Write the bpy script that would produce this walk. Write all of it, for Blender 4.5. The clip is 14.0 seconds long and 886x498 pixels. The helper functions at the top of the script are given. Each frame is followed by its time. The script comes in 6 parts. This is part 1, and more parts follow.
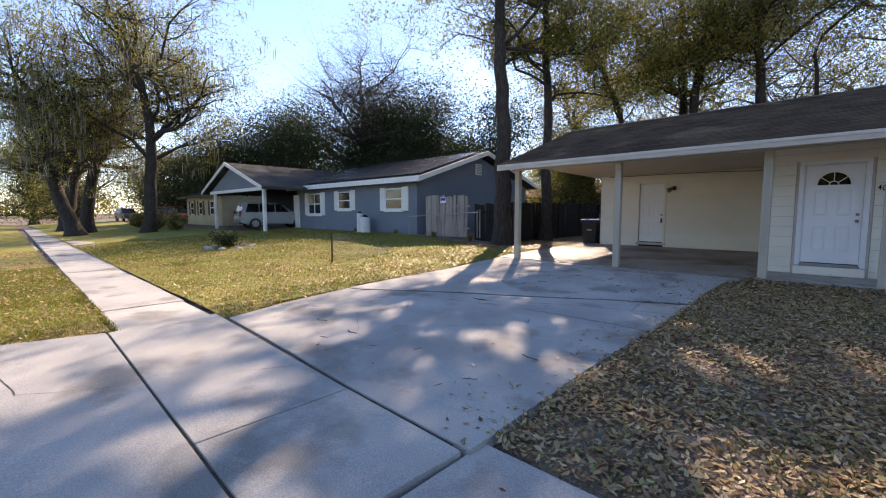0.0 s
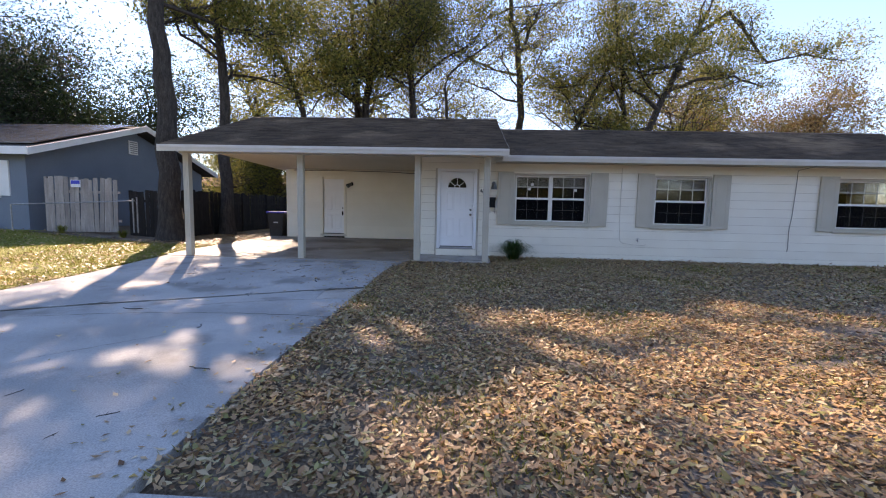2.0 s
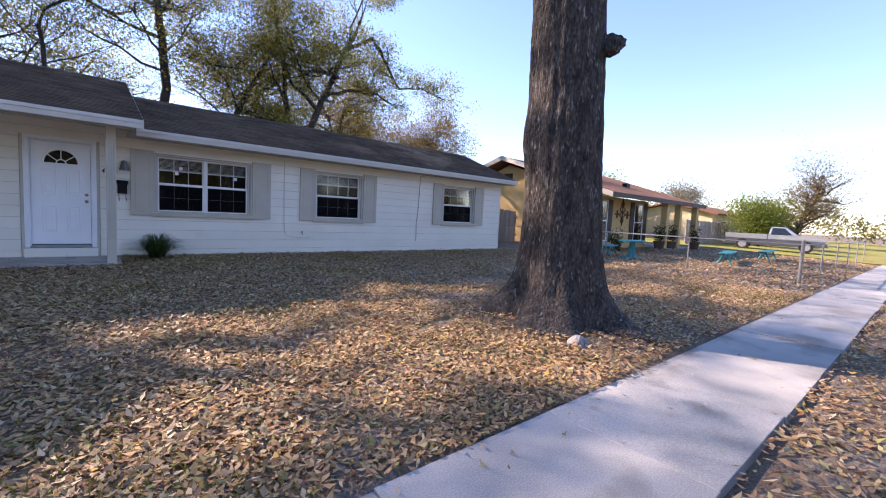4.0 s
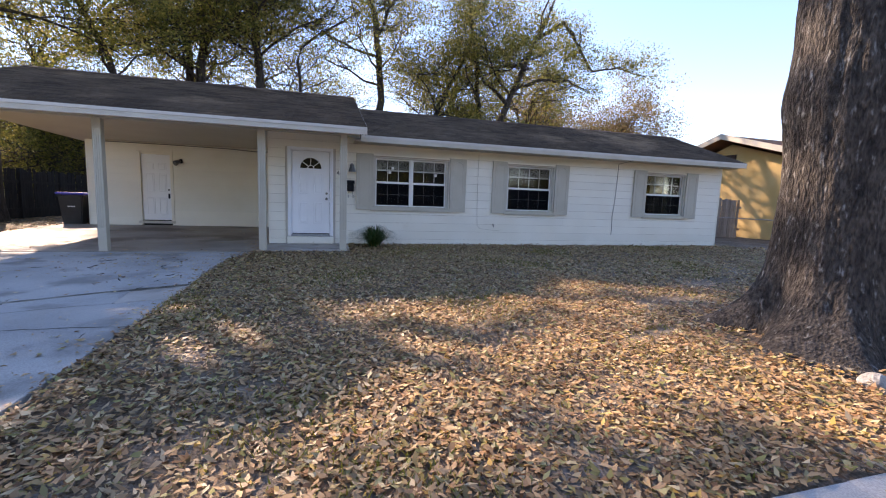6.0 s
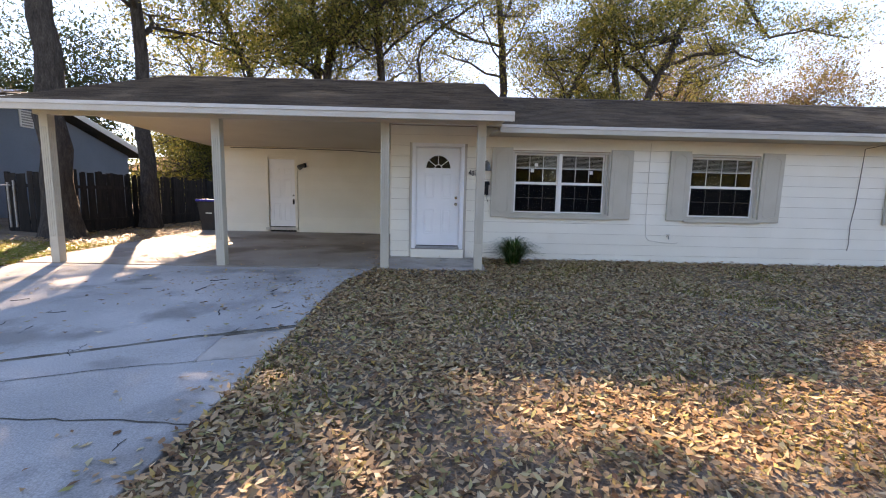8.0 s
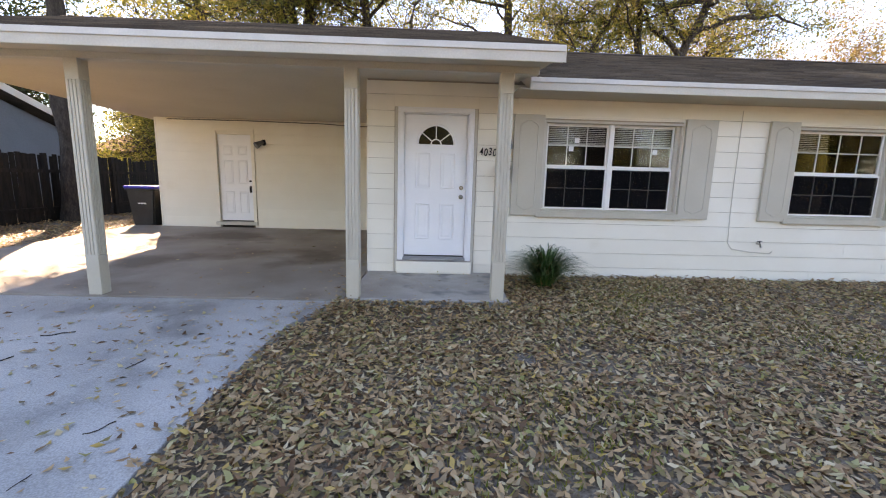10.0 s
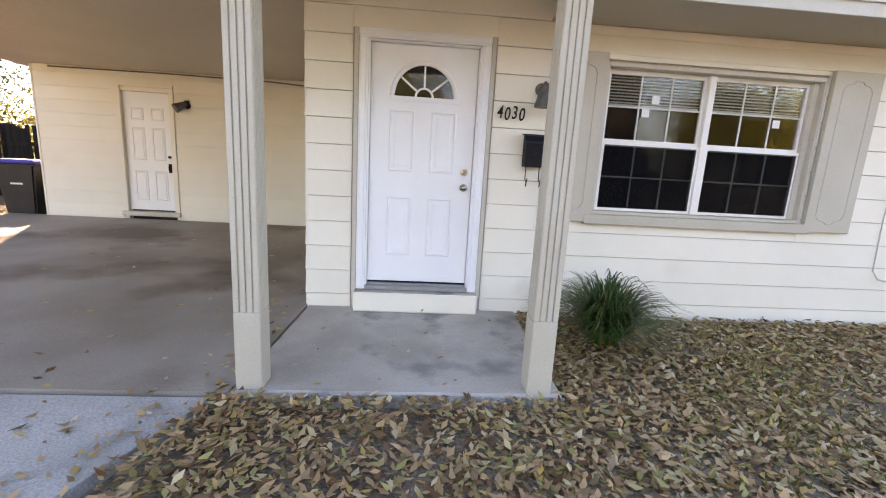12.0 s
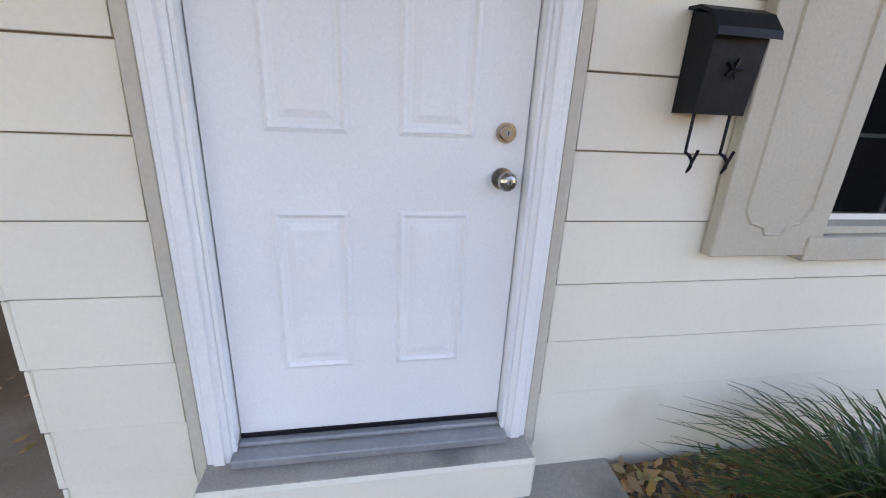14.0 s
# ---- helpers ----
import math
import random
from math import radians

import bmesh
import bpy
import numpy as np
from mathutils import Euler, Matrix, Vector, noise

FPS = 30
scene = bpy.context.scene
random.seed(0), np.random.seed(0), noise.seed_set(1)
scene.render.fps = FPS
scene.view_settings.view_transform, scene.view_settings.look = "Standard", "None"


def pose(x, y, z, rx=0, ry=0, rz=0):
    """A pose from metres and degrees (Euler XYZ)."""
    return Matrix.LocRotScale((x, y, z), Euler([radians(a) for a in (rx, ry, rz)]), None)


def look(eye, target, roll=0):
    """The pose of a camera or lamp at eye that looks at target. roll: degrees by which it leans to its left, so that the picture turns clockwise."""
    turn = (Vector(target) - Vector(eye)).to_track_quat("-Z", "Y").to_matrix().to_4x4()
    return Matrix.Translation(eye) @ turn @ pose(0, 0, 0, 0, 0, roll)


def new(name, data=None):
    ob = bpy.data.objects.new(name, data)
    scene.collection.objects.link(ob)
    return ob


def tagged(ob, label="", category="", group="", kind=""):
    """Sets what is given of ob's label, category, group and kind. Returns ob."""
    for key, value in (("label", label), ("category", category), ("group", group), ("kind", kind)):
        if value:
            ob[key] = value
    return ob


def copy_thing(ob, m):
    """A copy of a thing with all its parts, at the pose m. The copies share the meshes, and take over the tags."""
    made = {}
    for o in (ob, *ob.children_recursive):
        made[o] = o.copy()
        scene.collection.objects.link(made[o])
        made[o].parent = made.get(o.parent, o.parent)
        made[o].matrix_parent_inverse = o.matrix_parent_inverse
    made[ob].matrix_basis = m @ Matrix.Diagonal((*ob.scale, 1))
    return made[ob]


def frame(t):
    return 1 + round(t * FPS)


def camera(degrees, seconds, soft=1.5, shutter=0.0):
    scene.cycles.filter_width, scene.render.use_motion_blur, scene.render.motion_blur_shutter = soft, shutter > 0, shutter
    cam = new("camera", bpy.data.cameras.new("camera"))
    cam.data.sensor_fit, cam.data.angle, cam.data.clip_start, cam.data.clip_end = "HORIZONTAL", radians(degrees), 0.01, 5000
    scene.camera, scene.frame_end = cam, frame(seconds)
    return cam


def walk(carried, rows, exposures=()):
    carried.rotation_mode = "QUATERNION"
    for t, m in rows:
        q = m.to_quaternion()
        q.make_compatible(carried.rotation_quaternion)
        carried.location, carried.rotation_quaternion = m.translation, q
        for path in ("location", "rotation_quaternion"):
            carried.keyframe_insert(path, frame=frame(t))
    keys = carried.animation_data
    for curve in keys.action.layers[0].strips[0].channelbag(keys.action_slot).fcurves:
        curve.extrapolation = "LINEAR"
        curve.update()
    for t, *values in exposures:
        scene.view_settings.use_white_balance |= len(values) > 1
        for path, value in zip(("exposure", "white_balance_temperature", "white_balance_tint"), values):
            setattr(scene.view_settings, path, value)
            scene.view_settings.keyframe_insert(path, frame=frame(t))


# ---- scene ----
cam = camera(93.4, 14.0, soft=1.1)
PATH = [
    (0, (0.6, -11.893, 1.336), (-0.773, -10.449, 1.162), -0.1),
    (0.5, (0.605, -11.855, 1.321), (-0.611, -10.276, 1.151), 0.1),
    (1, (0.654, -11.826, 1.325), (-0.279, -10.066, 1.152), 0.2),
    (1.5, (0.682, -11.783, 1.328), (0.14, -9.867, 1.141), 0.8),
    (2, (0.679, -11.715, 1.298), (0.58, -9.727, 1.106), 1.2),
    (2.5, (0.726, -11.636, 1.269), (1.062, -9.674, 1.076), 1.6),
    (3, (0.787, -11.545, 1.252), (1.507, -9.689, 1.061), 1.7),
    (3.5, (0.863, -11.6, 1.233), (1.906, -9.905, 1.043), 1.9),
    (3.7, (0.89, -11.578, 1.235), (2.039, -9.951, 1.063), 2.5),
    (4.7, (0.87, -11.38, 1.200), (2.33, -10.01, 1.025), 2.5),
    (5.8, (0.84, -11.167, 1.211), (1.618, -9.34, 0.972), 2.1),
    (6, (0.827, -11.151, 1.209), (1.367, -9.239, 0.978), 2.0),
    (6.5, (0.751, -10.821, 1.242), (0.925, -8.842, 1.016), 1.8),
    (7, (0.652, -10.224, 1.262), (0.731, -8.237, 1.049), 1.2),
    (7.5, (0.544, -9.579, 1.283), (0.595, -7.591, 1.065), 1.3),
    (8, (0.433, -8.924, 1.288), (0.468, -6.94, 1.042), 1.3),
    (8.2, (0.424, -8.671, 1.302), (0.458, -6.688, 1.049), 1.6),
    (10.3, (0.389, -5.844, 1.381), (0.46, -3.872, 1.055), 1.6),
    (10.5, (0.365, -5.609, 1.374), (0.446, -3.637, 1.05), 1.8),
    (11, (0.402, -4.991, 1.323), (0.487, -3.018, 1.009), 2.3),
    (11.5, (0.393, -4.389, 1.345), (0.512, -2.42, 1.015), 2.7),
    (12, (0.411, -3.744, 1.298), (0.556, -1.785, 0.924), 3.2),
    (12.5, (0.397, -3.124, 1.268), (0.58, -1.175, 0.857), 3.5),
    (13, (0.283, -2.442, 1.241), (0.595, -0.516, 0.801), 3.8),
    (13.5, (0.348, -1.8, 1.297), (0.697, 0.098, 0.773), 3.5),
    (14, (0.434, -1.198, 1.35), (0.789, 0.659, 0.697), 2.9),
]
walk(cam, [(t, look(eye, aim, roll)) for t, eye, aim, roll in PATH], exposures=[(0.0, 1.32, 6900, 21), (2.0, 1.72, 6900, 24), (3.5, 1.6, 6300, 30), (6.0, 1.8, 6900, 25),
                           (8.0, 2.15, 7700, 25), (10.5, 2.82, 8700, 26), (12.5, 3.12, 9300, 29), (13.3, 3.07, 9400, 30), (14.0, 2.85, 8600, 28)])

# ---- light ----
SUN_AZ, SUN_EL = 30.0, 33.0          # degrees left of +y, and above the horizon
to_sun = Vector((-math.sin(radians(SUN_AZ)) * math.cos(radians(SUN_EL)),
                 math.cos(radians(SUN_AZ)) * math.cos(radians(SUN_EL)), math.sin(radians(SUN_EL))))
world = bpy.data.worlds.new("sky")
scene.world = world
world.use_nodes = True
wn = world.node_tree.nodes
wn.clear()
sky = wn.new("ShaderNodeTexSky")
sky.sky_type, sky.sun_disc = "NISHITA", False
sky.sun_elevation, sky.sun_rotation = radians(SUN_EL), radians(-SUN_AZ)
sky.air_density, sky.dust_density, sky.ozone_density = 1.0, 0.03, 3.0
bg = wn.new("ShaderNodeBackground")
bg.inputs[1].default_value = 0.125
wo = wn.new("ShaderNodeOutputWorld")
world.node_tree.links.new(sky.outputs[0], bg.inputs[0])
world.node_tree.links.new(bg.outputs[0], wo.inputs[0])
sun = new("sun", bpy.data.lights.new("sun", "SUN"))
sun.data.energy, sun.data.angle, sun.data.color = 4.8, radians(0.6), (1.0, 0.83, 0.63)
sun.matrix_world = look(to_sun * 60, (0, 0, 0))


# ---- materials ----
def mat(name, c1, c2, rough=0.75, metal=0.0, scale=2.0, fine=60.0, amount=0.25, bump=0.25, dist=0.004, rnd=0.0,
        island=0.0, stain=None, stain_scale=0.7, stain_at=0.56, stretch=(1, 1, 1), translucent=0.0, spec=0.4):
    """Two colours mixed by a coarse noise, a fine grain, optional stains, and fine relief, all at world size."""
    m = bpy.data.materials.new(name)
    m.use_nodes = True
    n, l = m.node_tree.nodes, m.node_tree.links
    bs = n["Principled BSDF"]
    geo = n.new("ShaderNodeNewGeometry")
    mp = n.new("ShaderNodeMapping")
    mp.inputs["Scale"].default_value = stretch
    l.new(geo.outputs["Position"], mp.inputs[0])

    def noise_node(s, detail=5.0):
        t = n.new("ShaderNodeTexNoise")
        t.inputs["Scale"].default_value, t.inputs["Detail"].default_value = s, detail
        l.new(mp.outputs[0], t.inputs["Vector"])
        return t.outputs["Fac"]

    def ramp(fac, lo, hi):
        r = n.new("ShaderNodeMapRange")
        r.inputs[1].default_value, r.inputs[2].default_value = lo, hi
        l.new(fac, r.inputs[0])
        return r.outputs[0]

    def mix(fac, a, b, kind="MIX"):
        x = n.new("ShaderNodeMix")
        x.data_type, x.blend_type = "RGBA", kind
        for sock, v in ((x.inputs[0], fac), (x.inputs[6], a), (x.inputs[7], b)):
            if hasattr(v, "is_linked"):
                l.new(v, sock)
            elif isinstance(v, tuple):
                sock.default_value = (*v, 1)
            else:
                sock.default_value = v
        return x.outputs[2]
    col = mix(ramp(noise_node(scale), 0.35, 0.65), c1, c2)
    f = noise_node(fine, 3.0)
    if stain:
        col = mix(ramp(noise_node(stain_scale, 8.0), stain_at, stain_at + 0.12), col, stain)
    col = mix(1.0, col, mix(ramp(f, 0.3, 0.7), (1 - amount,) * 3, (1 + amount * 0.6,) * 3), "MULTIPLY")
    if rnd:
        oi = n.new("ShaderNodeObjectInfo")
        col = mix(1.0, col, mix(oi.outputs["Random"], (1 - rnd,) * 3, (1 + rnd * 0.5,) * 3), "MULTIPLY")
    if island:
        col = mix(1.0, col, mix(geo.outputs["Random Per Island"], (1 - island, 1 - island, 1 - island * 1.1), (1 + island * 0.6, 1 + island * 0.6, 1 + island * 0.3)), "MULTIPLY")
    l.new(col, bs.inputs["Base Color"])
    bs.inputs["Roughness"].default_value, bs.inputs["Metallic"].default_value = rough, metal
    bs.inputs["Specular IOR Level"].default_value = spec
    if bump:
        b = n.new("ShaderNodeBump")
        b.inputs["Strength"].default_value, b.inputs["Distance"].default_value = bump, dist
        l.new(f, b.inputs["Height"])
        l.new(b.outputs[0], bs.inputs["Normal"])
    if translucent:
        t = n.new("ShaderNodeBsdfTranslucent")
        l.new(col, t.inputs[0])
        ms = n.new("ShaderNodeMixShader")
        ms.inputs[0].default_value = translucent
        l.new(bs.outputs[0], ms.inputs[1])
        l.new(t.outputs[0], ms.inputs[2])
        l.new(ms.outputs[0], n["Material Output"].inputs["Surface"])
    return m


def leaf_mat(name, colours, translucent=0.3, rough=0.6, spec=0.35):
    """Leaves: one of several colours for each leaf."""
    m = bpy.data.materials.new(name)
    m.use_nodes = True
    n, l = m.node_tree.nodes, m.node_tree.links
    geo, rp = n.new("ShaderNodeNewGeometry"), n.new("ShaderNodeValToRGB")
    rp.color_ramp.interpolation = "LINEAR"
    e = rp.color_ramp.elements
    while len(e) < len(colours):
        e.new(0.5)
    for i, c in enumerate(colours):
        e[i].position, e[i].color = i / (len(colours) - 1), (*c, 1)
    l.new(geo.outputs["Random Per Island"], rp.inputs[0])
    bs = n["Principled BSDF"]
    l.new(rp.outputs[0], bs.inputs["Base Color"])
    bs.inputs["Roughness"].default_value = rough
    bs.inputs["Specular IOR Level"].default_value = spec
    t, ms = n.new("ShaderNodeBsdfTranslucent"), n.new("ShaderNodeMixShader")
    l.new(rp.outputs[0], t.inputs[0])
    ms.inputs[0].default_value = translucent
    l.new(bs.outputs[0], ms.inputs[1])
    l.new(t.outputs[0], ms.inputs[2])
    l.new(ms.outputs[0], n["Material Output"].inputs["Surface"])
    return m


def glass_mat(name, tint=0.75, gloss=1.0, ior=1.5):
    m = bpy.data.materials.new(name)
    m.use_nodes = True
    n, l = m.node_tree.nodes, m.node_tree.links
    tr, gl, fr, ms = (n.new("ShaderNodeBsdfTransparent"), n.new("ShaderNodeBsdfGlossy"), n.new("ShaderNodeFresnel"), n.new("ShaderNodeMixShader"))
    tr.inputs[0].default_value = (tint, tint, tint * 0.98, 1)
    gl.inputs[0].default_value = (gloss, gloss, gloss, 1)
    gl.inputs[1].default_value = 0.02
    fr.inputs[0].default_value = ior
    l.new(fr.outputs[0], ms.inputs[0])
    l.new(tr.outputs[0], ms.inputs[1])
    l.new(gl.outputs[0], ms.inputs[2])
    l.new(ms.outputs[0], n["Material Output"].inputs["Surface"])
    return m


def screen_mat(name):
    """Fine dark insect screen: half open."""
    m = bpy.data.materials.new(name)
    m.use_nodes = True
    n, l = m.node_tree.nodes, m.node_tree.links
    tr, ms = n.new("ShaderNodeBsdfTransparent"), n.new("ShaderNodeMixShader")
    n["Principled BSDF"].inputs["Base Color"].default_value = (0.008, 0.008, 0.009, 1)
    n["Principled BSDF"].inputs["Specular IOR Level"].default_value = 0.0
    ms.inputs[0].default_value = 0.55
    l.new(tr.outputs[0], ms.inputs[1])
    l.new(n["Principled BSDF"].outputs[0], ms.inputs[2])
    l.new(ms.outputs[0], n["Material Output"].inputs["Surface"])
    return m


M_siding = mat("cream_siding_paint", (0.77, 0.735, 0.63), (0.81, 0.78, 0.68), rough=0.55, scale=1.3, fine=90, amount=0.03, bump=0.06, dist=0.002, rnd=0.03, stain=(0.69, 0.64, 0.52), stain_scale=1.1, stain_at=0.68)
M_trim = mat("beige_trim_paint", (0.46, 0.43, 0.35), (0.50, 0.47, 0.39), rough=0.6, scale=2, fine=80, amount=0.07, bump=0.2, dist=0.002)
M_fascia = mat("pale_fascia_paint", (0.50, 0.47, 0.40), (0.56, 0.53, 0.46), rough=0.6, scale=1.5, fine=50, amount=0.07, bump=0.15, dist=0.002)
M_drip = mat("white_drip_edge", (0.54, 0.52, 0.47), (0.60, 0.58, 0.53), rough=0.5, scale=3, amount=0.05, bump=0.05)
M_soffit = mat("beige_soffit", (0.50, 0.45, 0.36), (0.54, 0.49, 0.40), rough=0.8, scale=0.8, fine=40, amount=0.06, bump=0.15, stain=(0.43, 0.38, 0.30), stain_at=0.62)
M_white = mat("white_door_paint", (0.79, 0.81, 0.83), (0.83, 0.85, 0.865), rough=0.4, scale=2, fine=120, amount=0.04, bump=0.1, dist=0.001)
M_vinyl = mat("white_vinyl", (0.76, 0.75, 0.71), (0.80, 0.79, 0.75), rough=0.45, scale=3, amount=0.05, bump=0.05)
M_grid = mat("grey_white_grid", (0.55, 0.55, 0.52), (0.60, 0.60, 0.57), rough=0.5, scale=3, amount=0.05, bump=0.0)
# brown that deepens the shadow lines in the gaps between lapped boards
M_lapshade = mat("brown_lap_shadow", (0.38, 0.32, 0.25), (0.45, 0.39, 0.31), rough=0.9, bump=0.0)
# near-black colour carries the darkness of the unlit rooms
M_unlit = mat("unlit_room_black", (0.03, 0.028, 0.026), (0.045, 0.042, 0.038), rough=0.9, bump=0.0)
M_concrete = mat("worn_concrete", (0.325, 0.325, 0.312), (0.46, 0.452, 0.428), rough=0.88, scale=0.9, fine=95, amount=0.26, bump=0.4, dist=0.004, stain=(0.24, 0.235, 0.22), stain_scale=1.3, stain_at=0.54, rnd=0.05)
M_carport = mat("stained_carport_concrete", (0.24, 0.205, 0.17), (0.35, 0.315, 0.275), rough=0.65, scale=0.8, fine=90, amount=0.14, bump=0.3, dist=0.003, stain=(0.15, 0.118, 0.09), stain_scale=0.6, stain_at=0.52)
M_porch = mat("porch_concrete", (0.34, 0.31, 0.27), (0.46, 0.43, 0.385), rough=0.8, scale=1.8, fine=100, amount=0.13, bump=0.35, dist=0.003, stain=(0.22, 0.22, 0.205), stain_scale=2.2, stain_at=0.55)
M_joint = mat("dark_joint_dirt", (0.05, 0.045, 0.035), (0.09, 0.08, 0.06), rough=0.95, scale=8, bump=0.5)
M_ground = mat("leaf_mould_soil", (0.15, 0.112, 0.08), (0.24, 0.195, 0.145), rough=0.95, scale=1.2, fine=45, amount=0.45, bump=0.9, dist=0.02, stain=(0.25, 0.235, 0.22), stain_scale=0.9, stain_at=0.60)
M_lawn = mat("dry_green_lawn", (0.20, 0.22, 0.035), (0.30, 0.27, 0.055), rough=0.9, scale=0.7, fine=50, amount=0.4, bump=0.9, dist=0.03, stain=(0.33, 0.23, 0.09), stain_scale=0.5, stain_at=0.55)
M_black = mat("black_metal_paint", (0.006, 0.007, 0.010), (0.011, 0.012, 0.016), rough=0.5, spec=0.2, scale=20, amount=0.3, bump=0.25, dist=0.001)
M_bin = mat("black_bin_plastic", (0.014, 0.015, 0.017), (0.022, 0.023, 0.026), rough=0.5, scale=5, amount=0.2, bump=0.1)
M_lid = mat("blue_bin_plastic", (0.03, 0.04, 0.42), (0.045, 0.055, 0.50), rough=0.45, scale=5, amount=0.1, bump=0.1)
M_nickel = mat("brushed_nickel", (0.34, 0.32, 0.29), (0.42, 0.40, 0.36), rough=0.26, metal=1.0, scale=30, amount=0.1, bump=0.05)
M_alum = mat("aluminium_threshold", (0.30, 0.31, 0.32), (0.36, 0.37, 0.38), rough=0.45, metal=0.35, scale=5, amount=0.08, bump=0.03)
M_pewter = mat("pewter_lamp_paint", (0.10, 0.105, 0.105), (0.17, 0.17, 0.165), rough=0.45, metal=0.5, scale=18, amount=0.25, bump=0.2)
M_galv = mat("galvanised_steel", (0.30, 0.30, 0.30), (0.40, 0.40, 0.39), rough=0.5, metal=0.7, scale=15, amount=0.2, bump=0.1)
# weathered boards, with the deep shade on them put into the near-black colour
M_fence = mat("weathered_fence_shade_tone", (0.013, 0.011, 0.010), (0.027, 0.023, 0.020), rough=0.9, scale=3, fine=40, amount=0.35, bump=0.5, stretch=(4, 4, 0.6), rnd=0.25)
M_picket = mat("weathered_grey_wood", (0.30, 0.26, 0.23), (0.40, 0.36, 0.32), rough=0.9, scale=3, fine=40, amount=0.3, bump=0.5, stretch=(4, 4, 0.6), rnd=0.2)
M_bark = mat("oak_bark", (0.032, 0.027, 0.023), (0.068, 0.058, 0.050), rough=0.95, scale=6, fine=26, amount=0.5, bump=1.0, dist=0.03, stretch=(2.2, 2.2, 0.5))
M_bigbark = mat("old_oak_bark", (0.038, 0.033, 0.030), (0.095, 0.082, 0.070), rough=0.95, scale=4.0, fine=18, amount=0.7, bump=1.0, dist=0.05, stretch=(2.2, 2.2, 0.75), stain=(0.20, 0.20, 0.19), stain_scale=9.0, stain_at=0.60)
M_limestone = mat("pale_stone", (0.27, 0.26, 0.24), (0.38, 0.37, 0.345), rough=0.95, scale=9, fine=40, amount=0.3, bump=0.8, dist=0.02)
M_greywall = mat("blue_grey_wall_paint", (0.155, 0.19, 0.235), (0.18, 0.215, 0.26), rough=0.8, scale=0.8, fine=40, amount=0.10, bump=0.3)
M_yellow = mat("ochre_stucco", (0.60, 0.42, 0.17), (0.66, 0.47, 0.21), rough=0.9, scale=1.0, fine=60, amount=0.12, bump=0.5)
M_creamwall = mat("dull_cream_wall", (0.50, 0.42, 0.26), (0.56, 0.48, 0.30), rough=0.9, scale=1.0, amount=0.1)
M_brown = mat("dark_brown_paint", (0.05, 0.032, 0.024), (0.07, 0.045, 0.032), rough=0.6, scale=3, amount=0.2, bump=0.1)
M_whitepaint = mat("white_house_trim", (0.72, 0.72, 0.70), (0.80, 0.80, 0.78), rough=0.6, scale=2, amount=0.06, bump=0.1)
M_panelroof = mat("solar_roof_panel", (0.045, 0.047, 0.055), (0.065, 0.067, 0.075), rough=0.22, scale=1, amount=0.1, bump=0.02, spec=0.6)
M_teal = mat("teal_painted_wood", (0.02, 0.20, 0.24), (0.03, 0.26, 0.30), rough=0.6, scale=4, amount=0.2, bump=0.2)
M_silver = mat("silver_car_paint", (0.45, 0.46, 0.48), (0.50, 0.51, 0.53), rough=0.25, metal=0.6, scale=2, amount=0.03, bump=0.0)
M_greypaint = mat("dark_grey_car_paint", (0.10, 0.10, 0.12), (0.13, 0.13, 0.15), rough=0.3, metal=0.4, scale=2, amount=0.03, bump=0.0)
M_carglass = mat("dark_car_glass", (0.01, 0.012, 0.014), (0.015, 0.017, 0.02), rough=0.08, scale=2, amount=0.0, bump=0.0, spec=0.8)
M_tyre = mat("tyre_rubber", (0.018, 0.018, 0.018), (0.03, 0.03, 0.03), rough=0.9, scale=10, bump=0.2)
M_red = mat("dark_red_car_paint", (0.16, 0.015, 0.015), (0.20, 0.02, 0.02), rough=0.3, scale=2, amount=0.03, bump=0.0)
M_terracotta = mat("dull_pot_clay", (0.10, 0.06, 0.045), (0.15, 0.09, 0.06), rough=0.9, scale=6, amount=0.2)
M_ornament = mat("rusty_iron_ornament", (0.10, 0.05, 0.025), (0.16, 0.08, 0.04), rough=0.8, scale=9, amount=0.3)
M_glass = glass_mat("window_glass", 0.8, 1.0, 1.45)
M_fanglass = glass_mat("coated_fanlight_glass", 0.7, 1.0, 1.7)
M_screen = screen_mat("insect_screen")
M_wire = mat("pale_cable", (0.50, 0.46, 0.38), (0.56, 0.52, 0.44), rough=0.6, scale=5, bump=0.0)
M_blackwire = mat("dark_cable", (0.10, 0.09, 0.08), (0.14, 0.13, 0.12), rough=0.6, scale=5, bump=0.0)
M_sticker = mat("white_sticker", (0.70, 0.70, 0.70), (0.78, 0.78, 0.78), rough=0.6, bump=0.0, amount=0.03)
M_oakleaf = leaf_mat("live_oak_leaves", [(0.06, 0.075, 0.018), (0.13, 0.145, 0.03), (0.22, 0.21, 0.045), (0.33, 0.28, 0.08)], 0.62)
M_darkleaf = leaf_mat("dark_evergreen_leaves", [(0.015, 0.028, 0.008), (0.03, 0.05, 0.014), (0.05, 0.07, 0.02)], 0.25)
M_lightleaf = leaf_mat("bright_green_leaves", [(0.08, 0.12, 0.015), (0.14, 0.19, 0.02), (0.22, 0.26, 0.03)], 0.4)
M_tanleaf = leaf_mat("russet_winter_leaves", [(0.17, 0.10, 0.035), (0.24, 0.16, 0.06), (0.20, 0.19, 0.06)], 0.4)
M_twig = leaf_mat("grey_budding_twigs", [(0.16, 0.14, 0.11), (0.24, 0.22, 0.17), (0.20, 0.20, 0.12)], 0.2)
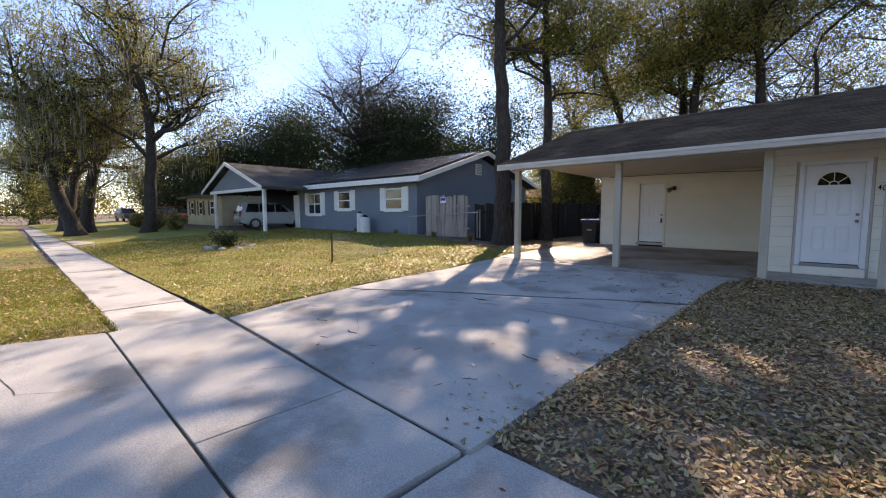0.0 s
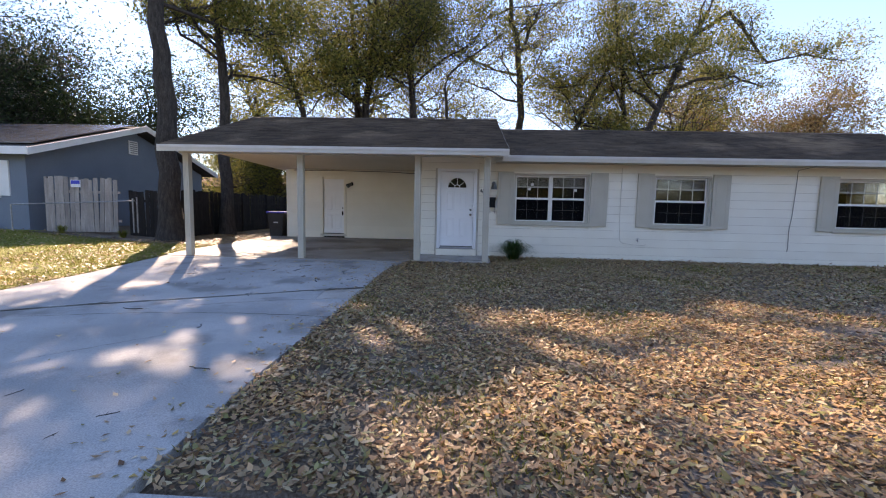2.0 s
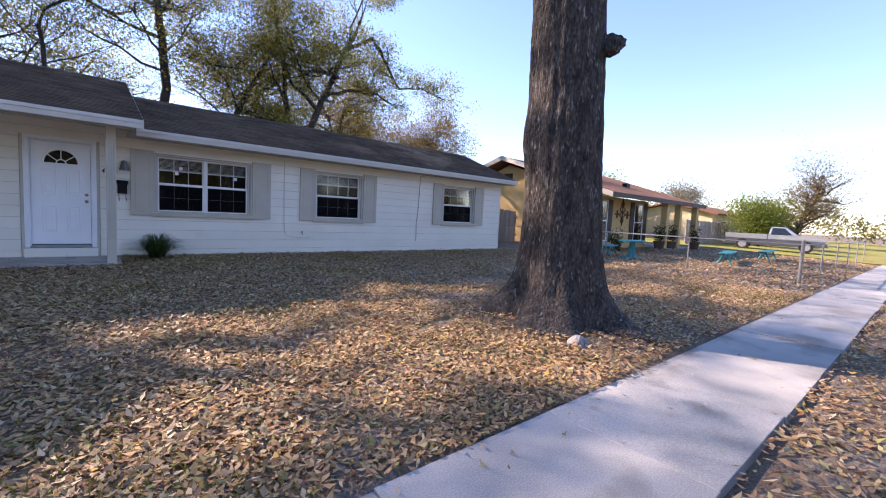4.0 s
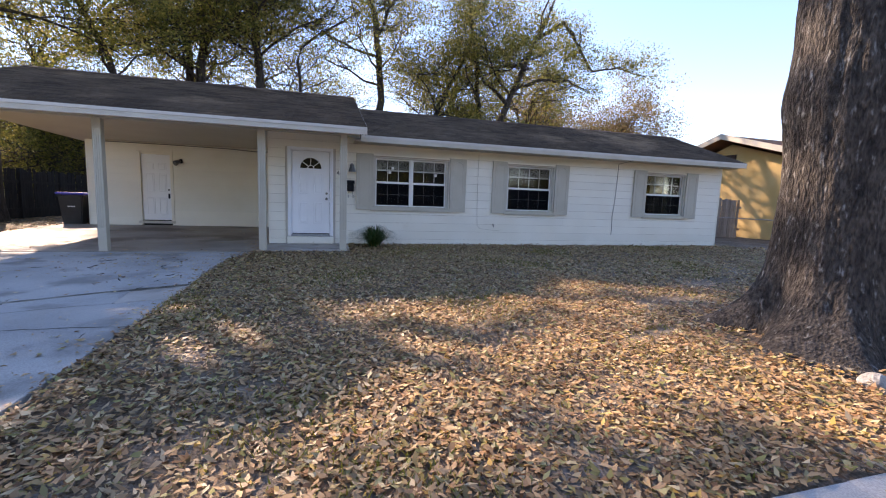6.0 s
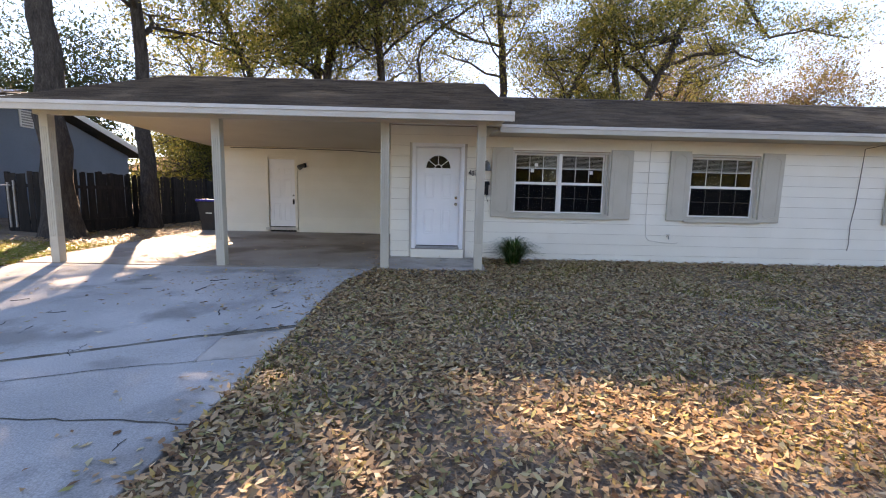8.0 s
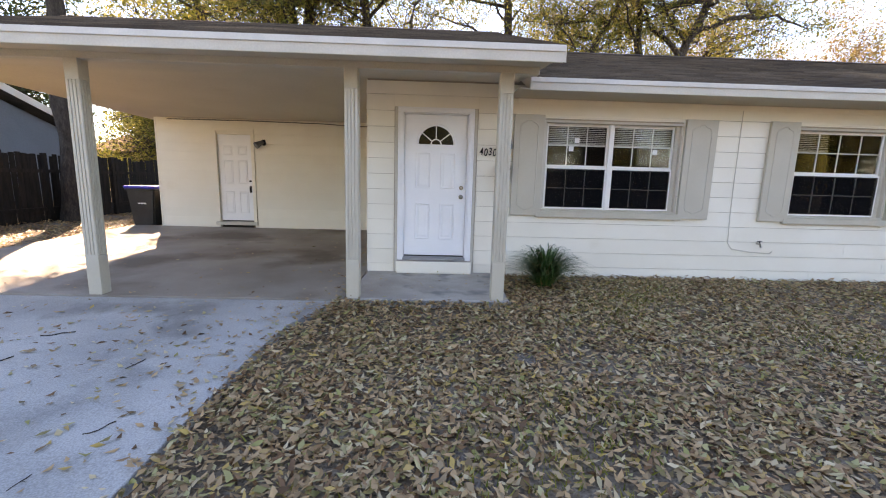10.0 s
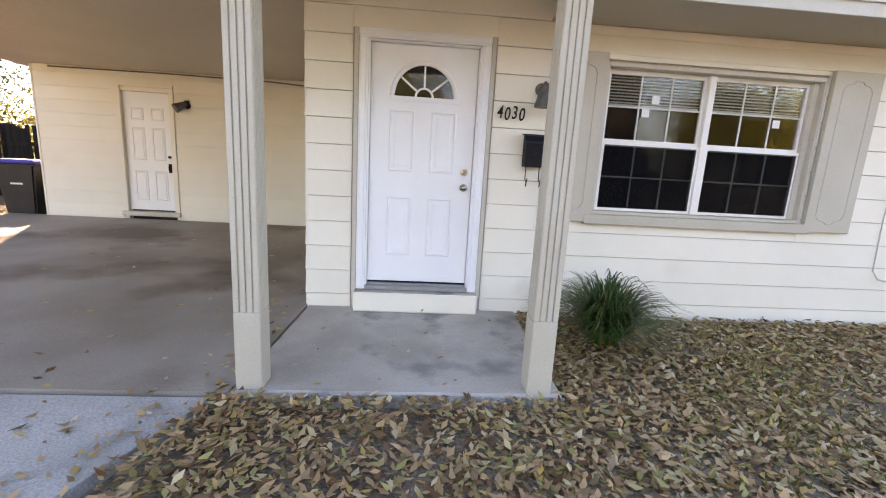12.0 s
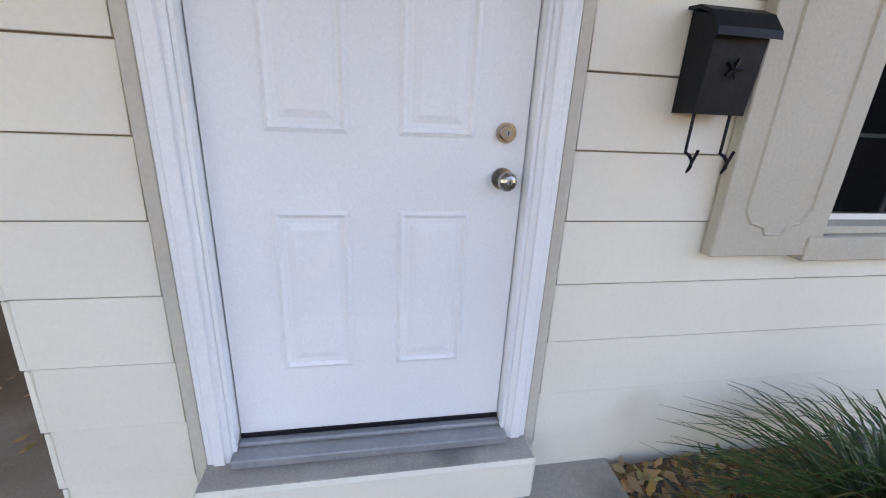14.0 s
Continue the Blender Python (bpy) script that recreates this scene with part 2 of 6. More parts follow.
M_moss = leaf_mat("spanish_moss", [(0.13, 0.13, 0.10), (0.20, 0.20, 0.16), (0.26, 0.25, 0.20)], 0.3)
M_fallen = leaf_mat("fallen_oak_leaves", [(0.104, 0.054, 0.025), (0.244, 0.126, 0.059), (0.538, 0.350, 0.188), (0.293, 0.187, 0.094), (0.658, 0.530, 0.329), (0.318, 0.301, 0.100), (0.159, 0.103, 0.053), (0.635, 0.410, 0.206), (0.305, 0.217, 0.129), (0.562, 0.373, 0.100)], 0.2, rough=0.5)
M_blade = leaf_mat("lawn_grass_blades", [(0.10, 0.13, 0.015), (0.20, 0.20, 0.03), (0.30, 0.26, 0.05), (0.15, 0.19, 0.025)], 0.35)
M_liriope = leaf_mat("dark_grass_blades", [(0.014, 0.045, 0.010), (0.03, 0.085, 0.02), (0.06, 0.125, 0.03)], 0.2, rough=0.35)
M_dryblade = leaf_mat("dry_grass_blades", [(0.10, 0.09, 0.03), (0.20, 0.15, 0.06), (0.06, 0.09, 0.02)], 0.2)
M_flower = leaf_mat("garden_flowers", [(0.30, 0.10, 0.08), (0.35, 0.30, 0.10), (0.10, 0.14, 0.03), (0.06, 0.10, 0.02)], 0.3)


def shingle_mat(name, c1, c2, c3):
    """Asphalt shingles: tabs of uneven tone in courses, weather streaks."""
    m = mat(name, c1, c2, rough=0.95, scale=0.9, fine=140, amount=0.35, bump=0.6, dist=0.006, stain=c3, stain_scale=0.45, stain_at=0.55, spec=0.2, island=0.28)
    return m


M_shingle = shingle_mat("brown_grey_shingles", (0.08, 0.060, 0.047), (0.125, 0.095, 0.073), (0.22, 0.16, 0.115))
M_shingle_tan = shingle_mat("russet_shingles", (0.20, 0.10, 0.06), (0.27, 0.14, 0.09), (0.32, 0.18, 0.12))
M_shingle_grey = shingle_mat("grey_shingles", (0.06, 0.06, 0.06), (0.09, 0.088, 0.085), (0.12, 0.115, 0.11))


# ---- mesh helpers ----
def quick(name, verts, faces, material, parent=None, smooth=False):
    """A mesh from computed arrays; faces all of one size."""
    verts, faces = np.asarray(verts, np.float32).reshape(-1, 3), np.asarray(faces, np.int32)
    me = bpy.data.meshes.new(name)
    k = faces.shape[1]
    me.vertices.add(len(verts))
    me.vertices.foreach_set("co", verts.ravel())
    me.loops.add(faces.size)
    me.loops.foreach_set("vertex_index", faces.ravel())
    me.polygons.add(len(faces))
    me.polygons.foreach_set("loop_start", np.arange(0, faces.size, k, dtype=np.int32))
    me.update(calc_edges=True)
    if smooth:
        me.shade_smooth()
    me.materials.append(material)
    ob = new(name, me)
    ob.parent = parent
    return ob


def part(name, bm, material, parent=None, label="", smooth=False):
    """Links a bmesh as one mesh object."""
    me = bpy.data.meshes.new(name)
    bmesh.ops.recalc_face_normals(bm, faces=bm.faces)
    bm.to_mesh(me)
    bm.free()
    if smooth:
        me.shade_smooth()
    me.materials.append(material)
    ob = new(name, me)
    ob.parent = parent
    if label:
        ob["label"] = label
    return ob


def box(bm, x0, x1, y0, y1, z0, z1, bevel=0.0):
    r = bmesh.ops.create_cube(bm, size=1, matrix=Matrix.Translation(((x0 + x1) / 2, (y0 + y1) / 2, (z0 + z1) / 2)) @ Matrix.Diagonal((x1 - x0, y1 - y0, z1 - z0, 1)))
    if bevel:
        es = list({e for v in r["verts"] for e in v.link_edges})
        bmesh.ops.bevel(bm, geom=es, offset=bevel, segments=1, affect="EDGES")
    return bm


def boxes(*lots, bevel=0.0):
    bm = bmesh.new()
    for b in lots:
        box(bm, *b, bevel=bevel)
    return bm


def rod(bm, a, b, r0, r1=None, sides=10):
    a, b = Vector(a), Vector(b)
    r1 = r0 if r1 is None else r1
    d = b - a
    m = Matrix.Translation((a + b) / 2) @ d.to_track_quat("Z", "Y").to_matrix().to_4x4()
    bmesh.ops.create_cone(bm, cap_ends=True, segments=sides, radius1=r0, radius2=r1, depth=d.length, matrix=m)
    return bm


def rods(*lots, sides=10):
    bm = bmesh.new()
    for q in lots:
        rod(bm, *q, sides=sides)
    return bm


def prism(pts, z0, z1, bevel=0.0):
    """An upright prism over a polygon in x, y."""
    bm = bmesh.new()
    f = bm.faces.new([bm.verts.new((x, y, z0)) for x, y in pts])
    r = bmesh.ops.extrude_face_region(bm, geom=[f])
    bmesh.ops.translate(bm, verts=[v for v in r["geom"] if isinstance(v, bmesh.types.BMVert)], vec=(0, 0, z1 - z0))
    if bevel:
        bmesh.ops.bevel(bm, geom=[e for e in bm.edges], offset=bevel, segments=1, affect="EDGES")
    return bm


def profile(pts, a, b, axis="x"):
    """A profile in the plane across an axis, drawn out from a to b along it."""
    bm = bmesh.new()
    put = (lambda u, v, s: (s, u, v)) if axis == "x" else (lambda u, v, s: (u, s, v))
    lo, hi = [bm.verts.new(put(u, v, a)) for u, v in pts], [bm.verts.new(put(u, v, b)) for u, v in pts]
    bm.faces.new(lo)
    bm.faces.new(hi[::-1])
    for i in range(len(pts)):
        j = (i + 1) % len(pts)
        bm.faces.new((lo[i], lo[j], hi[j], hi[i]))
    return bm


def thing(name, x=0, y=0, z=0, rz=0):
    ob = new(name)
    ob.matrix_world = pose(x, y, z, 0, 0, rz)
    ob.empty_display_size = 0.2
    return ob


def curve_rod(name, pts, r, material, parent=None):
    cu = bpy.data.curves.new(name, "CURVE")
    cu.dimensions, cu.bevel_depth, cu.bevel_resolution = "3D", r, 1
    sp = cu.splines.new("POLY")
    sp.points.add(len(pts) - 1)
    for p, q in zip(sp.points, pts):
        p.co = (*q, 1)
    cu.materials.append(material)
    ob = new(name, cu)
    ob.parent = parent
    return ob


def holed(x0, x1, y0, y1, z0, z1, holes):
    """A wall along x with openings (xa, xb, za, zb) through it."""
    bm = bmesh.new()
    cuts = sorted({x0, x1, *[h[0] for h in holes], *[h[1] for h in holes]})
    for a, b in zip(cuts, cuts[1:]):
        hs = sorted([h for h in holes if h[0] <= a + 1e-4 and h[1] >= b - 1e-4], key=lambda h: h[2])
        z = z0
        for h in hs:
            if h[2] > z:
                box(bm, a, b, y0, y1, z, h[2])
            z = h[3]
        if z < z1:
            box(bm, a, b, y0, y1, z, z1)
    return bm


# ---- ground ----
def fall(y):
    """How far the plot falls from the house towards the street."""
    return 0.0205 * np.clip(-np.asarray(y, float) - 1.5, 0.0, 12.6)


def rise(x, y):
    """The neighbouring garden climbs a little towards the grey house."""
    a = np.clip((-np.asarray(x, float) - 8.5) / 6.0, 0.0, 1.0)
    b = np.clip((np.asarray(y, float) + 9.0) / 10.0, 0.0, 1.0)
    return 0.28 * a * a * (3 - 2 * a) * b


def ground_z(x, y):
    """Height of the soil: falling gently towards the street."""
    t = min(1.0, max(0.0, -y / 9.0))
    return -0.03 - 0.04 * t - float(fall(y)) + float(rise(x, y))


def axis_steps(lo, hi, step, far):
    inner = np.arange(lo, hi + 1e-6, step)
    out = np.array([2, 6, 14, 30, 60, 120, 300, 700, 1500.0])
    return np.concatenate([lo - out[::-1], inner, hi + out]) if far else inner


gx, gy = axis_steps(-26, 22, 0.3, True), axis_steps(-13, 6, 0.3, True)
gv = []
for yy in gy:
    for xx in gx:
        near = 1.0 if (-27 < xx < 23 and -14 < yy < 7) else 0.0
        on_slab = (-7.2 < xx < -0.5 and yy < 5) or (-0.7 < xx < 1.5 and -1.7 < yy < 0.2) or (-11.1 < yy < -9.5)
        bumpy = 0.0 if on_slab or not near else 0.022 * noise.noise((xx * 0.8, yy * 0.8, 1.0)) + 0.01 * noise.noise((xx * 2.5, yy * 2.5, 4.0))
        z = ground_z(xx, yy) + bumpy - (0.05 if on_slab else 0.0)
        d = math.hypot(xx - 6.1, yy + 8.05)
        z += 0.10 * math.exp(-(d / 1.5) ** 2)
        gv.append((xx, yy, z))
nx, ny = len(gx), len(gy)
ii, jj = np.meshgrid(np.arange(nx - 1), np.arange(ny - 1))
base = (jj * nx + ii).ravel()
ground = quick("ground", gv, np.stack([base, base + 1, base + 1 + nx, base + nx], 1), M_ground, smooth=True)
tagged(ground, "brown leaf-strewn soil and lawn ground", "ground", kind="structure")


def outline(pts, z0, z1, name, material, parent, bevel=0.005):
    return part(name, prism(pts, z0, z1, bevel), material, parent)


# lawn sheet of the neighbouring garden and the strip by the street
lawn = new("lawn", None)
tagged(lawn, "sunlit yellow-green lawn with scattered dry leaves", "lawn", kind="structure")


def sheet(name, poly_fn, x0, x1, y0, y1, step, material, parent, lift):
    """A rolling sheet of turf with an uneven edge."""
    xs, ys = np.arange(x0, x1 + step / 2, step), np.arange(y0, y1 + step / 2, step)
    vs, fs, idx = [], [], {}
    for j, yy in enumerate(ys):
        for i, xx in enumerate(xs):
            idx[i, j] = len(vs)
            vs.append((xx, yy, ground_z(xx, yy) + lift + 0.02 * noise.noise((xx * 0.9, yy * 0.9, 7.0))))
    for j in range(len(ys) - 1):
        for i in range(len(xs) - 1):
            if poly_fn(xs[i] + step / 2, ys[j] + step / 2):
                fs.append((idx[i, j], idx[i + 1, j], idx[i + 1, j + 1], idx[i, j + 1]))
    return quick(name, vs, fs, material, parent, smooth=True)


def drive_left(y):
    return np.interp(y, [-9.7, -8.7, -7.5, -5.9, -4.1, -1.4, 0.5], [-5.83, -6.16, -6.36, -6.5, -6.55, -6.9, -7.4])


turf_a = sheet("turf", lambda x, y: x < drive_left(y) - 0.12 - 0.1 * noise.noise((y * 2, 0, 3)) and y > -9.62 and not (y > 1.0 + 0.8 * noise.noise((x * 0.4, 1, 1)) and x > -13.8), -26, -5.4, -9.7, 2.0, 0.2, M_lawn, lawn, 0.03)
turf_b = sheet("turf", lambda x, y: x < -6.3 + 0.36 * (y + 11.05) and y < -11.08, -26, -6, -14, -10.9, 0.2, M_lawn, lawn, 0.03)
turf_c = sheet("turf", lambda x, y: True, -80, -26, -14, -10.9, 1.0, M_lawn, lawn, 0.03)
turf_d = sheet("turf", lambda x, y: True, -80, -26, -9.7, -1.2, 1.0, M_lawn, lawn, 0.03)

sheet("turf", lambda x, y: True, 33, 110, -14, 40, 3.0, M_lawn, lawn, 0.03)
# concrete drive: poured slabs with open, dirty joints
driveway = new("driveway", None)
tagged(driveway, "pale worn concrete driveway with dark open joints", "driveway", kind="structure")
outline([(-6.7, -1.6), (-0.95, -1.6), (-1.12, -4.8), (-1.2, -9.8), (-1.6, -14.0), (-6.7, -14.0), (-5.95, -9.8), (-6.4, -6.2)], -0.16, -0.048, "joint_bed", M_joint, driveway, 0)
g = 0.007
outline([(-0.66, -1.53), (-6.9, -1.53), (-6.55, -4.1), (-6.50, -5.9), (-6.40, -7.25 + g), (-6.06, -7.18 + g), (-4.52, -6.30 + g), (-3.6, -5.88 + g), (-2.74, -5.46 + g), (-1.9, -5.02 + g), (-1.03, -4.64 + g), (-1.02, -3.0), (-0.96, -2.3)], -0.15, -0.022, "slab", M_concrete, driveway)
outline([(-1.62, -4.93 - g), (-1.9, -5.02 - g), (-2.74, -5.46 - g), (-3.6, -5.88 - g), (-4.52, -6.30 - g), (-6.06, -7.18 - g), (-6.40, -7.27 - g), (-6.16, -8.7), (-5.83, -9.70 + g), (-3.65, -9.80 + g), (-2.46, -9.87 + g), (-1.06, -9.91 + g), (-1.08, -8.0), (-1.04, -6.5), (-1.0, -5.40), (-1.56, -5.58)], -0.15, -0.030, "slab", M_concrete, driveway)
outline([(-1.62, -4.95 - g), (-1.66, -5.30), (-1.55, -5.55), (-0.99, -5.37), (-1.02, -4.66 - g)], -0.15, -0.035, "slab_patch", M_porch, driveway)
# pavement crossing and apron
outline([(-6.28, -9.72 - g), (-2.46 - g, -9.89 - g), (-2.50 - g, -11.10 + g), (-6.30, -11.04 + g)], -0.15, -0.034, "slab", M_concrete, driveway)
outline([(-2.46 + g, -9.89 - g), (-1.10, -9.93 - g), (-1.16, -11.12 + g), (-2.50 + g, -11.10 + g)], -0.15, -0.032, "slab", M_concrete, driveway)
outline([(-6.32, -11.05 - g), (-1.17, -11.13 - g), (-1.5, -14), (-7.4, -14)], -0.15, -0.034, "slab", M_concrete, driveway)

pavement = new("pavement", None)
tagged(pavement, "pale concrete pavement of square slabs", "pavement", kind="structure")
unit = part("slab", boxes((0, 1, -10.88, -9.72, -0.16, -0.055), bevel=0.004), M_concrete, pavement)
unit.matrix_world = Matrix.Translation((-1.08, 0, 0)) @ Matrix.Diagonal((1.54, 1, 1, 1))


def more(ob, m):
    o = ob.copy()
    scene.collection.objects.link(o)
    o.parent = ob.parent
    o.matrix_basis = m
    return o


for k in range(26):
    more(unit, Matrix.Translation((0.47 + 1.55 * k, 0.004 * ((k * 7) % 5 - 2), 0.004 * ((k * 3) % 4 - 2))) @ Matrix.Diagonal((1.543, 1, 1, 1)))
for k in range(34):
    more(unit, Matrix.Translation((-6.30 - 1.55 * (k + 1), -0.04 + 0.004 * ((k * 7) % 5 - 2) + 0.012 * k, 0.01 + 0.004 * ((k * 3) % 4 - 2))) @ Matrix.Diagonal((1.543, 1, 1, 1)))
# drive of the grey house, and its walk
part("slab", prism([(-30.9, -0.6), (-25.4, -0.6), (-24.2, -9.6), (-30.0, -9.6)], -0.15, -0.03, 0.01), M_concrete, pavement)
part("slab", prism([(-30.0, -10.9), (-24.2, -10.9), (-24.0, -14), (-30.4, -14)], -0.15, -0.05, 0.01), M_concrete, pavement)

# hairline cracks in the slabs
def crack(pts, z, seed, wide=1.0):
    rng = random.Random(seed)
    bm = bmesh.new()
    row = []
    fine_pts = []
    for (xa, ya), (xb, yb) in zip(pts, pts[1:]):
        m = max(2, int(math.hypot(xb - xa, yb - ya) / 0.12))
        fine_pts += [(xa + (xb - xa) * k / m, ya + (yb - ya) * k / m) for k in range(m)]
    for x, y in fine_pts + [pts[-1]]:
        j, w = rng.gauss(0, 0.018), rng.uniform(0.0015, 0.0055) * wide
        row.append((bm.verts.new((x + j, y + j * 0.6 - w, z)), bm.verts.new((x + j, y + j * 0.6 + w, z))))
    for a, b in zip(row, row[1:]):
        bm.faces.new((a[0], b[0], b[1], a[1]))
    part("crack", bm, M_joint, driveway)


crack([(-6.06, -7.18), (-4.52, -6.30), (-3.6, -5.88), (-2.74, -5.46), (-1.9, -5.02), (-1.03, -4.64)], -0.0195, 5, 4.0)
crack([(-5.9, -8.6), (-4.6, -8.3), (-3.6, -9.0), (-3.3, -8.13), (-2.6, -7.4)], -0.0265, 1)
crack([(-4.9, -6.95), (-3.6, -6.6), (-2.4, -6.46), (-1.8, -6.45), (-1.22, -6.47), (-1.03, -6.49)], -0.0265, 2, 1.6)
crack([(-1.56, -5.57), (-2.1, -5.72), (-2.9, -6.05), (-3.8, -6.5)], -0.0265, 6, 1.2)
crack([(-6.3, -12.2), (-4.5, -11.9), (-4.02, -11.2)], -0.0305, 3)
crack([(-3.6, -11.05), (-3.6, -10.4), (-3.30, -9.9)], -0.0305, 4, 1.4)

# the whole drive falls with the plot
for o in driveway.children:
    for v in o.data.vertices:
        v.co.z -= float(fall(v.co.y))
for o in pavement.children:
    if o.matrix_basis.is_identity:
        for v in o.data.vertices:
            v.co.z -= float(fall(v.co.y))
    else:
        o.matrix_basis = Matrix.Translation((0, 0, -float(fall(-10.3)))) @ o.matrix_basis

# carport floor and porch slab
carport_floor = part("carport_floor", bmesh.new(), M_carport)
bm = bmesh.new()
vs = [bm.verts.new(p) for p in ((-7.0, -1.50, -0.012), (-0.60, -1.50, -0.008), (-0.535, 0.0, 0.02), (-0.535, 4.3, 0.10), (-6.9, 4.3, 0.10))]
bm.faces.new(vs)
r = bmesh.ops.extrude_face_region(bm, geom=list(bm.faces))
bmesh.ops.translate(bm, verts=[v for v in r["geom"] if isinstance(v, bmesh.types.BMVert)], vec=(0, 0, -0.2))
bmesh.ops.recalc_face_normals(bm, faces=bm.faces)
bm.to_mesh(carport_floor.data)
bm.free()
tagged(carport_floor, "brown-stained grey concrete carport floor", "floor", kind="structure")
porch = part("porch_slab", prism([(-0.585, -1.50), (1.345, -1.50), (1.40, 0.03), (-0.525, 0.03)], -0.2, 0.004, 0.012), M_porch)
tagged(porch, "grey porch slab with a rough pale front edge", "floor", kind="structure")
part("painted_edge", prism([(-0.60, -1.512), (1.36, -1.512), (1.36, -1.502), (-0.60, -1.502)], -0.12, -0.008, 0.003), M_limestone, porch)

# ---- our house ----
W1, W2, W3 = (2.02, 4.08, 0.985, 2.29), (5.80, 7.31, 0.97, 2.29), (10.575, 12.10, 0.97, 2.29)
DOOR = (-0.015, 0.925, 0.0, 2.325)
# core wall shows only in the board gaps, coloured as their shadow lines
wall_north = part("wall_north", holed(-0.53, 13.54, 0.024, 0.16, -0.12, 2.80, [W1, W2, W3, DOOR]), M_lapshade)
tagged(wall_north, "cream painted lap-sided house front wall", "wall", kind="structure")
CD = (-4.81, -3.96, 0.0, 2.36)
wall_carport = part("wall_carport", holed(-6.2, -0.4, 4.274, 4.42, -0.12, 2.76, [CD]), M_siding)
tagged(wall_carport, "cream painted carport back wall", "wall", kind="structure")
# same painted shadow-line colour behind the side boards
wall_side = part("wall_side", boxes((-0.526, -0.40, 0.165, 4.27, -0.12, 2.80)), M_lapshade)
tagged(wall_side, "cream side wall inside the carport", "wall", kind="structure")
# inner wall, floor and ceiling get the painted darkness of unlit rooms
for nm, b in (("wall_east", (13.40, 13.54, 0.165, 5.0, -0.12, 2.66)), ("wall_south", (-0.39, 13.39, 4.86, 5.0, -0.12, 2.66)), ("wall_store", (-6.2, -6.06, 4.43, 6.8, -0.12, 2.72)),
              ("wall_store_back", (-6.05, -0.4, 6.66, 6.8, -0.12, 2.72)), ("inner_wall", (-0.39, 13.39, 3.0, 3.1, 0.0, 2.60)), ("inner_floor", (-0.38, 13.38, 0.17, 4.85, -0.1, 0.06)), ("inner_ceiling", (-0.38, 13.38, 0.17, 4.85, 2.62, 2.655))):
    o = part(nm, boxes(b), M_siding if nm.startswith("wall") else M_unlit)
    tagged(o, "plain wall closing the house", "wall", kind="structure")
# partitions coloured near-black so the rooms read as unlit
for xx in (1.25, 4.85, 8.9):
    tagged(part("inner_partition", boxes((xx, xx + 0.1, 0.17, 2.99, 0.065, 2.615)), M_unlit), "room partition behind the windows, painted near-black as unlit", "wall", kind="structure")

# gable ends and roofs
ROOF_MAIN = dict(x0=1.66, x1=13.80, eave=(-0.64, 2.71), ridge=(2.5, 3.93))
ROOF_PORT = dict(x0=-6.62, x1=1.66, eave=(-2.02, 2.675), ridge=(2.5, 4.25))


def roof_courses(x0, x1, ya, za, yb, zb, expose=0.14, step=0.013):
    """One slope of shingle courses, each lapping over the one below, cut in tabs of uneven height."""
    L = math.hypot(yb - ya, zb - za)
    uy, uz = (yb - ya) / L, (zb - za) / L
    nyv, nzv = -uz, uy
    if nzv < 0:
        nyv, nzv = -nyv, -nzv
    n = max(2, int(L / expose))
    tabs = max(1, int((x1 - x0) / 0.33))
    V, Fc = [], []
    rng = random.Random(int(x0 * 100 + ya * 10))
    for i in range(n):
        s0, s1 = L * i / n, L * (i + 1) / n + 0.004
        off = (i % 2) * 0.165
        cut = [x0] + [min(x1, x0 + off + 0.33 * k) for k in range(1, tabs + 1) if x0 + off + 0.33 * k < x1 - 0.05] + [x1]
        for a, b in zip(cut, cut[1:]):
            h = step * (0.75 + 0.6 * rng.random())
            j = 0.006 * (rng.random() - 0.5)
            a2, b2 = a + 0.002, b - 0.002
            k = len(V)
            for xx, s, hh in ((a2, s0 + j, 0), (b2, s0 + j, 0), (b2, s0 + j, h), (a2, s0 + j, h), (b2, s1, 0.001), (a2, s1, 0.001)):
                V.append((xx, ya + uy * s + nyv * hh, za + uz * s + nzv * hh))
            Fc += [(k, k + 1, k + 2, k + 3), (k + 3, k + 2, k + 4, k + 5)]
    return V, Fc


def gable_roof(name, label, x0, x1, eave, ridge, back, material, fascia_mat, thick=0.14, fascia=0.15, shingles=True, drip=True):
    (ye, ze), (yr, zr), (yb, zb) = eave, ridge, back
    t = thing(name)
    tagged(t, label, "roof", kind="structure")
    deck = profile([(ye + 0.02, ze - 0.02), (yr, zr - 0.02), (yb - 0.02, zb - 0.02), (yb - 0.02, zb - 0.06), (yr, zr - thick), (ye + 0.02, ze - 0.06)], x0 + 0.01, x1 - 0.01)
    part("deck", deck, material, t)
    if shingles:
        for ya, za in (eave, back):
            V, Fc = roof_courses(x0 - 0.015, x1 + 0.015, ya, za, yr, zr)
            o = quick("shingles", V, Fc, material, t)
            o["kind"] = "stuff"
        part("ridge_cap", profile([(yr - 0.13, zr - 0.025), (yr, zr + 0.03), (yr + 0.13, zr - 0.025), (yr, zr + 0.005)], x0 - 0.015, x1 + 0.015), material, t)
    part("fascia", boxes((x0, x1, ye, ye + 0.022, ze - fascia, ze - 0.008), bevel=0.003), fascia_mat, t)
    part("back_fascia", boxes((x0, x1, yb - 0.022, yb, zb - fascia, zb - 0.008), bevel=0.003), fascia_mat, t)
    if drip:
        part("drip_edge", boxes((x0 - 0.012, x1 + 0.012, ye - 0.016, ye - 0.001, ze - 0.055, ze + 0.004), bevel=0.002), M_drip, t)
    for xa, s in ((x0, -1), (x1, 1)):
        xb = xa + s * 0.022
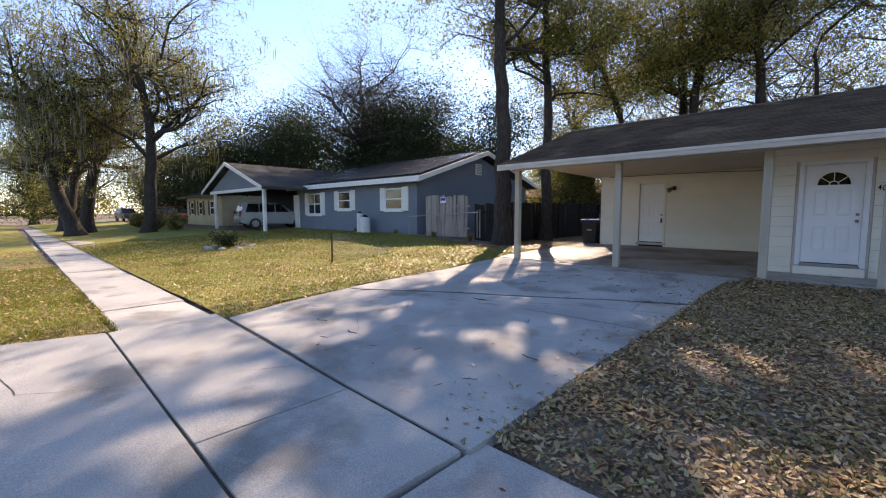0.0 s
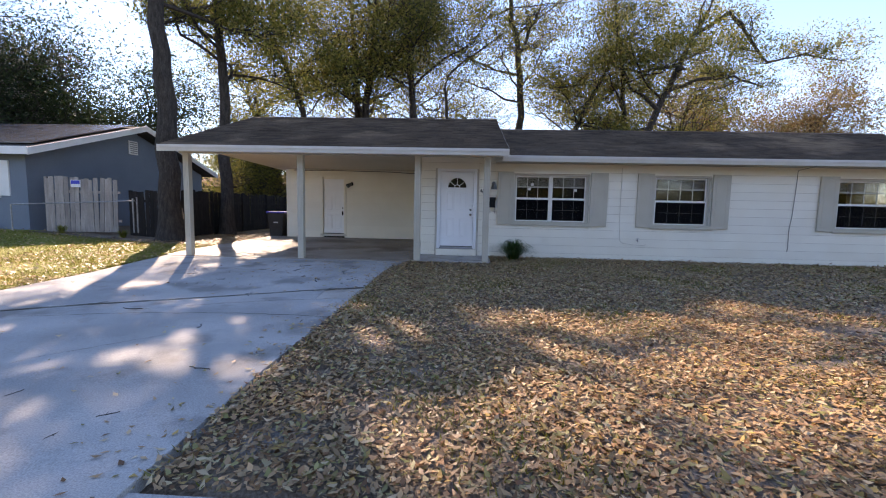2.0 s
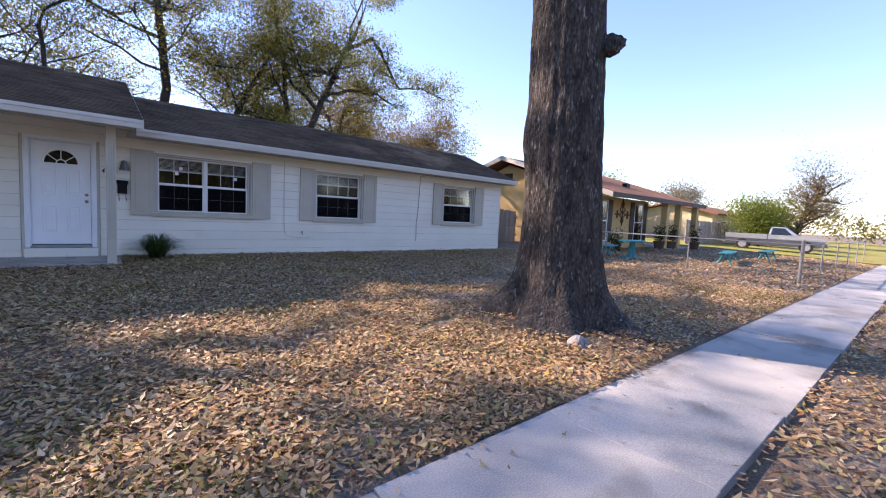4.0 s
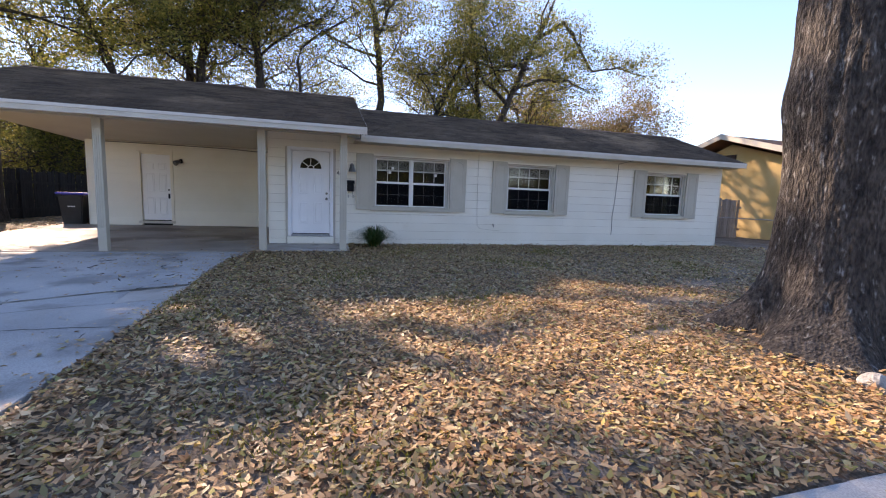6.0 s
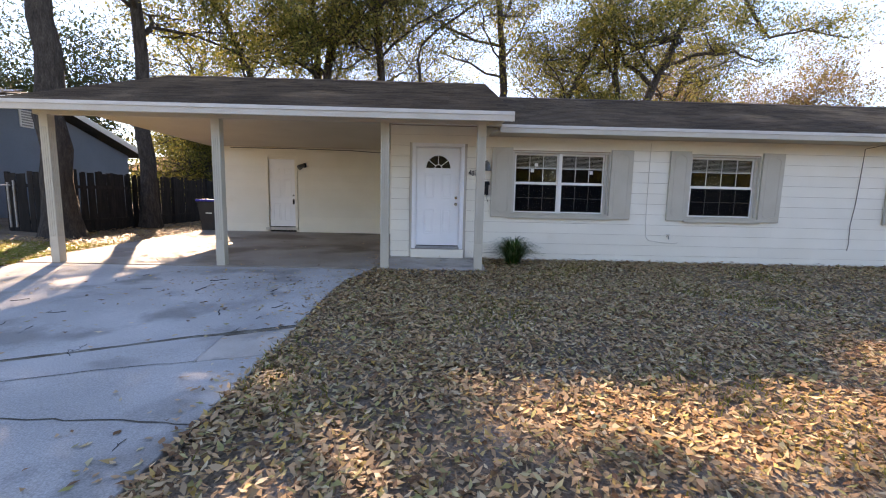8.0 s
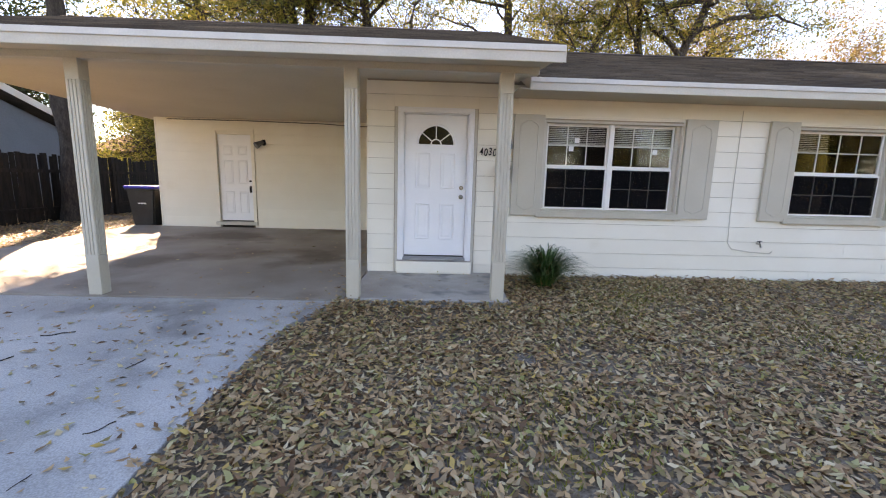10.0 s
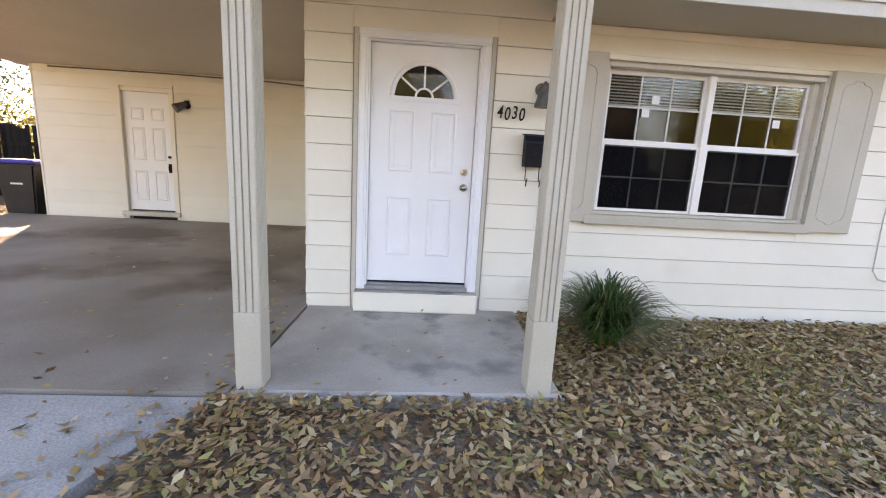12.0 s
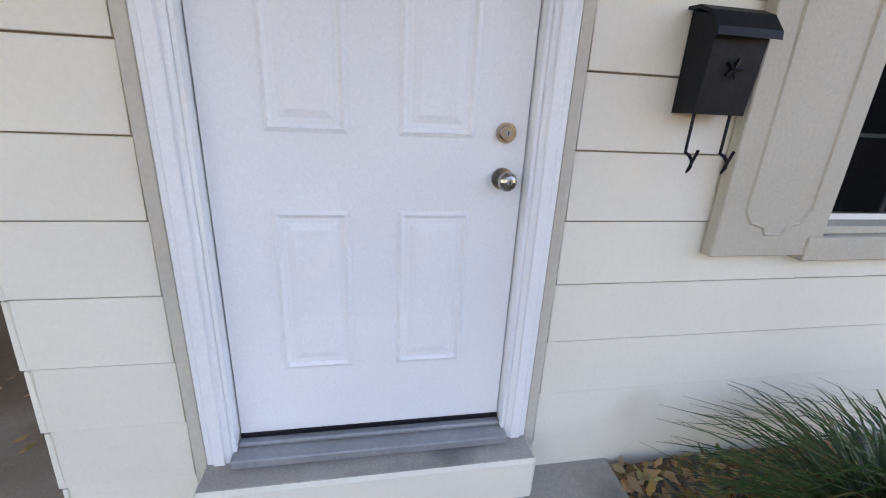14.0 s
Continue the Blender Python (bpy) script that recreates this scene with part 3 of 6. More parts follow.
        rk = profile([(ye, ze - fascia), (yr, zr - fascia), (yb, zb - fascia), (yb, zb - 0.004), (yr, zr - 0.004), (ye, ze - 0.004)], min(xa, xb), max(xa, xb))
        part("rake_board", rk, fascia_mat, t)
    return t


roof_main = gable_roof("roof_main", "low gable roof of weathered dark brown shingles", 1.66, 13.80, (-0.64, 2.71), (2.5, 3.93), (5.64, 2.71), M_shingle, M_fascia)
roof_carport = gable_roof("roof_carport", "taller gable roof of dark shingles over porch and carport", -6.62, 1.64, (-2.02, 2.675), (2.5, 4.25), (7.02, 2.675), M_shingle, M_fascia)
# gable infill and soffits
part("gable_wall", profile([(-0.2, 2.665), (5.2, 2.665), (2.5, 3.78)], 13.405, 13.53), M_siding, roof_main)
part("gable_wall", profile([(-1.5, 2.80), (6.5, 2.80), (2.5, 4.10)], -6.2, -6.1), M_siding, roof_carport)
part("gable_wall", profile([(-1.5, 2.80), (6.5, 2.80), (2.5, 4.10)], 1.50, 1.60), M_siding, roof_carport)
soffit = part("ceiling_soffit", boxes((1.50, 13.78, -0.615, 0.02, 2.575, 2.59)), M_soffit)
tagged(soffit, "painted beige eave soffit", "ceiling", kind="structure")
ceiling = part("ceiling_carport", profile([(-1.995, 2.56), (-0.05, 2.775), (0.02, 2.775), (0.02, 2.79), (-0.05, 2.79), (-1.995, 2.575)], -6.58, 1.60), M_soffit)
inner = part("ceiling_inner", profile([(0.021, 2.775), (4.27, 2.70), (6.9, 2.655), (6.9, 2.67), (4.27, 2.715), (0.021, 2.79)], -6.58, -0.53), M_soffit)
tagged(inner, "beige boarded carport ceiling", "ceiling", kind="structure")
tagged(ceiling, "beige boarded ceiling over carport and porch", "ceiling", kind="structure")
beam = part("porch_beam", boxes((-6.5, 1.55, -1.47, -1.36, 2.545, 2.63), bevel=0.006), M_trim)
tagged(beam, "beige beam on the porch posts", "beam", kind="structure")
frieze = part("trim_frieze", boxes((1.62, 13.5, -0.002, 0.02, 2.50, 2.572), bevel=0.003), M_siding)
tagged(frieze, "cream frieze board under the eave", "trim", kind="structure")


def window(name, label, x0, x1, z0, z1, lights, cols):
    """A double-hung window: casing in the wall, sashes, grids, panes, screen, raised blind, sill."""
    t = thing(name, (x0 + x1) / 2, 0, z0)
    tagged(t, label, "window", kind="structure")
    inv = t.matrix_world.inverted()

    def add(nm, bm, m, parent=t, **k):
        o = part(nm, bm, m, parent, **k)
        if parent is t:
            o.data.transform(inv)
        return o
    e = 0.002
    add("window_frame", boxes((x0 + e, x0 + 0.03, -0.004, 0.125, z0 + e, z1 - e), (x1 - 0.03, x1 - e, -0.004, 0.125, z0 + e, z1 - e), (x0 + 0.03, x1 - 0.03, -0.004, 0.125, z1 - 0.035, z1 - e), (x0 + 0.03, x0 + 0.06, 0.05, 0.125, z0 + 0.022, z1 - 0.035), (x1 - 0.085, x1 - 0.03, 0.05, 0.125, z0 + 0.022, z1 - 0.035), bevel=0.003), M_fascia)
    add("window_sill", boxes((x0 - 0.07, x1 + 0.07, -0.055, 0.06, z0 - 0.10, z0 - 0.012), (x0 + e, x1 - e, -0.02, 0.11, z0 - 0.01, z0 + 0.02), bevel=0.004), M_trim)
    ax0, ax1, az0, az1 = x0 + 0.062, x1 - 0.087, z0 + 0.022, z1 - 0.037
    w = (ax1 - ax0) / lights
    zm = (az0 + az1) / 2
    if lights == 2:
        add("mullion", boxes((ax0 + w - 0.03, ax0 + w + 0.03, 0.045, 0.12, az0, az1), bevel=0.004), M_vinyl)
    for i in range(lights):
        a, b = ax0 + w * i + (0.031 if i else 0.001), ax0 + w * (i + 1) - (0.031 if i < lights - 1 else 0.001)
        for lo, hi, yy, nm in ((az0 + 0.001, zm - 0.001, 0.058, "lower_sash"), (zm + 0.001, az1 - 0.001, 0.085, "upper_sash")):
            f = 0.026
            s = add(nm, boxes((a, a + f, yy, yy + 0.03, lo, hi), (b - f, b, yy, yy + 0.03, lo, hi), (a + f, b - f, yy, yy + 0.03, lo, lo + f), (a + f, b - f, yy, yy + 0.03, hi - f - 0.012, hi), bevel=0.002), M_vinyl)
            pane = boxes((a + f, b - f, yy + 0.014, yy + 0.018, lo + f, hi - f - 0.012))
            pane.transform(inv)
            p = part("pane", pane, M_glass, s)
            p.visible_shadow = False
            gridb = bmesh.new()
            for c in range(1, cols):
                cx = a + f + (b - a - 2 * f) * c / cols
                box(gridb, cx - 0.007, cx + 0.007, yy + 0.004, yy + 0.012, lo + f, hi - f - 0.012)
            cz = (lo + hi) / 2
            box(gridb, a + f, b - f, yy + 0.003, yy + 0.011, cz - 0.007, cz + 0.007)
            gridb.transform(inv)
            part("muntin", gridb, M_grid, s)
            if nm == "lower_sash":
                sc = boxes((a + f, b - f, yy - 0.006, yy - 0.004, lo + f, hi - f))
                sc.transform(inv)
                q = part("insect_screen", sc, M_screen, s)
                q.visible_shadow = False
        bl = bmesh.new()
        for k in range(9):
            zz = az1 - 0.05 - k * 0.027
            box(bl, a + 0.02, b - 0.02, 0.132, 0.156, zz - 0.004, zz + 0.004)
        box(bl, a + 0.02, b - 0.02, 0.130, 0.158, az1 - 0.30, az1 - 0.28)
        add("blind", bl, M_vinyl, label="white slatted blind drawn half up")
    return t


window("window_1", "wide white double window with grids and raised blinds", *W1, 2, 3)
window("window_2", "white gridded sash window with raised blind", *W2, 1, 4)
window("window_3", "white gridded sash window with raised blind", *W3, 1, 4)


def shutter(x0, x1, z0, z1):
    t = thing("shutter", (x0 + x1) / 2, -0.02, z0)
    tagged(t, "beige board shutter with a routed ogee panel", "shutter", group="window shutters")
    w, h = (x1 - x0) / 2, z1 - z0
    part("board", boxes((-w, w, -0.028, 0.018, 0, h), bevel=0.004), M_trim, t)
    bw, lo, hi = w - 0.085, 0.13, h - 0.13
    pts = []
    for sgn in (1, -1):
        zc, end = (hi, hi + 0.055) if sgn > 0 else (lo, lo - 0.055)
        xs = (1, -1) if sgn > 0 else (-1, 1)
        pts += [(xs[0] * bw, zc - sgn * 0.03), (xs[0] * (bw - 0.03), zc + sgn * 0.015), (xs[0] * 0.05, zc + sgn * 0.03), (xs[0] * 0.035, end), (xs[1] * 0.035, end), (xs[1] * 0.05, zc + sgn * 0.03), (xs[1] * (bw - 0.03), zc + sgn * 0.015), (xs[1] * bw, zc - sgn * 0.03)]
    bm = bmesh.new()
    inner = [(x * (1 - 0.012 / bw), zc0 + (0.011 if zc0 < h / 2 else -0.011)) for x, zc0 in pts]
    fr = [bm.verts.new((x, -0.0285, z)) for x, z in pts]
    mid = [bm.verts.new(((x + u) / 2, -0.034, (z + v) / 2)) for (x, z), (u, v) in zip(pts, inner)]
    bk = [bm.verts.new((x, -0.0285, z)) for x, z in inner]
    for i in range(len(pts)):
        j = (i + 1) % len(pts)
        bm.faces.new((fr[i], fr[j], mid[j], mid[i]))
        bm.faces.new((mid[i], mid[j], bk[j], bk[i]))
    part("panel_moulding", bm, M_trim, t)
    return t


for a, b, z0, z1 in ((1.575, 2.015, 0.905, 2.35), (4.095, 4.56, 0.905, 2.35), (5.35, 5.785, 0.90, 2.36), (7.325, 7.79, 0.90, 2.36), (10.09, 10.56, 0.90, 2.36), (12.115, 12.58, 0.90, 2.36)):
    shutter(a, b, z0, z1)


def front_door():
    t = thing("door_1", 0.455, 0, 0.24)
    tagged(t, "closed white panelled front door with fanlight", "door", kind="structure")
    cx, h = 0.455, 2.07
    # slab with a half-round opening cut through it: built as columns round the arch
    bm = bmesh.new()
    base, r, up = 1.655, 0.262, 0.268
    box(bm, -0.452, 0.452, 0.035, 0.08, 0.01, base)
    steps = 16
    for i in range(steps):
        a, b = -r + 2 * r * i / steps, -r + 2 * r * (i + 1) / steps
        za = base + up * math.sqrt(max(0, 1 - (a / r) ** 2))
        zb = base + up * math.sqrt(max(0, 1 - (b / r) ** 2))
        for yy in (0.035, 0.08):
            bm.faces.new([bm.verts.new(p) for p in ((a, yy, za), (b, yy, zb), (b, yy, h), (a, yy, h))])
        bm.faces.new([bm.verts.new(p) for p in ((a, 0.035, za), (b, 0.035, zb), (b, 0.08, zb), (a, 0.08, za))])
    box(bm, -0.452, -r, 0.035, 0.08, base, h)
    box(bm, r, 0.452, 0.035, 0.08, base, h)
    part("door_slab", bm, M_white, t)
    for x0, x1, z0, z1 in ((-0.292, -0.070, 1.02, 1.545), (0.070, 0.292, 1.02, 1.545), (-0.292, -0.070, 0.265, 0.80), (0.070, 0.292, 0.265, 0.80)):
        bm = bmesh.new()
        rings = ((0, 0.0335), (0.012, 0.027), (0.024, 0.036), (0.034, 0.036), (0.060, 0.029))
        loops = [[bm.verts.new(p) for p in ((x0 + d, yy, z0 + d), (x1 - d, yy, z0 + d), (x1 - d, yy, z1 - d), (x0 + d, yy, z1 - d))] for d, yy in rings]
        for A, B in zip(loops, loops[1:]):
            for i in range(4):
                bm.faces.new((A[i], A[(i + 1) % 4], B[(i + 1) % 4], B[i]))
        bm.faces.new(loops[-1])
        part("door_panel", bm, M_white, t)
    # fanlight: rim, hub, bars and glass
    bm = bmesh.new()
    N = 20
    prof = ((0.0, 0.034), (0.012, 0.022), (0.030, 0.022), (0.040, 0.034))
    rows = []
    for i in range(N + 1):
        a = math.pi * i / N
        rows.append([bm.verts.new((-(r - 0.008 + d) * math.cos(a), yy, base - 0.002 + (up - 0.008 + d) * math.sin(a))) for d, yy in prof])
    for A, B in zip(rows, rows[1:]):
        for k in range(3):
            bm.faces.new((A[k], A[k + 1], B[k + 1], B[k]))
    box(bm, -r - 0.032, r + 0.032, 0.022, 0.034, base - 0.04, base)
    rim = part("fanlight_frame", bm, M_white, t)
    bm = bmesh.new()
    for deg in (38, 90, 142):
        a = radians(deg)
        rod(bm, (0.07 * math.cos(a), 0.045, base + 0.07 * math.sin(a)), (0.252 * math.cos(a), 0.045, base + 0.256 * math.sin(a)), 0.009, sides=6)
    for i in range(8):
        a, b = math.pi * i / 8, math.pi * (i + 1) / 8
        rod(bm, (0.075 * math.cos(a), 0.045, base + 0.075 * math.sin(a)), (0.075 * math.cos(b), 0.045, base + 0.075 * math.sin(b)), 0.009, sides=6)
    part("fanlight_bar", bm, M_white, t)
    bm = bmesh.new()
    bm.faces.new([bm.verts.new((-r * math.cos(math.pi * i / N), 0.055, base + up * math.sin(math.pi * i / N))) for i in range(N + 1)])
    part("pane", bm, M_fanglass, t)
    # casing with stepped moulding, stops, threshold
    for nm, b1, b2 in (("casing", (-0.55, -0.47, -0.022, 0.03, -0.07, 2.09), (-0.53, -0.49, -0.030, -0.022, -0.07, 2.09)), ("casing", (0.47, 0.55, -0.022, 0.03, -0.07, 2.09), (0.49, 0.53, -0.030, -0.022, -0.07, 2.09)),
                       ("casing", (-0.55, 0.55, -0.022, 0.03, 2.0905, 2.165), (-0.55, 0.55, -0.030, -0.022, 2.11, 2.145))):
        part(nm, boxes(b1, b2, bevel=0.004), M_white, t)
    for sx in (-1, 1):
        a, b = sorted((sx * 0.553, sx * 0.592))
        part("outer_trim", boxes((a, b, -0.014, 0.022, -0.23, 2.16), bevel=0.003), M_fascia, t, "beige strip beside the casing")
    part("jamb", boxes((-0.469, -0.457, -0.015, 0.14, -0.03, 2.08), (0.457, 0.469, -0.015, 0.14, -0.03, 2.08), (-0.456, 0.456, -0.015, 0.14, 2.075, 2.084)), M_white, t)
    # near-black sheet stands for the unlit hall behind the fanlight
    part("backing", boxes((-0.469, 0.469, 0.142, 0.155, -0.03, 2.084)), M_unlit, t)
    part("door_sweep", boxes((-0.452, 0.452, 0.026, 0.0335, 0.0045, 0.020)), M_black, t, "black rubber strip under the door")
    part("threshold", boxes((-0.469, 0.469, -0.06, 0.10, -0.045, -0.012), (-0.455, 0.455, 0.0, 0.06, -0.012, 0.004), bevel=0.004), M_alum, t)
    for z, r0, nm in ((1.04, 0.030, "deadbolt"), (0.905, 0.033, "door_knob")):
        bm = bmesh.new()
        rod(bm, (0.385, 0.034, z), (0.385, 0.022, z), r0, sides=20)
        if nm == "door_knob":
            rod(bm, (0.385, 0.022, z), (0.385, -0.012, z), 0.012, sides=12)
            bmesh.ops.create_uvsphere(bm, u_segments=18, v_segments=10, radius=0.029, matrix=Matrix.Translation((0.385, -0.028, z)) @ Matrix.Diagonal((1, 0.72, 1, 1)))
        else:
            rod(bm, (0.385, 0.022, z), (0.385, 0.008, z), 0.023, 0.020, sides=18)
        knob = part(nm, bm, M_nickel, t, "brushed nickel " + nm.replace("_", " "), smooth=False)
        yk = 0.008 if nm == "deadbolt" else -0.0485
        part("keyhole", rods(((0.385, yk, z), (0.385, yk - 0.002, z), 0.010 if nm == "deadbolt" else 0.007), sides=14), M_alum, knob, "pale lock cylinder")
        part("key_slot", boxes((0.3835, 0.3865, yk - 0.0045, yk - 0.0025, z - 0.006, z + 0.006)), M_black, knob, "dark key slot")
    return t


front_door()
step = part("door_step", boxes((-0.105, 1.015, -0.135, 0.023, 0.005, 0.185), bevel=0.012), M_siding)
tagged(step, "low cream painted step under the front door", "step", kind="structure")
part("step_top", boxes((-0.095, 1.005, -0.125, 0.0, 0.1855, 0.19)), M_porch, step)


def carport_door():
    x0, x1 = -4.79, -3.98
    t = thing("door_2", (x0 + x1) / 2, 4.26, 0.26)
    tagged(t, "closed white six-panel carport door", "door", kind="structure")
    w, h = (x1 - x0) / 2, 2.08
    part("door_slab", boxes((-w, w, 0.045, 0.085, 0.01, h)), M_white, t)
    for sx in (-1, 1):
        for z0, z1 in ((0.18, 0.72), (0.90, 1.48), (1.60, 1.82)):
            a, b = sorted((sx * 0.06, sx * 0.285))
            bm = bmesh.new()
            loops = [[bm.verts.new(p) for p in ((a + d, yy, z0 + d), (b - d, yy, z0 + d), (b - d, yy, z1 - d), (a + d, yy, z1 - d))] for d, yy in ((0, 0.0445), (0.012, 0.037), (0.026, 0.046), (0.05, 0.039))]
            for A, B in zip(loops, loops[1:]):
                for i in range(4):
                    bm.faces.new((A[i], A[(i + 1) % 4], B[(i + 1) % 4], B[i]))
            bm.faces.new(loops[-1])
            part("door_panel", bm, M_white, t)
    for b in ((-w - 0.085, -w - 0.004, -0.02, 0.09, -0.02, h + 0.08), (w + 0.004, w + 0.085, -0.02, 0.09, -0.02, h + 0.08), (-w - 0.085, w + 0.085, -0.02, 0.09, h + 0.081, h + 0.13), (-w, w, 0.0, 0.09, h + 0.004, h + 0.08)):
        part("casing", boxes(b, bevel=0.004), M_siding, t)
    # same near-black sheet for the unlit space behind this door
    part("backing", boxes((-w - 0.02, w + 0.02, 0.12, 0.13, -0.2, h + 0.02)), M_unlit, t)
    part("sill", boxes((-w - 0.1, w + 0.1, -0.06, 0.10, -0.10, -0.022), bevel=0.006), M_fascia, t)
    part("deadbolt", rods(((w - 0.06, 0.044, 0.98), (w - 0.06, 0.02, 0.98), 0.025)), M_black, t, "black deadbolt")
    part("door_handle", boxes((w - 0.085, w - 0.035, 0.015, 0.044, 0.70, 0.86), (w - 0.07, w - 0.05, -0.02, 0.014, 0.74, 0.82), bevel=0.006), M_black, t, "black lever handle")
    return t


carport_door()


def post(x, y, z, top):
    """A square porch post with fluted faces between plain blocks."""
    t = thing("porch_post", x, y, z)
    tagged(t, "beige square porch post with fluted faces", "post", group="porch posts")
    h, w = top - z, 0.074
    part("core", boxes((-w + 0.011, w - 0.011, -w + 0.011, w - 0.011, 0, h)), M_trim, t)
    part("base_block", boxes((-w, w, -w, w, 0, 0.46), bevel=0.005), M_trim, t)
    part("cap_block", boxes((-w, w, -w, w, h - 0.22, h), bevel=0.005), M_trim, t)
    first = part("fluted_strip", boxes((-0.0152, 0.0152, -w, -w + 0.0112, 0.46, h - 0.22), bevel=0.003), M_trim, t)
    for a in range(4):
        for k in (-1.5, -0.5, 0.5, 1.5):
            o = first if (a, k) == (0, -1.5) else first.copy()
            if o is not first:
                scene.collection.objects.link(o)
                o.parent = t
            o.matrix_basis = Matrix.Rotation(a * math.pi / 2, 4, "Z") @ Matrix.Translation((k * 0.0365, 0, 0))
    return t


for px, pz in ((-6.31, -0.014), (-3.405, -0.012), (-0.487, 0.002), (1.20, 0.002)):
    post(px, -1.415, pz, 2.55)

# siding boards, lapped from the ground up
bm = bmesh.new()
sec = [(-0.020, 0.0), (-0.018, -0.002), (0.0, -0.002), (0.0, 0.2150), (-0.012, 0.2150)]
lo, hi = [bm.verts.new((0, u, v)) for u, v in sec], [bm.verts.new((1, u, v)) for u, v in sec]
bm.faces.new(lo), bm.faces.new(hi[::-1])
for i in range(5):
    bm.faces.new((lo[i], lo[(i + 1) % 5], hi[(i + 1) % 5], hi[i]))
board0 = part("siding_board", bm, M_siding, wall_north)


def clad(wall, x0, x1, y, holes, z0=-0.0925, z1=2.6, turn=None, count=[0]):
    z, k, rng = z0, 0, random.Random(int(x0 * 7 + y * 3))
    while z < z1 - 0.05:
        free = [(x0, x1)]
        zt = z + 0.2225
        for a, b, c, d in holes:
            if c < zt - 0.02 and d > z + 0.02:
                free = [q for f in free for q in ((f[0], min(f[1], a)), (max(f[0], b), f[1])) if q[1] - q[0] > 0.02]
        bits = [(f[0], f[1], z, zt) for f in free]
        for a, b, c, d in holes:
            if c < zt - 0.02 and d > z + 0.02 and a < x1 and b > x0:
                if zt - d > 0.015:
                    bits.append((a, b, d, zt))
                if c - z > 0.015:
                    bits.append((a, b, z, c))
        for a, b, za, zb in bits:
            cuts = [a, b]
            if b - a > 4.0:
                cuts = [a, a + (b - a) * (0.35 + 0.3 * rng.random()), b]
            for p, q in zip(cuts, cuts[1:]):
                s = min(zb - za, z1 - za) / 0.2225
                m = Matrix.Translation((p + 0.001, y, za)) @ Matrix.Diagonal((q - p - 0.002, 1, s, 1))
                if turn:
                    m = turn @ m
                o = board0.copy() if count[0] else board0
                if count[0]:
                    scene.collection.objects.link(o)
                count[0] += 1
                o.parent = wall
                o.matrix_basis = m
        z, k = zt, k + 1


def inset(h, a=0.0, lo=0.0, hi=0.0):
    return (h[0] - a, h[1] + a, h[2] - lo, h[3] + hi)


clad(wall_north, -0.545, 13.56, 0.022, [inset(W1, 0.002, 0.1, 0.02), inset(W2, 0.002, 0.1, 0.02), inset(W3, 0.002, 0.1, 0.02), (-0.147, 1.057, -0.2, 2.41)], z1=2.76)
clad(wall_carport, -6.2, -0.56, 4.272, [(-4.88, -3.89, -0.2, 2.47)], z1=2.70)
clad(wall_side, -4.25, 0.0, 0.0, [], z1=2.77, turn=Matrix.Translation((-0.528, 0.0, 0)) @ Matrix.Rotation(-math.pi / 2, 4, "Z"))
corner = part("trim_corner", boxes((13.545, 13.58, -0.005, 0.10, -0.1, 2.57), (-6.225, -6.19, 4.245, 4.35, -0.1, 2.69), bevel=0.004), M_siding)
tagged(corner, "cream corner boards of the house", "trim", kind="structure")


# ---- trees ----
def tube(pts, radii, sides, V, F):
    """Adds a tapered tube along points to the arrays."""
    pts = [Vector(p) for p in pts]
    k0 = sum(len(v) for v in V)
    up = Vector((0.31, 0.17, 0.93))
    ring = []
    for i, (p, r) in enumerate(zip(pts, radii)):
        d = (pts[min(i + 1, len(pts) - 1)] - pts[max(i - 1, 0)]).normalized()
        a = d.cross(up)
        if a.length < 0.1:
            a = d.cross(Vector((1, 0, 0)))
        a.normalize()
        b = d.cross(a)
        for s in range(sides):
            t = 2 * math.pi * s / sides
            ring.append(p + (a * math.cos(t) + b * math.sin(t)) * r)
    V.append(np.array([tuple(q) for q in ring], np.float32))
    for i in range(len(pts) - 1):
        for s in range(sides):
            q = (s + 1) % sides
            F.append((k0 + i * sides + s, k0 + i * sides + q, k0 + (i + 1) * sides + q, k0 + (i + 1) * sides + s))


def grow(rng, p, d, length, r, level, top, V, F, tips, spread, droop, clear=0.5):
    n = (9, 7, 5, 4, 3)[level]
    sides = (10, 7, 5, 4, 3)[level]
    pts, rad, dirs = [Vector(p)], [r], [d.copy()]
    for i in range(n):
        w = 0.10 if level == 0 else 0.34
        d = (d + Vector((rng.gauss(0, w), rng.gauss(0, w), rng.gauss(0, w * 0.7) + (0.06 if level else 0.02) - droop * level * 0.04))).normalized()
        pts.append(pts[-1] + d * length / n)
        rad.append(r * (1 - (0.55 if level == 0 else 0.8) * (i + 1) / n))
        dirs.append(d.copy())
    tube(pts, rad, sides, V, F)
    if level >= top:
        tips += [(q, level) for q in pts[1:]]
        return
    if level == top - 1:
        tips += [(q, level) for q in pts[3:]]
    first = int(n * (clear if level == 0 else 0.3))
    for i in range(first, n + 1):
        for _ in range((2 if level == 0 else 1) + (1 if rng.random() < 0.55 else 0)):
            ang = rng.uniform(0, 2 * math.pi)
            side = Vector((math.cos(ang), math.sin(ang), rng.uniform(-0.1, 0.5))).normalized()
            dd = (dirs[i] * (1 - spread) + side * spread).normalized()
            grow(rng, pts[i], dd, length * rng.uniform(0.42, 0.68), rad[i] * rng.uniform(0.45, 0.7), level + 1, top, V, F, tips, spread, droop)


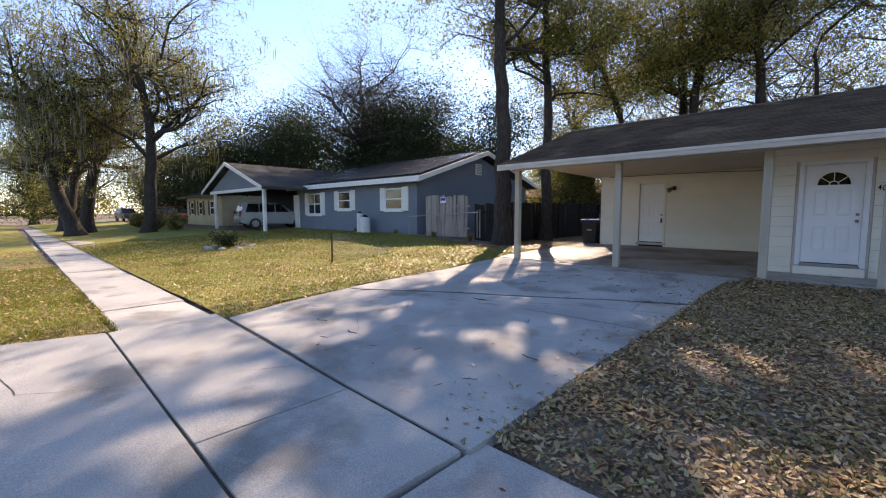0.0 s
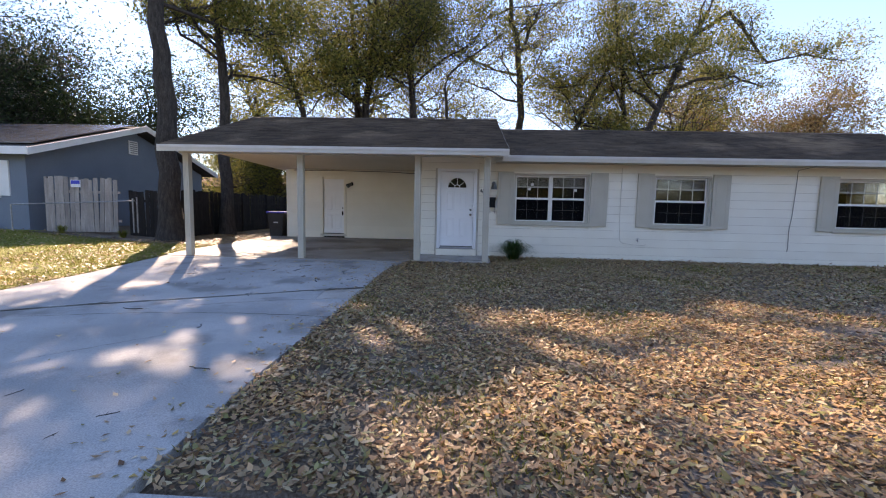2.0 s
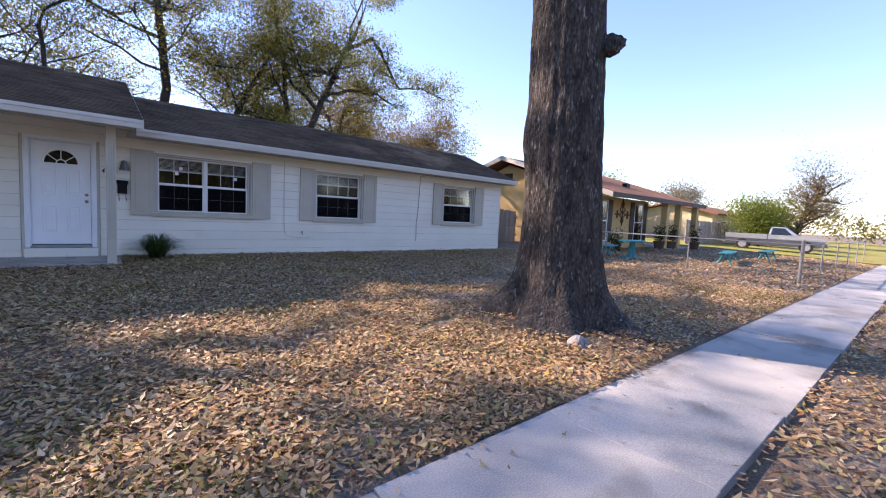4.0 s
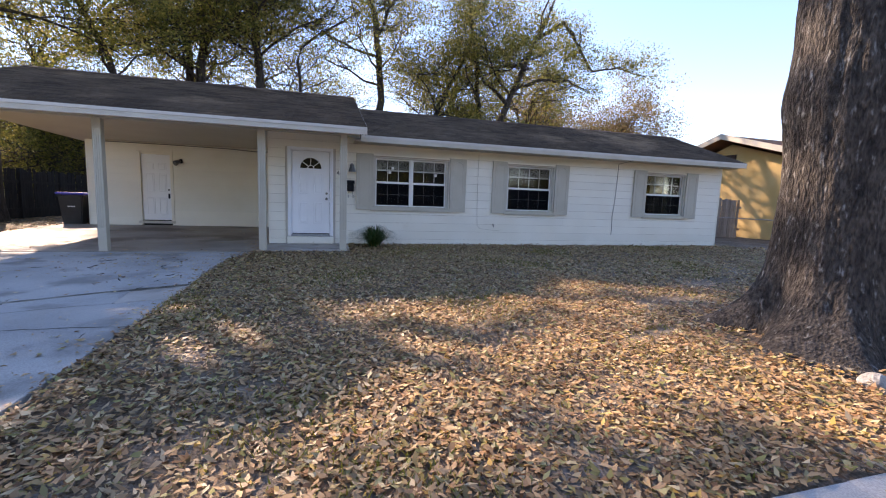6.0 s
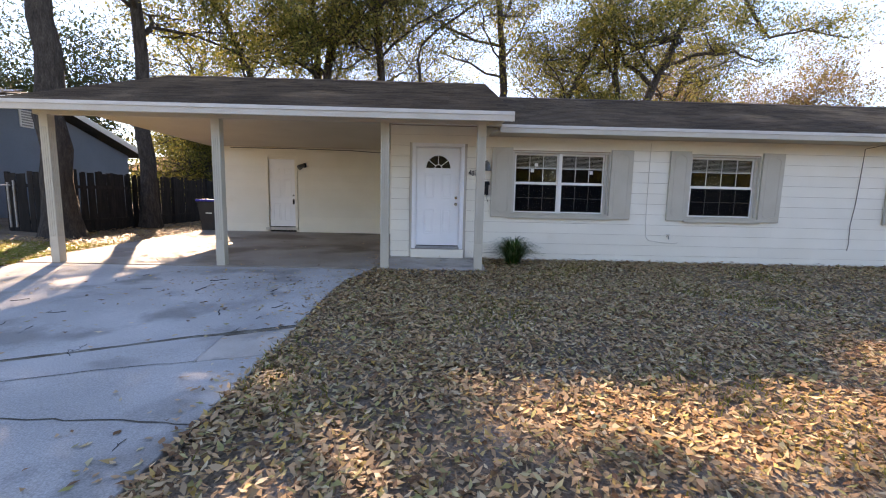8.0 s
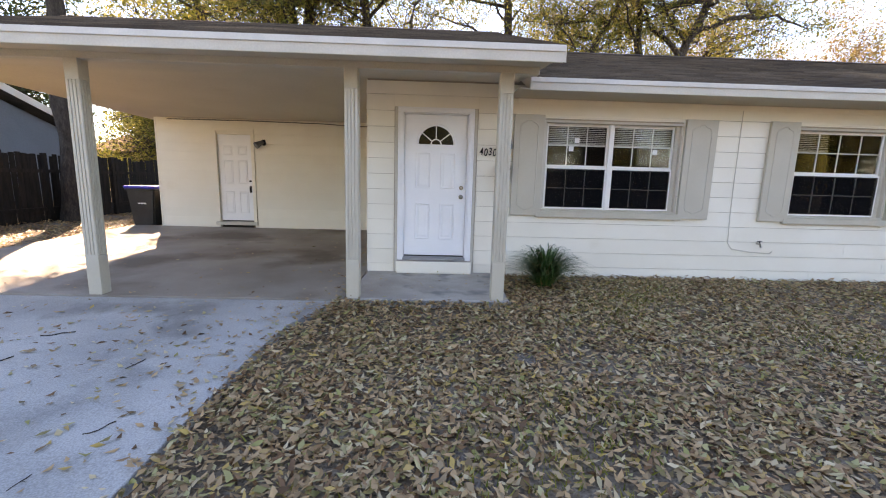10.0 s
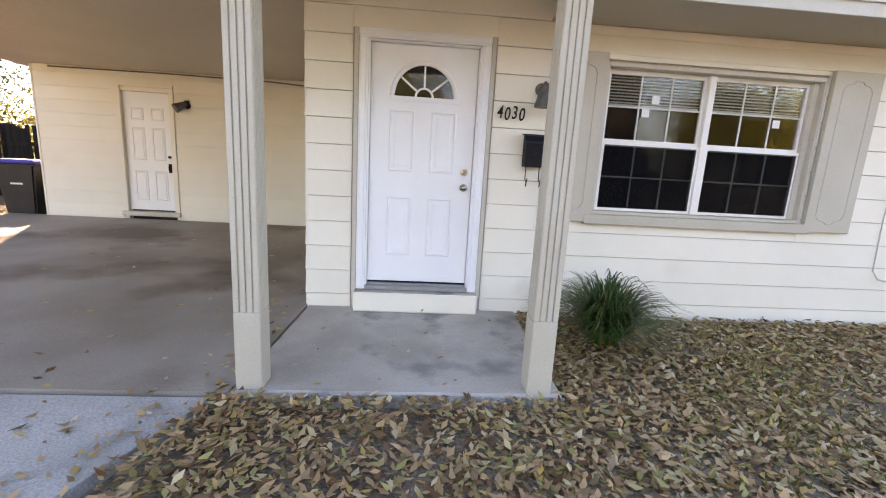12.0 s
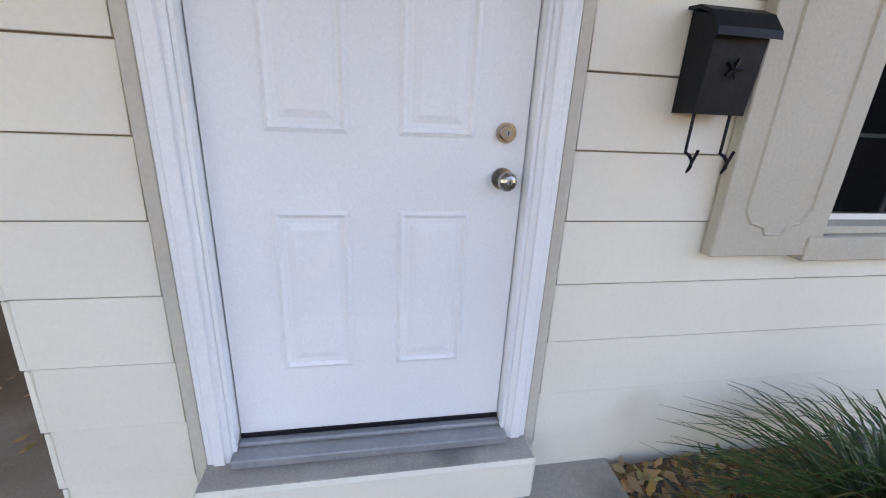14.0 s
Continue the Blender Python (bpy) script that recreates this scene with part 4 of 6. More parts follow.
# gaps in the canopy through which the low sun reaches the ground: centre and half-width in x and y
GAPS = [(4.55, -5.35, 0.55, 0.28), (5.7, -5.5, 0.8, 0.22), (4.6, -6.4, 0.75, 0.4), (6.3, -6.0, 0.7, 0.3), (3.2, -6.2, 0.7, 0.3), (2.2, -6.4, 0.9, 0.35), (2.6, -7.6, 0.8, 0.4), (1.5, -7.3, 0.45, 0.22),
        (3.3, -8.5, 0.9, 0.45), (1.6, -8.3, 0.8, 0.35), (0.6, -8.8, 0.5, 0.5), (1.6, -9.0, 0.5, 0.3), (4.2, -9.1, 0.7, 0.3), (14.1, -4.9, 2.0, 0.5), (9.9, -7.3, 1.4, 0.6), (12.4, -8.7, 2.2, 0.6), (6.4, -10.3, 0.9, 0.5),
        (-4.9, -2.7, 0.5, 0.25), (-4.5, -1.8, 0.5, 0.25), (-5.6, -5.0, 0.8, 0.4), (-4.4, -9.1, 1.0, 0.6), (-3.5, -10.1, 0.7, 0.4), (-4.0, -8.0, 0.9, 0.3), (-2.2, -7.9, 0.7, 0.35),
        (-2.0, -10.9, 0.8, 0.5), (-4.9, -10.5, 0.6, 0.35), (-4.9, -11.7, 0.9, 0.5), (-5.6, 1.0, 0.5, 0.9), (18.0, -6.0, 3.0, 1.0)]


def open_to_sun(p):
    """Which leaf places stand in a gap of the canopy along the sun's rays."""
    k = 1.0 / math.tan(radians(SUN_EL))
    sx = p[:, 0] + p[:, 2] * k * math.sin(radians(SUN_AZ))
    sy = p[:, 1] - p[:, 2] * k * math.cos(radians(SUN_AZ))
    m = np.zeros(len(p), bool)
    sx, sy = sx + 0.30 * np.sin(2.7 * sy + 1.1 * np.sin(3.1 * sx)), sy + 0.20 * np.sin(3.3 * sx + 0.9 * np.sin(2.3 * sy))
    for cx, cy, rx, ry in GAPS:
        m |= ((sx - cx) / rx) ** 2 + ((sy - cy) / ry) ** 2 < 1
    dapple = np.sin(sx * 2.9 + 1.3 * np.sin(sy * 1.7)) * np.sin(sy * 4.6 + 0.9 * np.sin(sx * 2.2) + 1.0)
    m |= (dapple > 0.76) & (sx > -6.0) & (sx < 12.0) & (sy < -5.2) & (sy > -12.5)
    return m | ((sx < -7.2) & (sx > -24) & (sy < 0.2) & (sy > -13))


def leaf_cloud(nrng, centres, per, radius, size, flat=0.7, origin=(0, 0, 0), gaps=True):
    """Small folded leaves scattered about the twig ends."""
    c = np.repeat(np.asarray(centres, np.float32), per, 0)
    n = len(c)
    c = c + nrng.normal(0, 1, (n, 3)).astype(np.float32) * np.array([radius, radius, radius * flat], np.float32)
    shade = (not gaps) | ~open_to_sun(c + np.array(origin)) | (nrng.uniform(0, 1, n) < 0.06)
    c = c[shade]
    n = len(c)
    a = nrng.normal(0, 1, (n, 3))
    a /= np.linalg.norm(a, axis=1, keepdims=True)
    b = np.cross(a, nrng.normal(0, 1, (n, 3)))
    b /= np.linalg.norm(b, axis=1, keepdims=True) + 1e-6
    s = (size * nrng.uniform(0.6, 1.35, (n, 1)))
    v = np.stack([c - a * s, c + b * s * 0.55 + a * s * 0.2, c + a * s - b * s * 0.25], 1).reshape(-1, 3)
    return v, np.arange(3 * n).reshape(-1, 3)


def bole_line(rng, line, r, height, clear, depth, V, F, tips, spread, droop):
    """A trunk that leans and bends through (sideways, height) points, branching above the clear bole."""
    (xa, za), (xb, zb) = line[-2:]
    ends = list(line) + [(xb + (xb - xa) / (zb - za) * max(0.5, height * 0.85 - zb) * 0.6, max(zb + 0.5, height * 0.85))]
    zs = np.arange(0, ends[-1][1] + 0.4, 0.8)
    xs = np.interp(zs, [p[1] for p in ends], [p[0] for p in ends])
    xs[1:-1] = 0.25 * xs[:-2] + 0.5 * xs[1:-1] + 0.25 * xs[2:]
    pts = [Vector((float(u) + rng.gauss(0, 0.03), rng.gauss(0, 0.05), float(w))) for u, w in zip(xs, zs)]
    pts[0] = Vector((0, 0, 0))
    rad = [r * (1 - 0.68 * k / (len(pts) - 1)) for k in range(len(pts))]
    tube(pts, rad, 12, V, F)
    for p, rr, w in zip(pts, rad, zs):
        if w < clear or rng.random() < 0.25:
            continue
        for _ in range(1 + (rng.random() < 0.6)):
            a = rng.uniform(0, 2 * math.pi)
            d = Vector((math.cos(a), math.sin(a), rng.uniform(0.0, 0.75))).normalized()
            grow(rng, p, d, height * rng.uniform(0.22, 0.40), rr * rng.uniform(0.3, 0.5), 1, depth, V, F, tips, spread, droop)


def limb(rng, ctrl, r, depth, V, F, tips, spread, droop):
    """One long limb through given points, with twigs along its outer half."""
    pts = []
    for a, b in zip(ctrl, ctrl[1:]):
        a, b = Vector(a), Vector(b)
        pts += [a.lerp(b, k / 4) + Vector((rng.gauss(0, 0.05), rng.gauss(0, 0.05), rng.gauss(0, 0.05))) for k in range(4)]
    pts.append(Vector(ctrl[-1]))
    rad = [r * (1 - 0.8 * k / (len(pts) - 1)) for k in range(len(pts))]
    tube(pts, rad, 8, V, F)
    for p, rr in list(zip(pts, rad))[len(pts) // 3:]:
        a = rng.uniform(0, 2 * math.pi)
        grow(rng, p, Vector((math.cos(a), math.sin(a), rng.uniform(-0.2, 0.8))).normalized(), rng.uniform(1.2, 2.4), rr * 0.6, 2, depth, V, F, tips, spread, droop)


def tree(name, label, x, y, height, r, seed, leaves=12000, leaf=0.075, leaf_m=None, lean=(0, 0), bole=0.42, spread=0.72, moss=0, clump=0.42, depth=3, droop=0.3, z=0.0, bark=None, group="", line=None, limbs=(), clumps=1500):
    rng, nrng = random.Random(seed), np.random.default_rng(seed)
    t = thing(name, 0, 0, 0)
    t.location = (x, y, z - 0.08 - float(fall(y)))
    V, F, tips = [], [], []
    d0 = Vector((lean[0], lean[1], 1)).normalized()
    if line:
        bole_line(rng, line, r, height, bole * height, depth, V, F, tips, spread, droop)
        d0 = Vector((line[1][0], 0, line[1][1])).normalized()
        for pts in limbs:
            limb(rng, pts, r * 0.42, depth, V, F, tips, spread, droop)
    else:
        grow(rng, Vector((0, 0, 0)), d0, height * max(0.52, bole * 1.5), r, 0, depth, V, F, tips, spread, droop, 0.5 if bole > 0.37 else 0.22)
    tube([(0, 0, -0.1), (0, 0, 0.15), tuple(d0 * 0.6), tuple(d0 * 1.2)], [r * 1.75, r * 1.4, r * 1.1, r * 0.98], 10, V, F)
    part_ = quick("trunk", np.concatenate(V), F, bark or M_bark, t, smooth=True)
    cs = np.array([tuple(q) for q, _ in tips], np.float32)
    if leaves and len(cs):
        pick = cs[nrng.permutation(len(cs))[:min(len(cs), clumps)]]
        per = max(1, int(leaves * (3.6 if name == "oak_tree" else 2.2) / len(pick)))
        v, f = leaf_cloud(nrng, pick, per, clump, leaf, 0.7, (x, y, 0), name == "oak_tree")
        o = quick("crown", v, f, leaf_m or M_oakleaf, t)
    if moss:
        pick = cs[nrng.permutation(len(cs))[:moss]]
        n = len(pick) * 5
        c = np.repeat(pick, 5, 0) + nrng.normal(0, 0.12, (n, 3))
        ln = nrng.uniform(0.25, 1.0, (n, 1))
        a = nrng.uniform(0, 6.28, (n, 1))
        off = np.concatenate([np.cos(a), np.sin(a), np.zeros_like(a)], 1) * 0.012
        dn = np.concatenate([nrng.normal(0, 0.05, (n, 2)), -ln], 1)
        v = np.stack([c - off, c + off, c + dn * 0.55 + off * 1.6, c + dn, c + dn * 0.55 - off * 1.4], 1).reshape(-1, 3)
        quick("spanish_moss", v, np.arange(5 * n).reshape(-1, 5), M_moss, t)
    tagged(t, label, "tree", group)
    return t


OAK = "tall live oak with dark trunk and small olive leaves"
# oaks along the side fence and behind the house
tree("oak_tree", OAK, -9.48, 2.3, 17, 0.37, 11, 15000, bole=0.38, clumps=1100, clump=0.34, line=[(0, 0), (-0.03, 3.7), (-0.05, 5.0), (-0.16, 6.5)])
tree("oak_tree", OAK, -9.45, 5.7, 16, 0.27, 12, 15000, bole=0.38, clumps=1100, clump=0.34, line=[(0, 0), (-0.04, 4.9), (-0.06, 6.4), (-0.14, 8.0)])
tree("oak_tree", OAK, -8.2, 12.3, 15, 0.22, 13, 13000, bole=0.38, clumps=1100, clump=0.34, line=[(0, 0), (-0.45, 6.9), (-1.25, 8.8), (-2.3, 10.6)])
tree("oak_tree", OAK, -5.85, 15.0, 18, 0.36, 14, 11000, bole=0.38, clumps=1100, clump=0.36, line=[(0, 0), (0.15, 7.4), (0.4, 9.9), (0.7, 12.4)])
tree("oak_tree", OAK, -6.4, 15.6, 18, 0.30, 24, 9000, bole=0.38, clumps=1100, clump=0.36, line=[(0, 0), (0.05, 7.4), (-0.1, 9.9), (-0.3, 12.3)])
tree("oak_tree", OAK, -2.6, 15.0, 17, 0.34, 15, 11000, bole=0.38, clumps=1100, clump=0.36, line=[(0, 0), (-0.13, 7.4), (-0.3, 10.1), (-0.5, 12.6)])
tree("oak_tree", "slender bent oak with thin crown", -0.5, 15.0, 13, 0.15, 16, 3500, bole=0.55, clumps=1100, clump=0.4, line=[(0, 0), (-0.09, 7.4), (-0.3, 9.6), (0.75, 10.5), (2.6, 11.4)])
tree("oak_tree", OAK, 4.1, 15.0, 19, 0.31, 17, 7500, bole=0.42, clumps=420, clump=0.36, line=[(0, 0), (-0.1, 6.9), (-0.37, 11.1), (-0.85, 13.0)], limbs=[[(-0.37, 0, 10.9), (0.25, 0, 12.2), (0.7, 0, 13.2), (1.1, 0.2, 15.0)]])
tree("oak_tree", "leaning live oak with leafy crown", 5.2, 14.2, 13, 0.26, 18, 6500, bole=0.38, clumps=420, clump=0.36, line=[(0, 0), (2.0, 6.4), (2.75, 8.2), (3.7, 9.8)])
tree("oak_tree", "slim live oak with dark upright trunk", 10.1, 14.0, 16, 0.22, 20, 5500, bole=0.38, clumps=420, clump=0.36, line=[(0, 0), (-0.15, 6.5), (-0.5, 9.9), (-1.05, 13.0)])
tree("oak_tree", "leaning live oak with long bare side limbs", 9.2, 14.0, 16, 0.31, 19, 13000, bole=0.38, clumps=420, clump=0.36, line=[(0, 0), (2.15, 6.3), (3.2, 8.8), (4.2, 11.4), (5.1, 13.0)],
     limbs=[[(4.2, 0, 11.4), (6.1, -0.2, 12.7), (7.3, -0.2, 11.4), (8.5, 0, 10.0), (10.6, 0.2, 10.6), (12.8, 0, 10.2)], [(3.0, 0, 8.4), (4.6, -0.3, 9.0), (6.6, -0.4, 9.2), (8.2, -0.3, 8.7)], [(3.6, 0, 9.9), (1.5, 0.3, 9.6), (-0.4, 0.3, 10.2)], [(2.6, 0, 7.4), (0.9, -0.2, 8.6), (0.2, -0.3, 10.4)]])
tree("oak_tree", OAK, -8.5, 23.0, 19, 0.26, 21, 6000, clumps=450, bole=0.3, clump=0.45, leaf=0.08)
tree("oak_tree", OAK, -13.5, 20.5, 19, 0.28, 37, 6000, clumps=450, bole=0.3, clump=0.45, leaf=0.08)
tree("oak_tree", OAK, -1.5, 22.5, 18, 0.24, 38, 4200, clumps=380, bole=0.3, clump=0.45, leaf=0.08)
tree("oak_tree", OAK, 14.5, 19.5, 18, 0.24, 39, 5000, clumps=400, bole=0.3, clump=0.45, leaf=0.08)
tree("oak_tree", OAK, 1.8, 25.0, 17, 0.22, 22, 3600, clumps=380, bole=0.35, clump=0.5, leaf=0.08)
tree("oak_tree", OAK, 8.6, 22.0, 18, 0.26, 23, 4800, clumps=400, bole=0.35, clump=0.36, leaf=0.08)
UNDER = "lower leafy tree with yellow-green crown behind the fence"
tree("yard_tree", UNDER, -14.0, 17.5, 11, 0.2, 25, 9000, leaf=0.075, bole=0.3, clump=0.4)
tree("yard_tree", UNDER, -19.5, 26.0, 12, 0.22, 26, 15000, leaf=0.085, bole=0.3, clump=0.45)
tree("yard_tree", UNDER, -10.5, 27.0, 11, 0.2, 27, 8000, leaf=0.085, bole=0.3, clump=0.45)
tree("yard_tree", UNDER, -4.0, 29.0, 9, 0.2, 28, 7000, leaf=0.085, bole=0.3, clump=0.45)
tree("yard_tree", UNDER, 6.0, 20.0, 8, 0.18, 29, 12000, leaf=0.075, bole=0.28, clump=0.4)
# russet and budding trees beyond
tree("russet_tree", "broad leafing tree with russet winter crown", 27.0, 25.0, 16.5, 0.28, 31, 24000, leaf=0.095, leaf_m=M_tanleaf, bole=0.3, clump=0.5, clumps=700)
tree("russet_tree", "broad leafing tree with russet winter crown", 18.8, 25.5, 17.5, 0.25, 32, 26000, leaf=0.095, leaf_m=M_tanleaf, bole=0.3, clump=0.5, clumps=700)
tree("russet_tree", "far autumn-coloured tree with open crown", 62.0, -1.0, 13, 0.3, 33, 9000, leaf=0.075, leaf_m=M_tanleaf, bole=0.35, clump=0.7)
tree("green_tree", "bushy bright green tree beyond the truck", 45.0, -1.5, 5.5, 0.16, 34, 9000, leaf=0.085, leaf_m=M_lightleaf, bole=0.2, clump=0.7)
tree("green_tree", "bushy yellow-green tree behind the ochre house", 46.0, 14.0, 9.5, 0.22, 35, 10000, leaf=0.10, leaf_m=M_lightleaf, bole=0.25, clump=0.9)
tree("green_tree", "far grey-green tree on the horizon", 70.0, 14.0, 11, 0.26, 36, 9000, leaf=0.13, leaf_m=M_twig, bole=0.25, clump=1.0)
# behind and beside the grey house
tree("bare_tree", "tall pale leafless tree with fine budding twigs", -30.0, 11.5, 20, 0.42, 41, 15000, leaf=0.05, leaf_m=M_twig, bole=0.38, clump=0.4, depth=4, droop=0.0)
tree("bare_tree", "tall pale leafless tree with fine budding twigs", -38.0, 22.0, 17, 0.35, 42, 10000, leaf=0.06, leaf_m=M_twig, bole=0.38, clump=0.34)
for i, (tx, ty, th) in enumerate(((-38.0, 9.0, 15.0), (-33.5, 12.5, 15.5), (-26.5, 14.0, 14.0), (-43.0, 11.0, 15.0), (-22.0, 16.5, 12.0), (-50.0, 12.0, 14.0), (-30.0, 15.0, 15.0), (-46.0, 4.5, 12.5), (-54.0, 3.0, 12.0))):
    tree("evergreen_tree", "dense dark evergreen tree behind the grey house", tx, ty, th * 1.12, 0.25, 50 + i, 17000, leaf=0.115, leaf_m=M_darkleaf, bole=0.22, clump=1.15, spread=0.85)
# street oaks hung with moss, far along the pavement
MOSSY = "street oak hung with grey spanish moss"
tree("street_oak", MOSSY, -34.0, -5.0, 19, 0.42, 61, 11000, leaf=0.085, lean=(0.32, 0.10), bole=0.4, moss=420, clump=0.34)
tree("street_oak", MOSSY, -36.5, -8.6, 16, 0.45, 62, 10000, leaf=0.085, lean=(-0.4, -0.12), bole=0.4, moss=520, clump=0.34)
tree("street_oak", MOSSY, -40.0, -7.6, 19, 0.44, 63, 10000, leaf=0.085, lean=(0.05, 0.0), bole=0.42, moss=520, clump=0.34)
tree("street_oak", MOSSY, -47.0, -8.2, 17, 0.5, 64, 9000, lean=(-0.1, 0.0), bole=0.4, moss=420, clump=0.36)
tree("street_oak", MOSSY, -60.0, -6.0, 15, 0.45, 65, 9000, leaf=0.10, bole=0.35, clump=0.8)
tree("street_oak", "far street oak closing the view", -78.0, -9.0, 14, 0.45, 66, 9000, leaf=0.13, bole=0.3, clump=1.0)
tree("street_oak", "far street oak closing the view", -74.0, 4.0, 14, 0.45, 67, 9000, leaf=0.13, bole=0.3, clump=1.0)
# across the street, mirrored in the window panes
for i, (tx, ty) in enumerate(((-9.0, -30.0), (0.0, -33.0), (8.0, -30.0), (16.0, -32.0), (24.0, -31.0), (31.0, -29.0), (38.0, -32.0), (46.0, -30.0))):
    tree("opposite_oak", "oak across the street seen mirrored in the windows", tx, ty, 13.5, 0.3, 70 + i, 13000, leaf=0.12, bole=0.28, clump=0.8)



def far_woods(seed):
    """The woods that close the view beyond the gardens."""
    nrng = np.random.default_rng(seed)
    c = []
    for x0, y0, x1, y1, n, top in ((-70, 50, 90, 52, 900, 9.0), (92, -60, 96, 50, 600, 8.0), (-112, -60, -108, 40, 600, 9.0), (-100, -62, 95, -60, 700, 8.0)):
        t = nrng.uniform(0, 1, n)
        h = top * (0.55 + 0.45 * np.sin(t * 37) * np.sin(t * 91 + 1))
        c.append(np.stack([x0 + (x1 - x0) * t + nrng.normal(0, 2, n), y0 + (y1 - y0) * t + nrng.normal(0, 2, n), np.abs(h) * nrng.uniform(0.05, 1.0, n) + 0.8], 1))
    v, f = leaf_cloud(nrng, np.concatenate(c), 32, 0.8, 0.30, 0.8, (0, 0, 0), False)
    o = quick("far_woods", v, f, M_oakleaf)
    tagged(o, "far hazy woods closing the view", "woods", kind="stuff")


far_woods(77)


def big_oak(x, y):
    """The old oak by the pavement: flared, fluted trunk with a healed limb stump."""
    t = thing("big_oak_tree", x, y, -0.05 - float(fall(y)))
    tagged(t, "massive old oak trunk with flared roots and rough bark", "tree")
    zs = np.concatenate([np.linspace(-0.15, 1.4, 40), np.linspace(1.45, 7.5, 80)])
    S = 120
    V = []
    for z in zs:
        r0 = 0.52 + 0.55 * math.exp(-max(z, 0) / 0.28) + 0.10 * math.exp(-max(z, 0) / 1.1) - 0.012 * max(0, z - 2)
        lx = -0.045 * max(0, z - 1.2)
        ly = 0.01 * z
        for s in range(S):
            a = 2 * math.pi * s / S
            n1 = noise.noise((math.cos(a) * 1.6, math.sin(a) * 1.6, z * 0.25 + 3))
            roots = math.exp(-max(z, 0) / 0.30) * (0.30 * math.cos(5 * a + 0.8) + 0.16 * math.cos(9 * a + 2.0))
            ridge = noise.noise((math.cos(a) * 7, math.sin(a) * 7, z * 1.3))
            plates = abs(noise.noise((math.cos(a) * 15, math.sin(a) * 15, z * 3.2)))
            bulge = 0.07 * math.exp(-((z - 2.55) / 0.35) ** 2) * max(0, math.cos(a - 2.6))
            r = r0 + 0.05 * n1 + roots * 0.8 + 0.028 * ridge - 0.035 * plates + bulge
            V.append((lx + r * math.cos(a), ly + r * math.sin(a), z))
    F = [(i * S + s, i * S + (s + 1) % S, (i + 1) * S + (s + 1) % S, (i + 1) * S + s) for i in range(len(zs) - 1) for s in range(S)]
    quick("trunk", V, F, M_bigbark, t, smooth=True)
    bm = bmesh.new()
    bmesh.ops.create_icosphere(bm, subdivisions=4, radius=1.0)
    for v in bm.verts:
        q = v.co.copy()
        k = 1 + 0.22 * noise.noise(q * 2.2) + 0.10 * noise.noise(q * 6)
        v.co = Vector((q.x * 0.20, q.y * 0.20, q.z * 0.15)) * k + Vector((0, 0, 0.07 * q.x))
    o = part("limb_stump", bm, M_bigbark, t, "healed stump of a cut limb", smooth=True)
    o.location = (0.20, -0.40, 3.80)
    V, F, tips = [], [], []
    rng = random.Random(5)
    for a, el, ln, rr in ((0.4, 0.9, 7, 0.26), (2.2, 1.0, 7, 0.28), (4.0, 0.8, 6.5, 0.24), (5.4, 0.9, 7, 0.22)):
        d = Vector((math.cos(a) * math.cos(el), math.sin(a) * math.cos(el), math.sin(el)))
        grow(rng, Vector((-0.28, 0.07, 7.2)), d, ln, rr, 1, 3, V, F, tips, 0.6, 0.3)
    quick("limbs", np.concatenate(V), F, M_bark, t, smooth=True)
    cs = np.array([tuple(q) for q, _ in tips], np.float32)
    nrng = np.random.default_rng(9)
    v, f = leaf_cloud(nrng, cs, max(1, 9000 // len(cs)), 0.5, 0.06, 0.7, (x, y, 0))
    quick("crown", v, f, M_oakleaf, t)
    return t


big_oak(6.08, -8.02)
bm = bmesh.new()
bmesh.ops.create_icosphere(bm, subdivisions=3, radius=0.14)
for v in bm.verts:
    v.co = Vector((v.co.x * 1.2, v.co.y * 0.8, v.co.z * 0.75)) * (1 + 0.5 * noise.noise(v.co * 7))
rock = part("stone", bm, M_limestone)
rock.location = (5.22, -8.96, -0.03 - float(fall(-8.96)))
tagged(rock, "pale rough stone lying at the oak's foot", "stone")


# ---- things by the house ----
def mailbox():
    t = thing("mailbox", 1.43, -0.02, 1.36)
    tagged(t, "black metal wall mailbox with newspaper hooks", "mailbox")
    part("body", profile([(0.018, 0.0), (-0.072, 0.0), (-0.092, 0.205), (-0.06, 0.255), (0.018, 0.275)], -0.083, 0.083), M_black, t)
    bm = profile([(0.018, 0.284), (-0.03, 0.281), (-0.075, 0.262), (-0.112, 0.218), (-0.116, 0.196), (-0.108, 0.198), (-0.070, 0.254), (-0.028, 0.272), (0.018, 0.275)], -0.100, 0.100)
    part("lid", bm, M_black, t, "curved black lid")
    for sx in (-0.06, 0.06):
        pts = [(sx, -0.05, 0.0), (sx, -0.05, -0.11)] + [(sx + 0.006, -0.05 - 0.028 * math.sin(a), -0.125 - 0.028 * (1 - math.cos(a)) + 0.01) for a in (0.4, 1.1, 1.8, 2.5)] + [(sx + 0.008, -0.09, -0.10)]
        curve_rod("hook", pts, 0.005, M_black, t)
    bm = bmesh.new()
    for k in range(5):
        a = k * 1.2566
        rod(bm, (0, -0.0885, 0.12), (0.028 * math.cos(a), -0.088 - 0.001, 0.12 + 0.028 * math.sin(a)), 0.004, sides=5)
    part("emblem", bm, M_black, t)


mailbox()


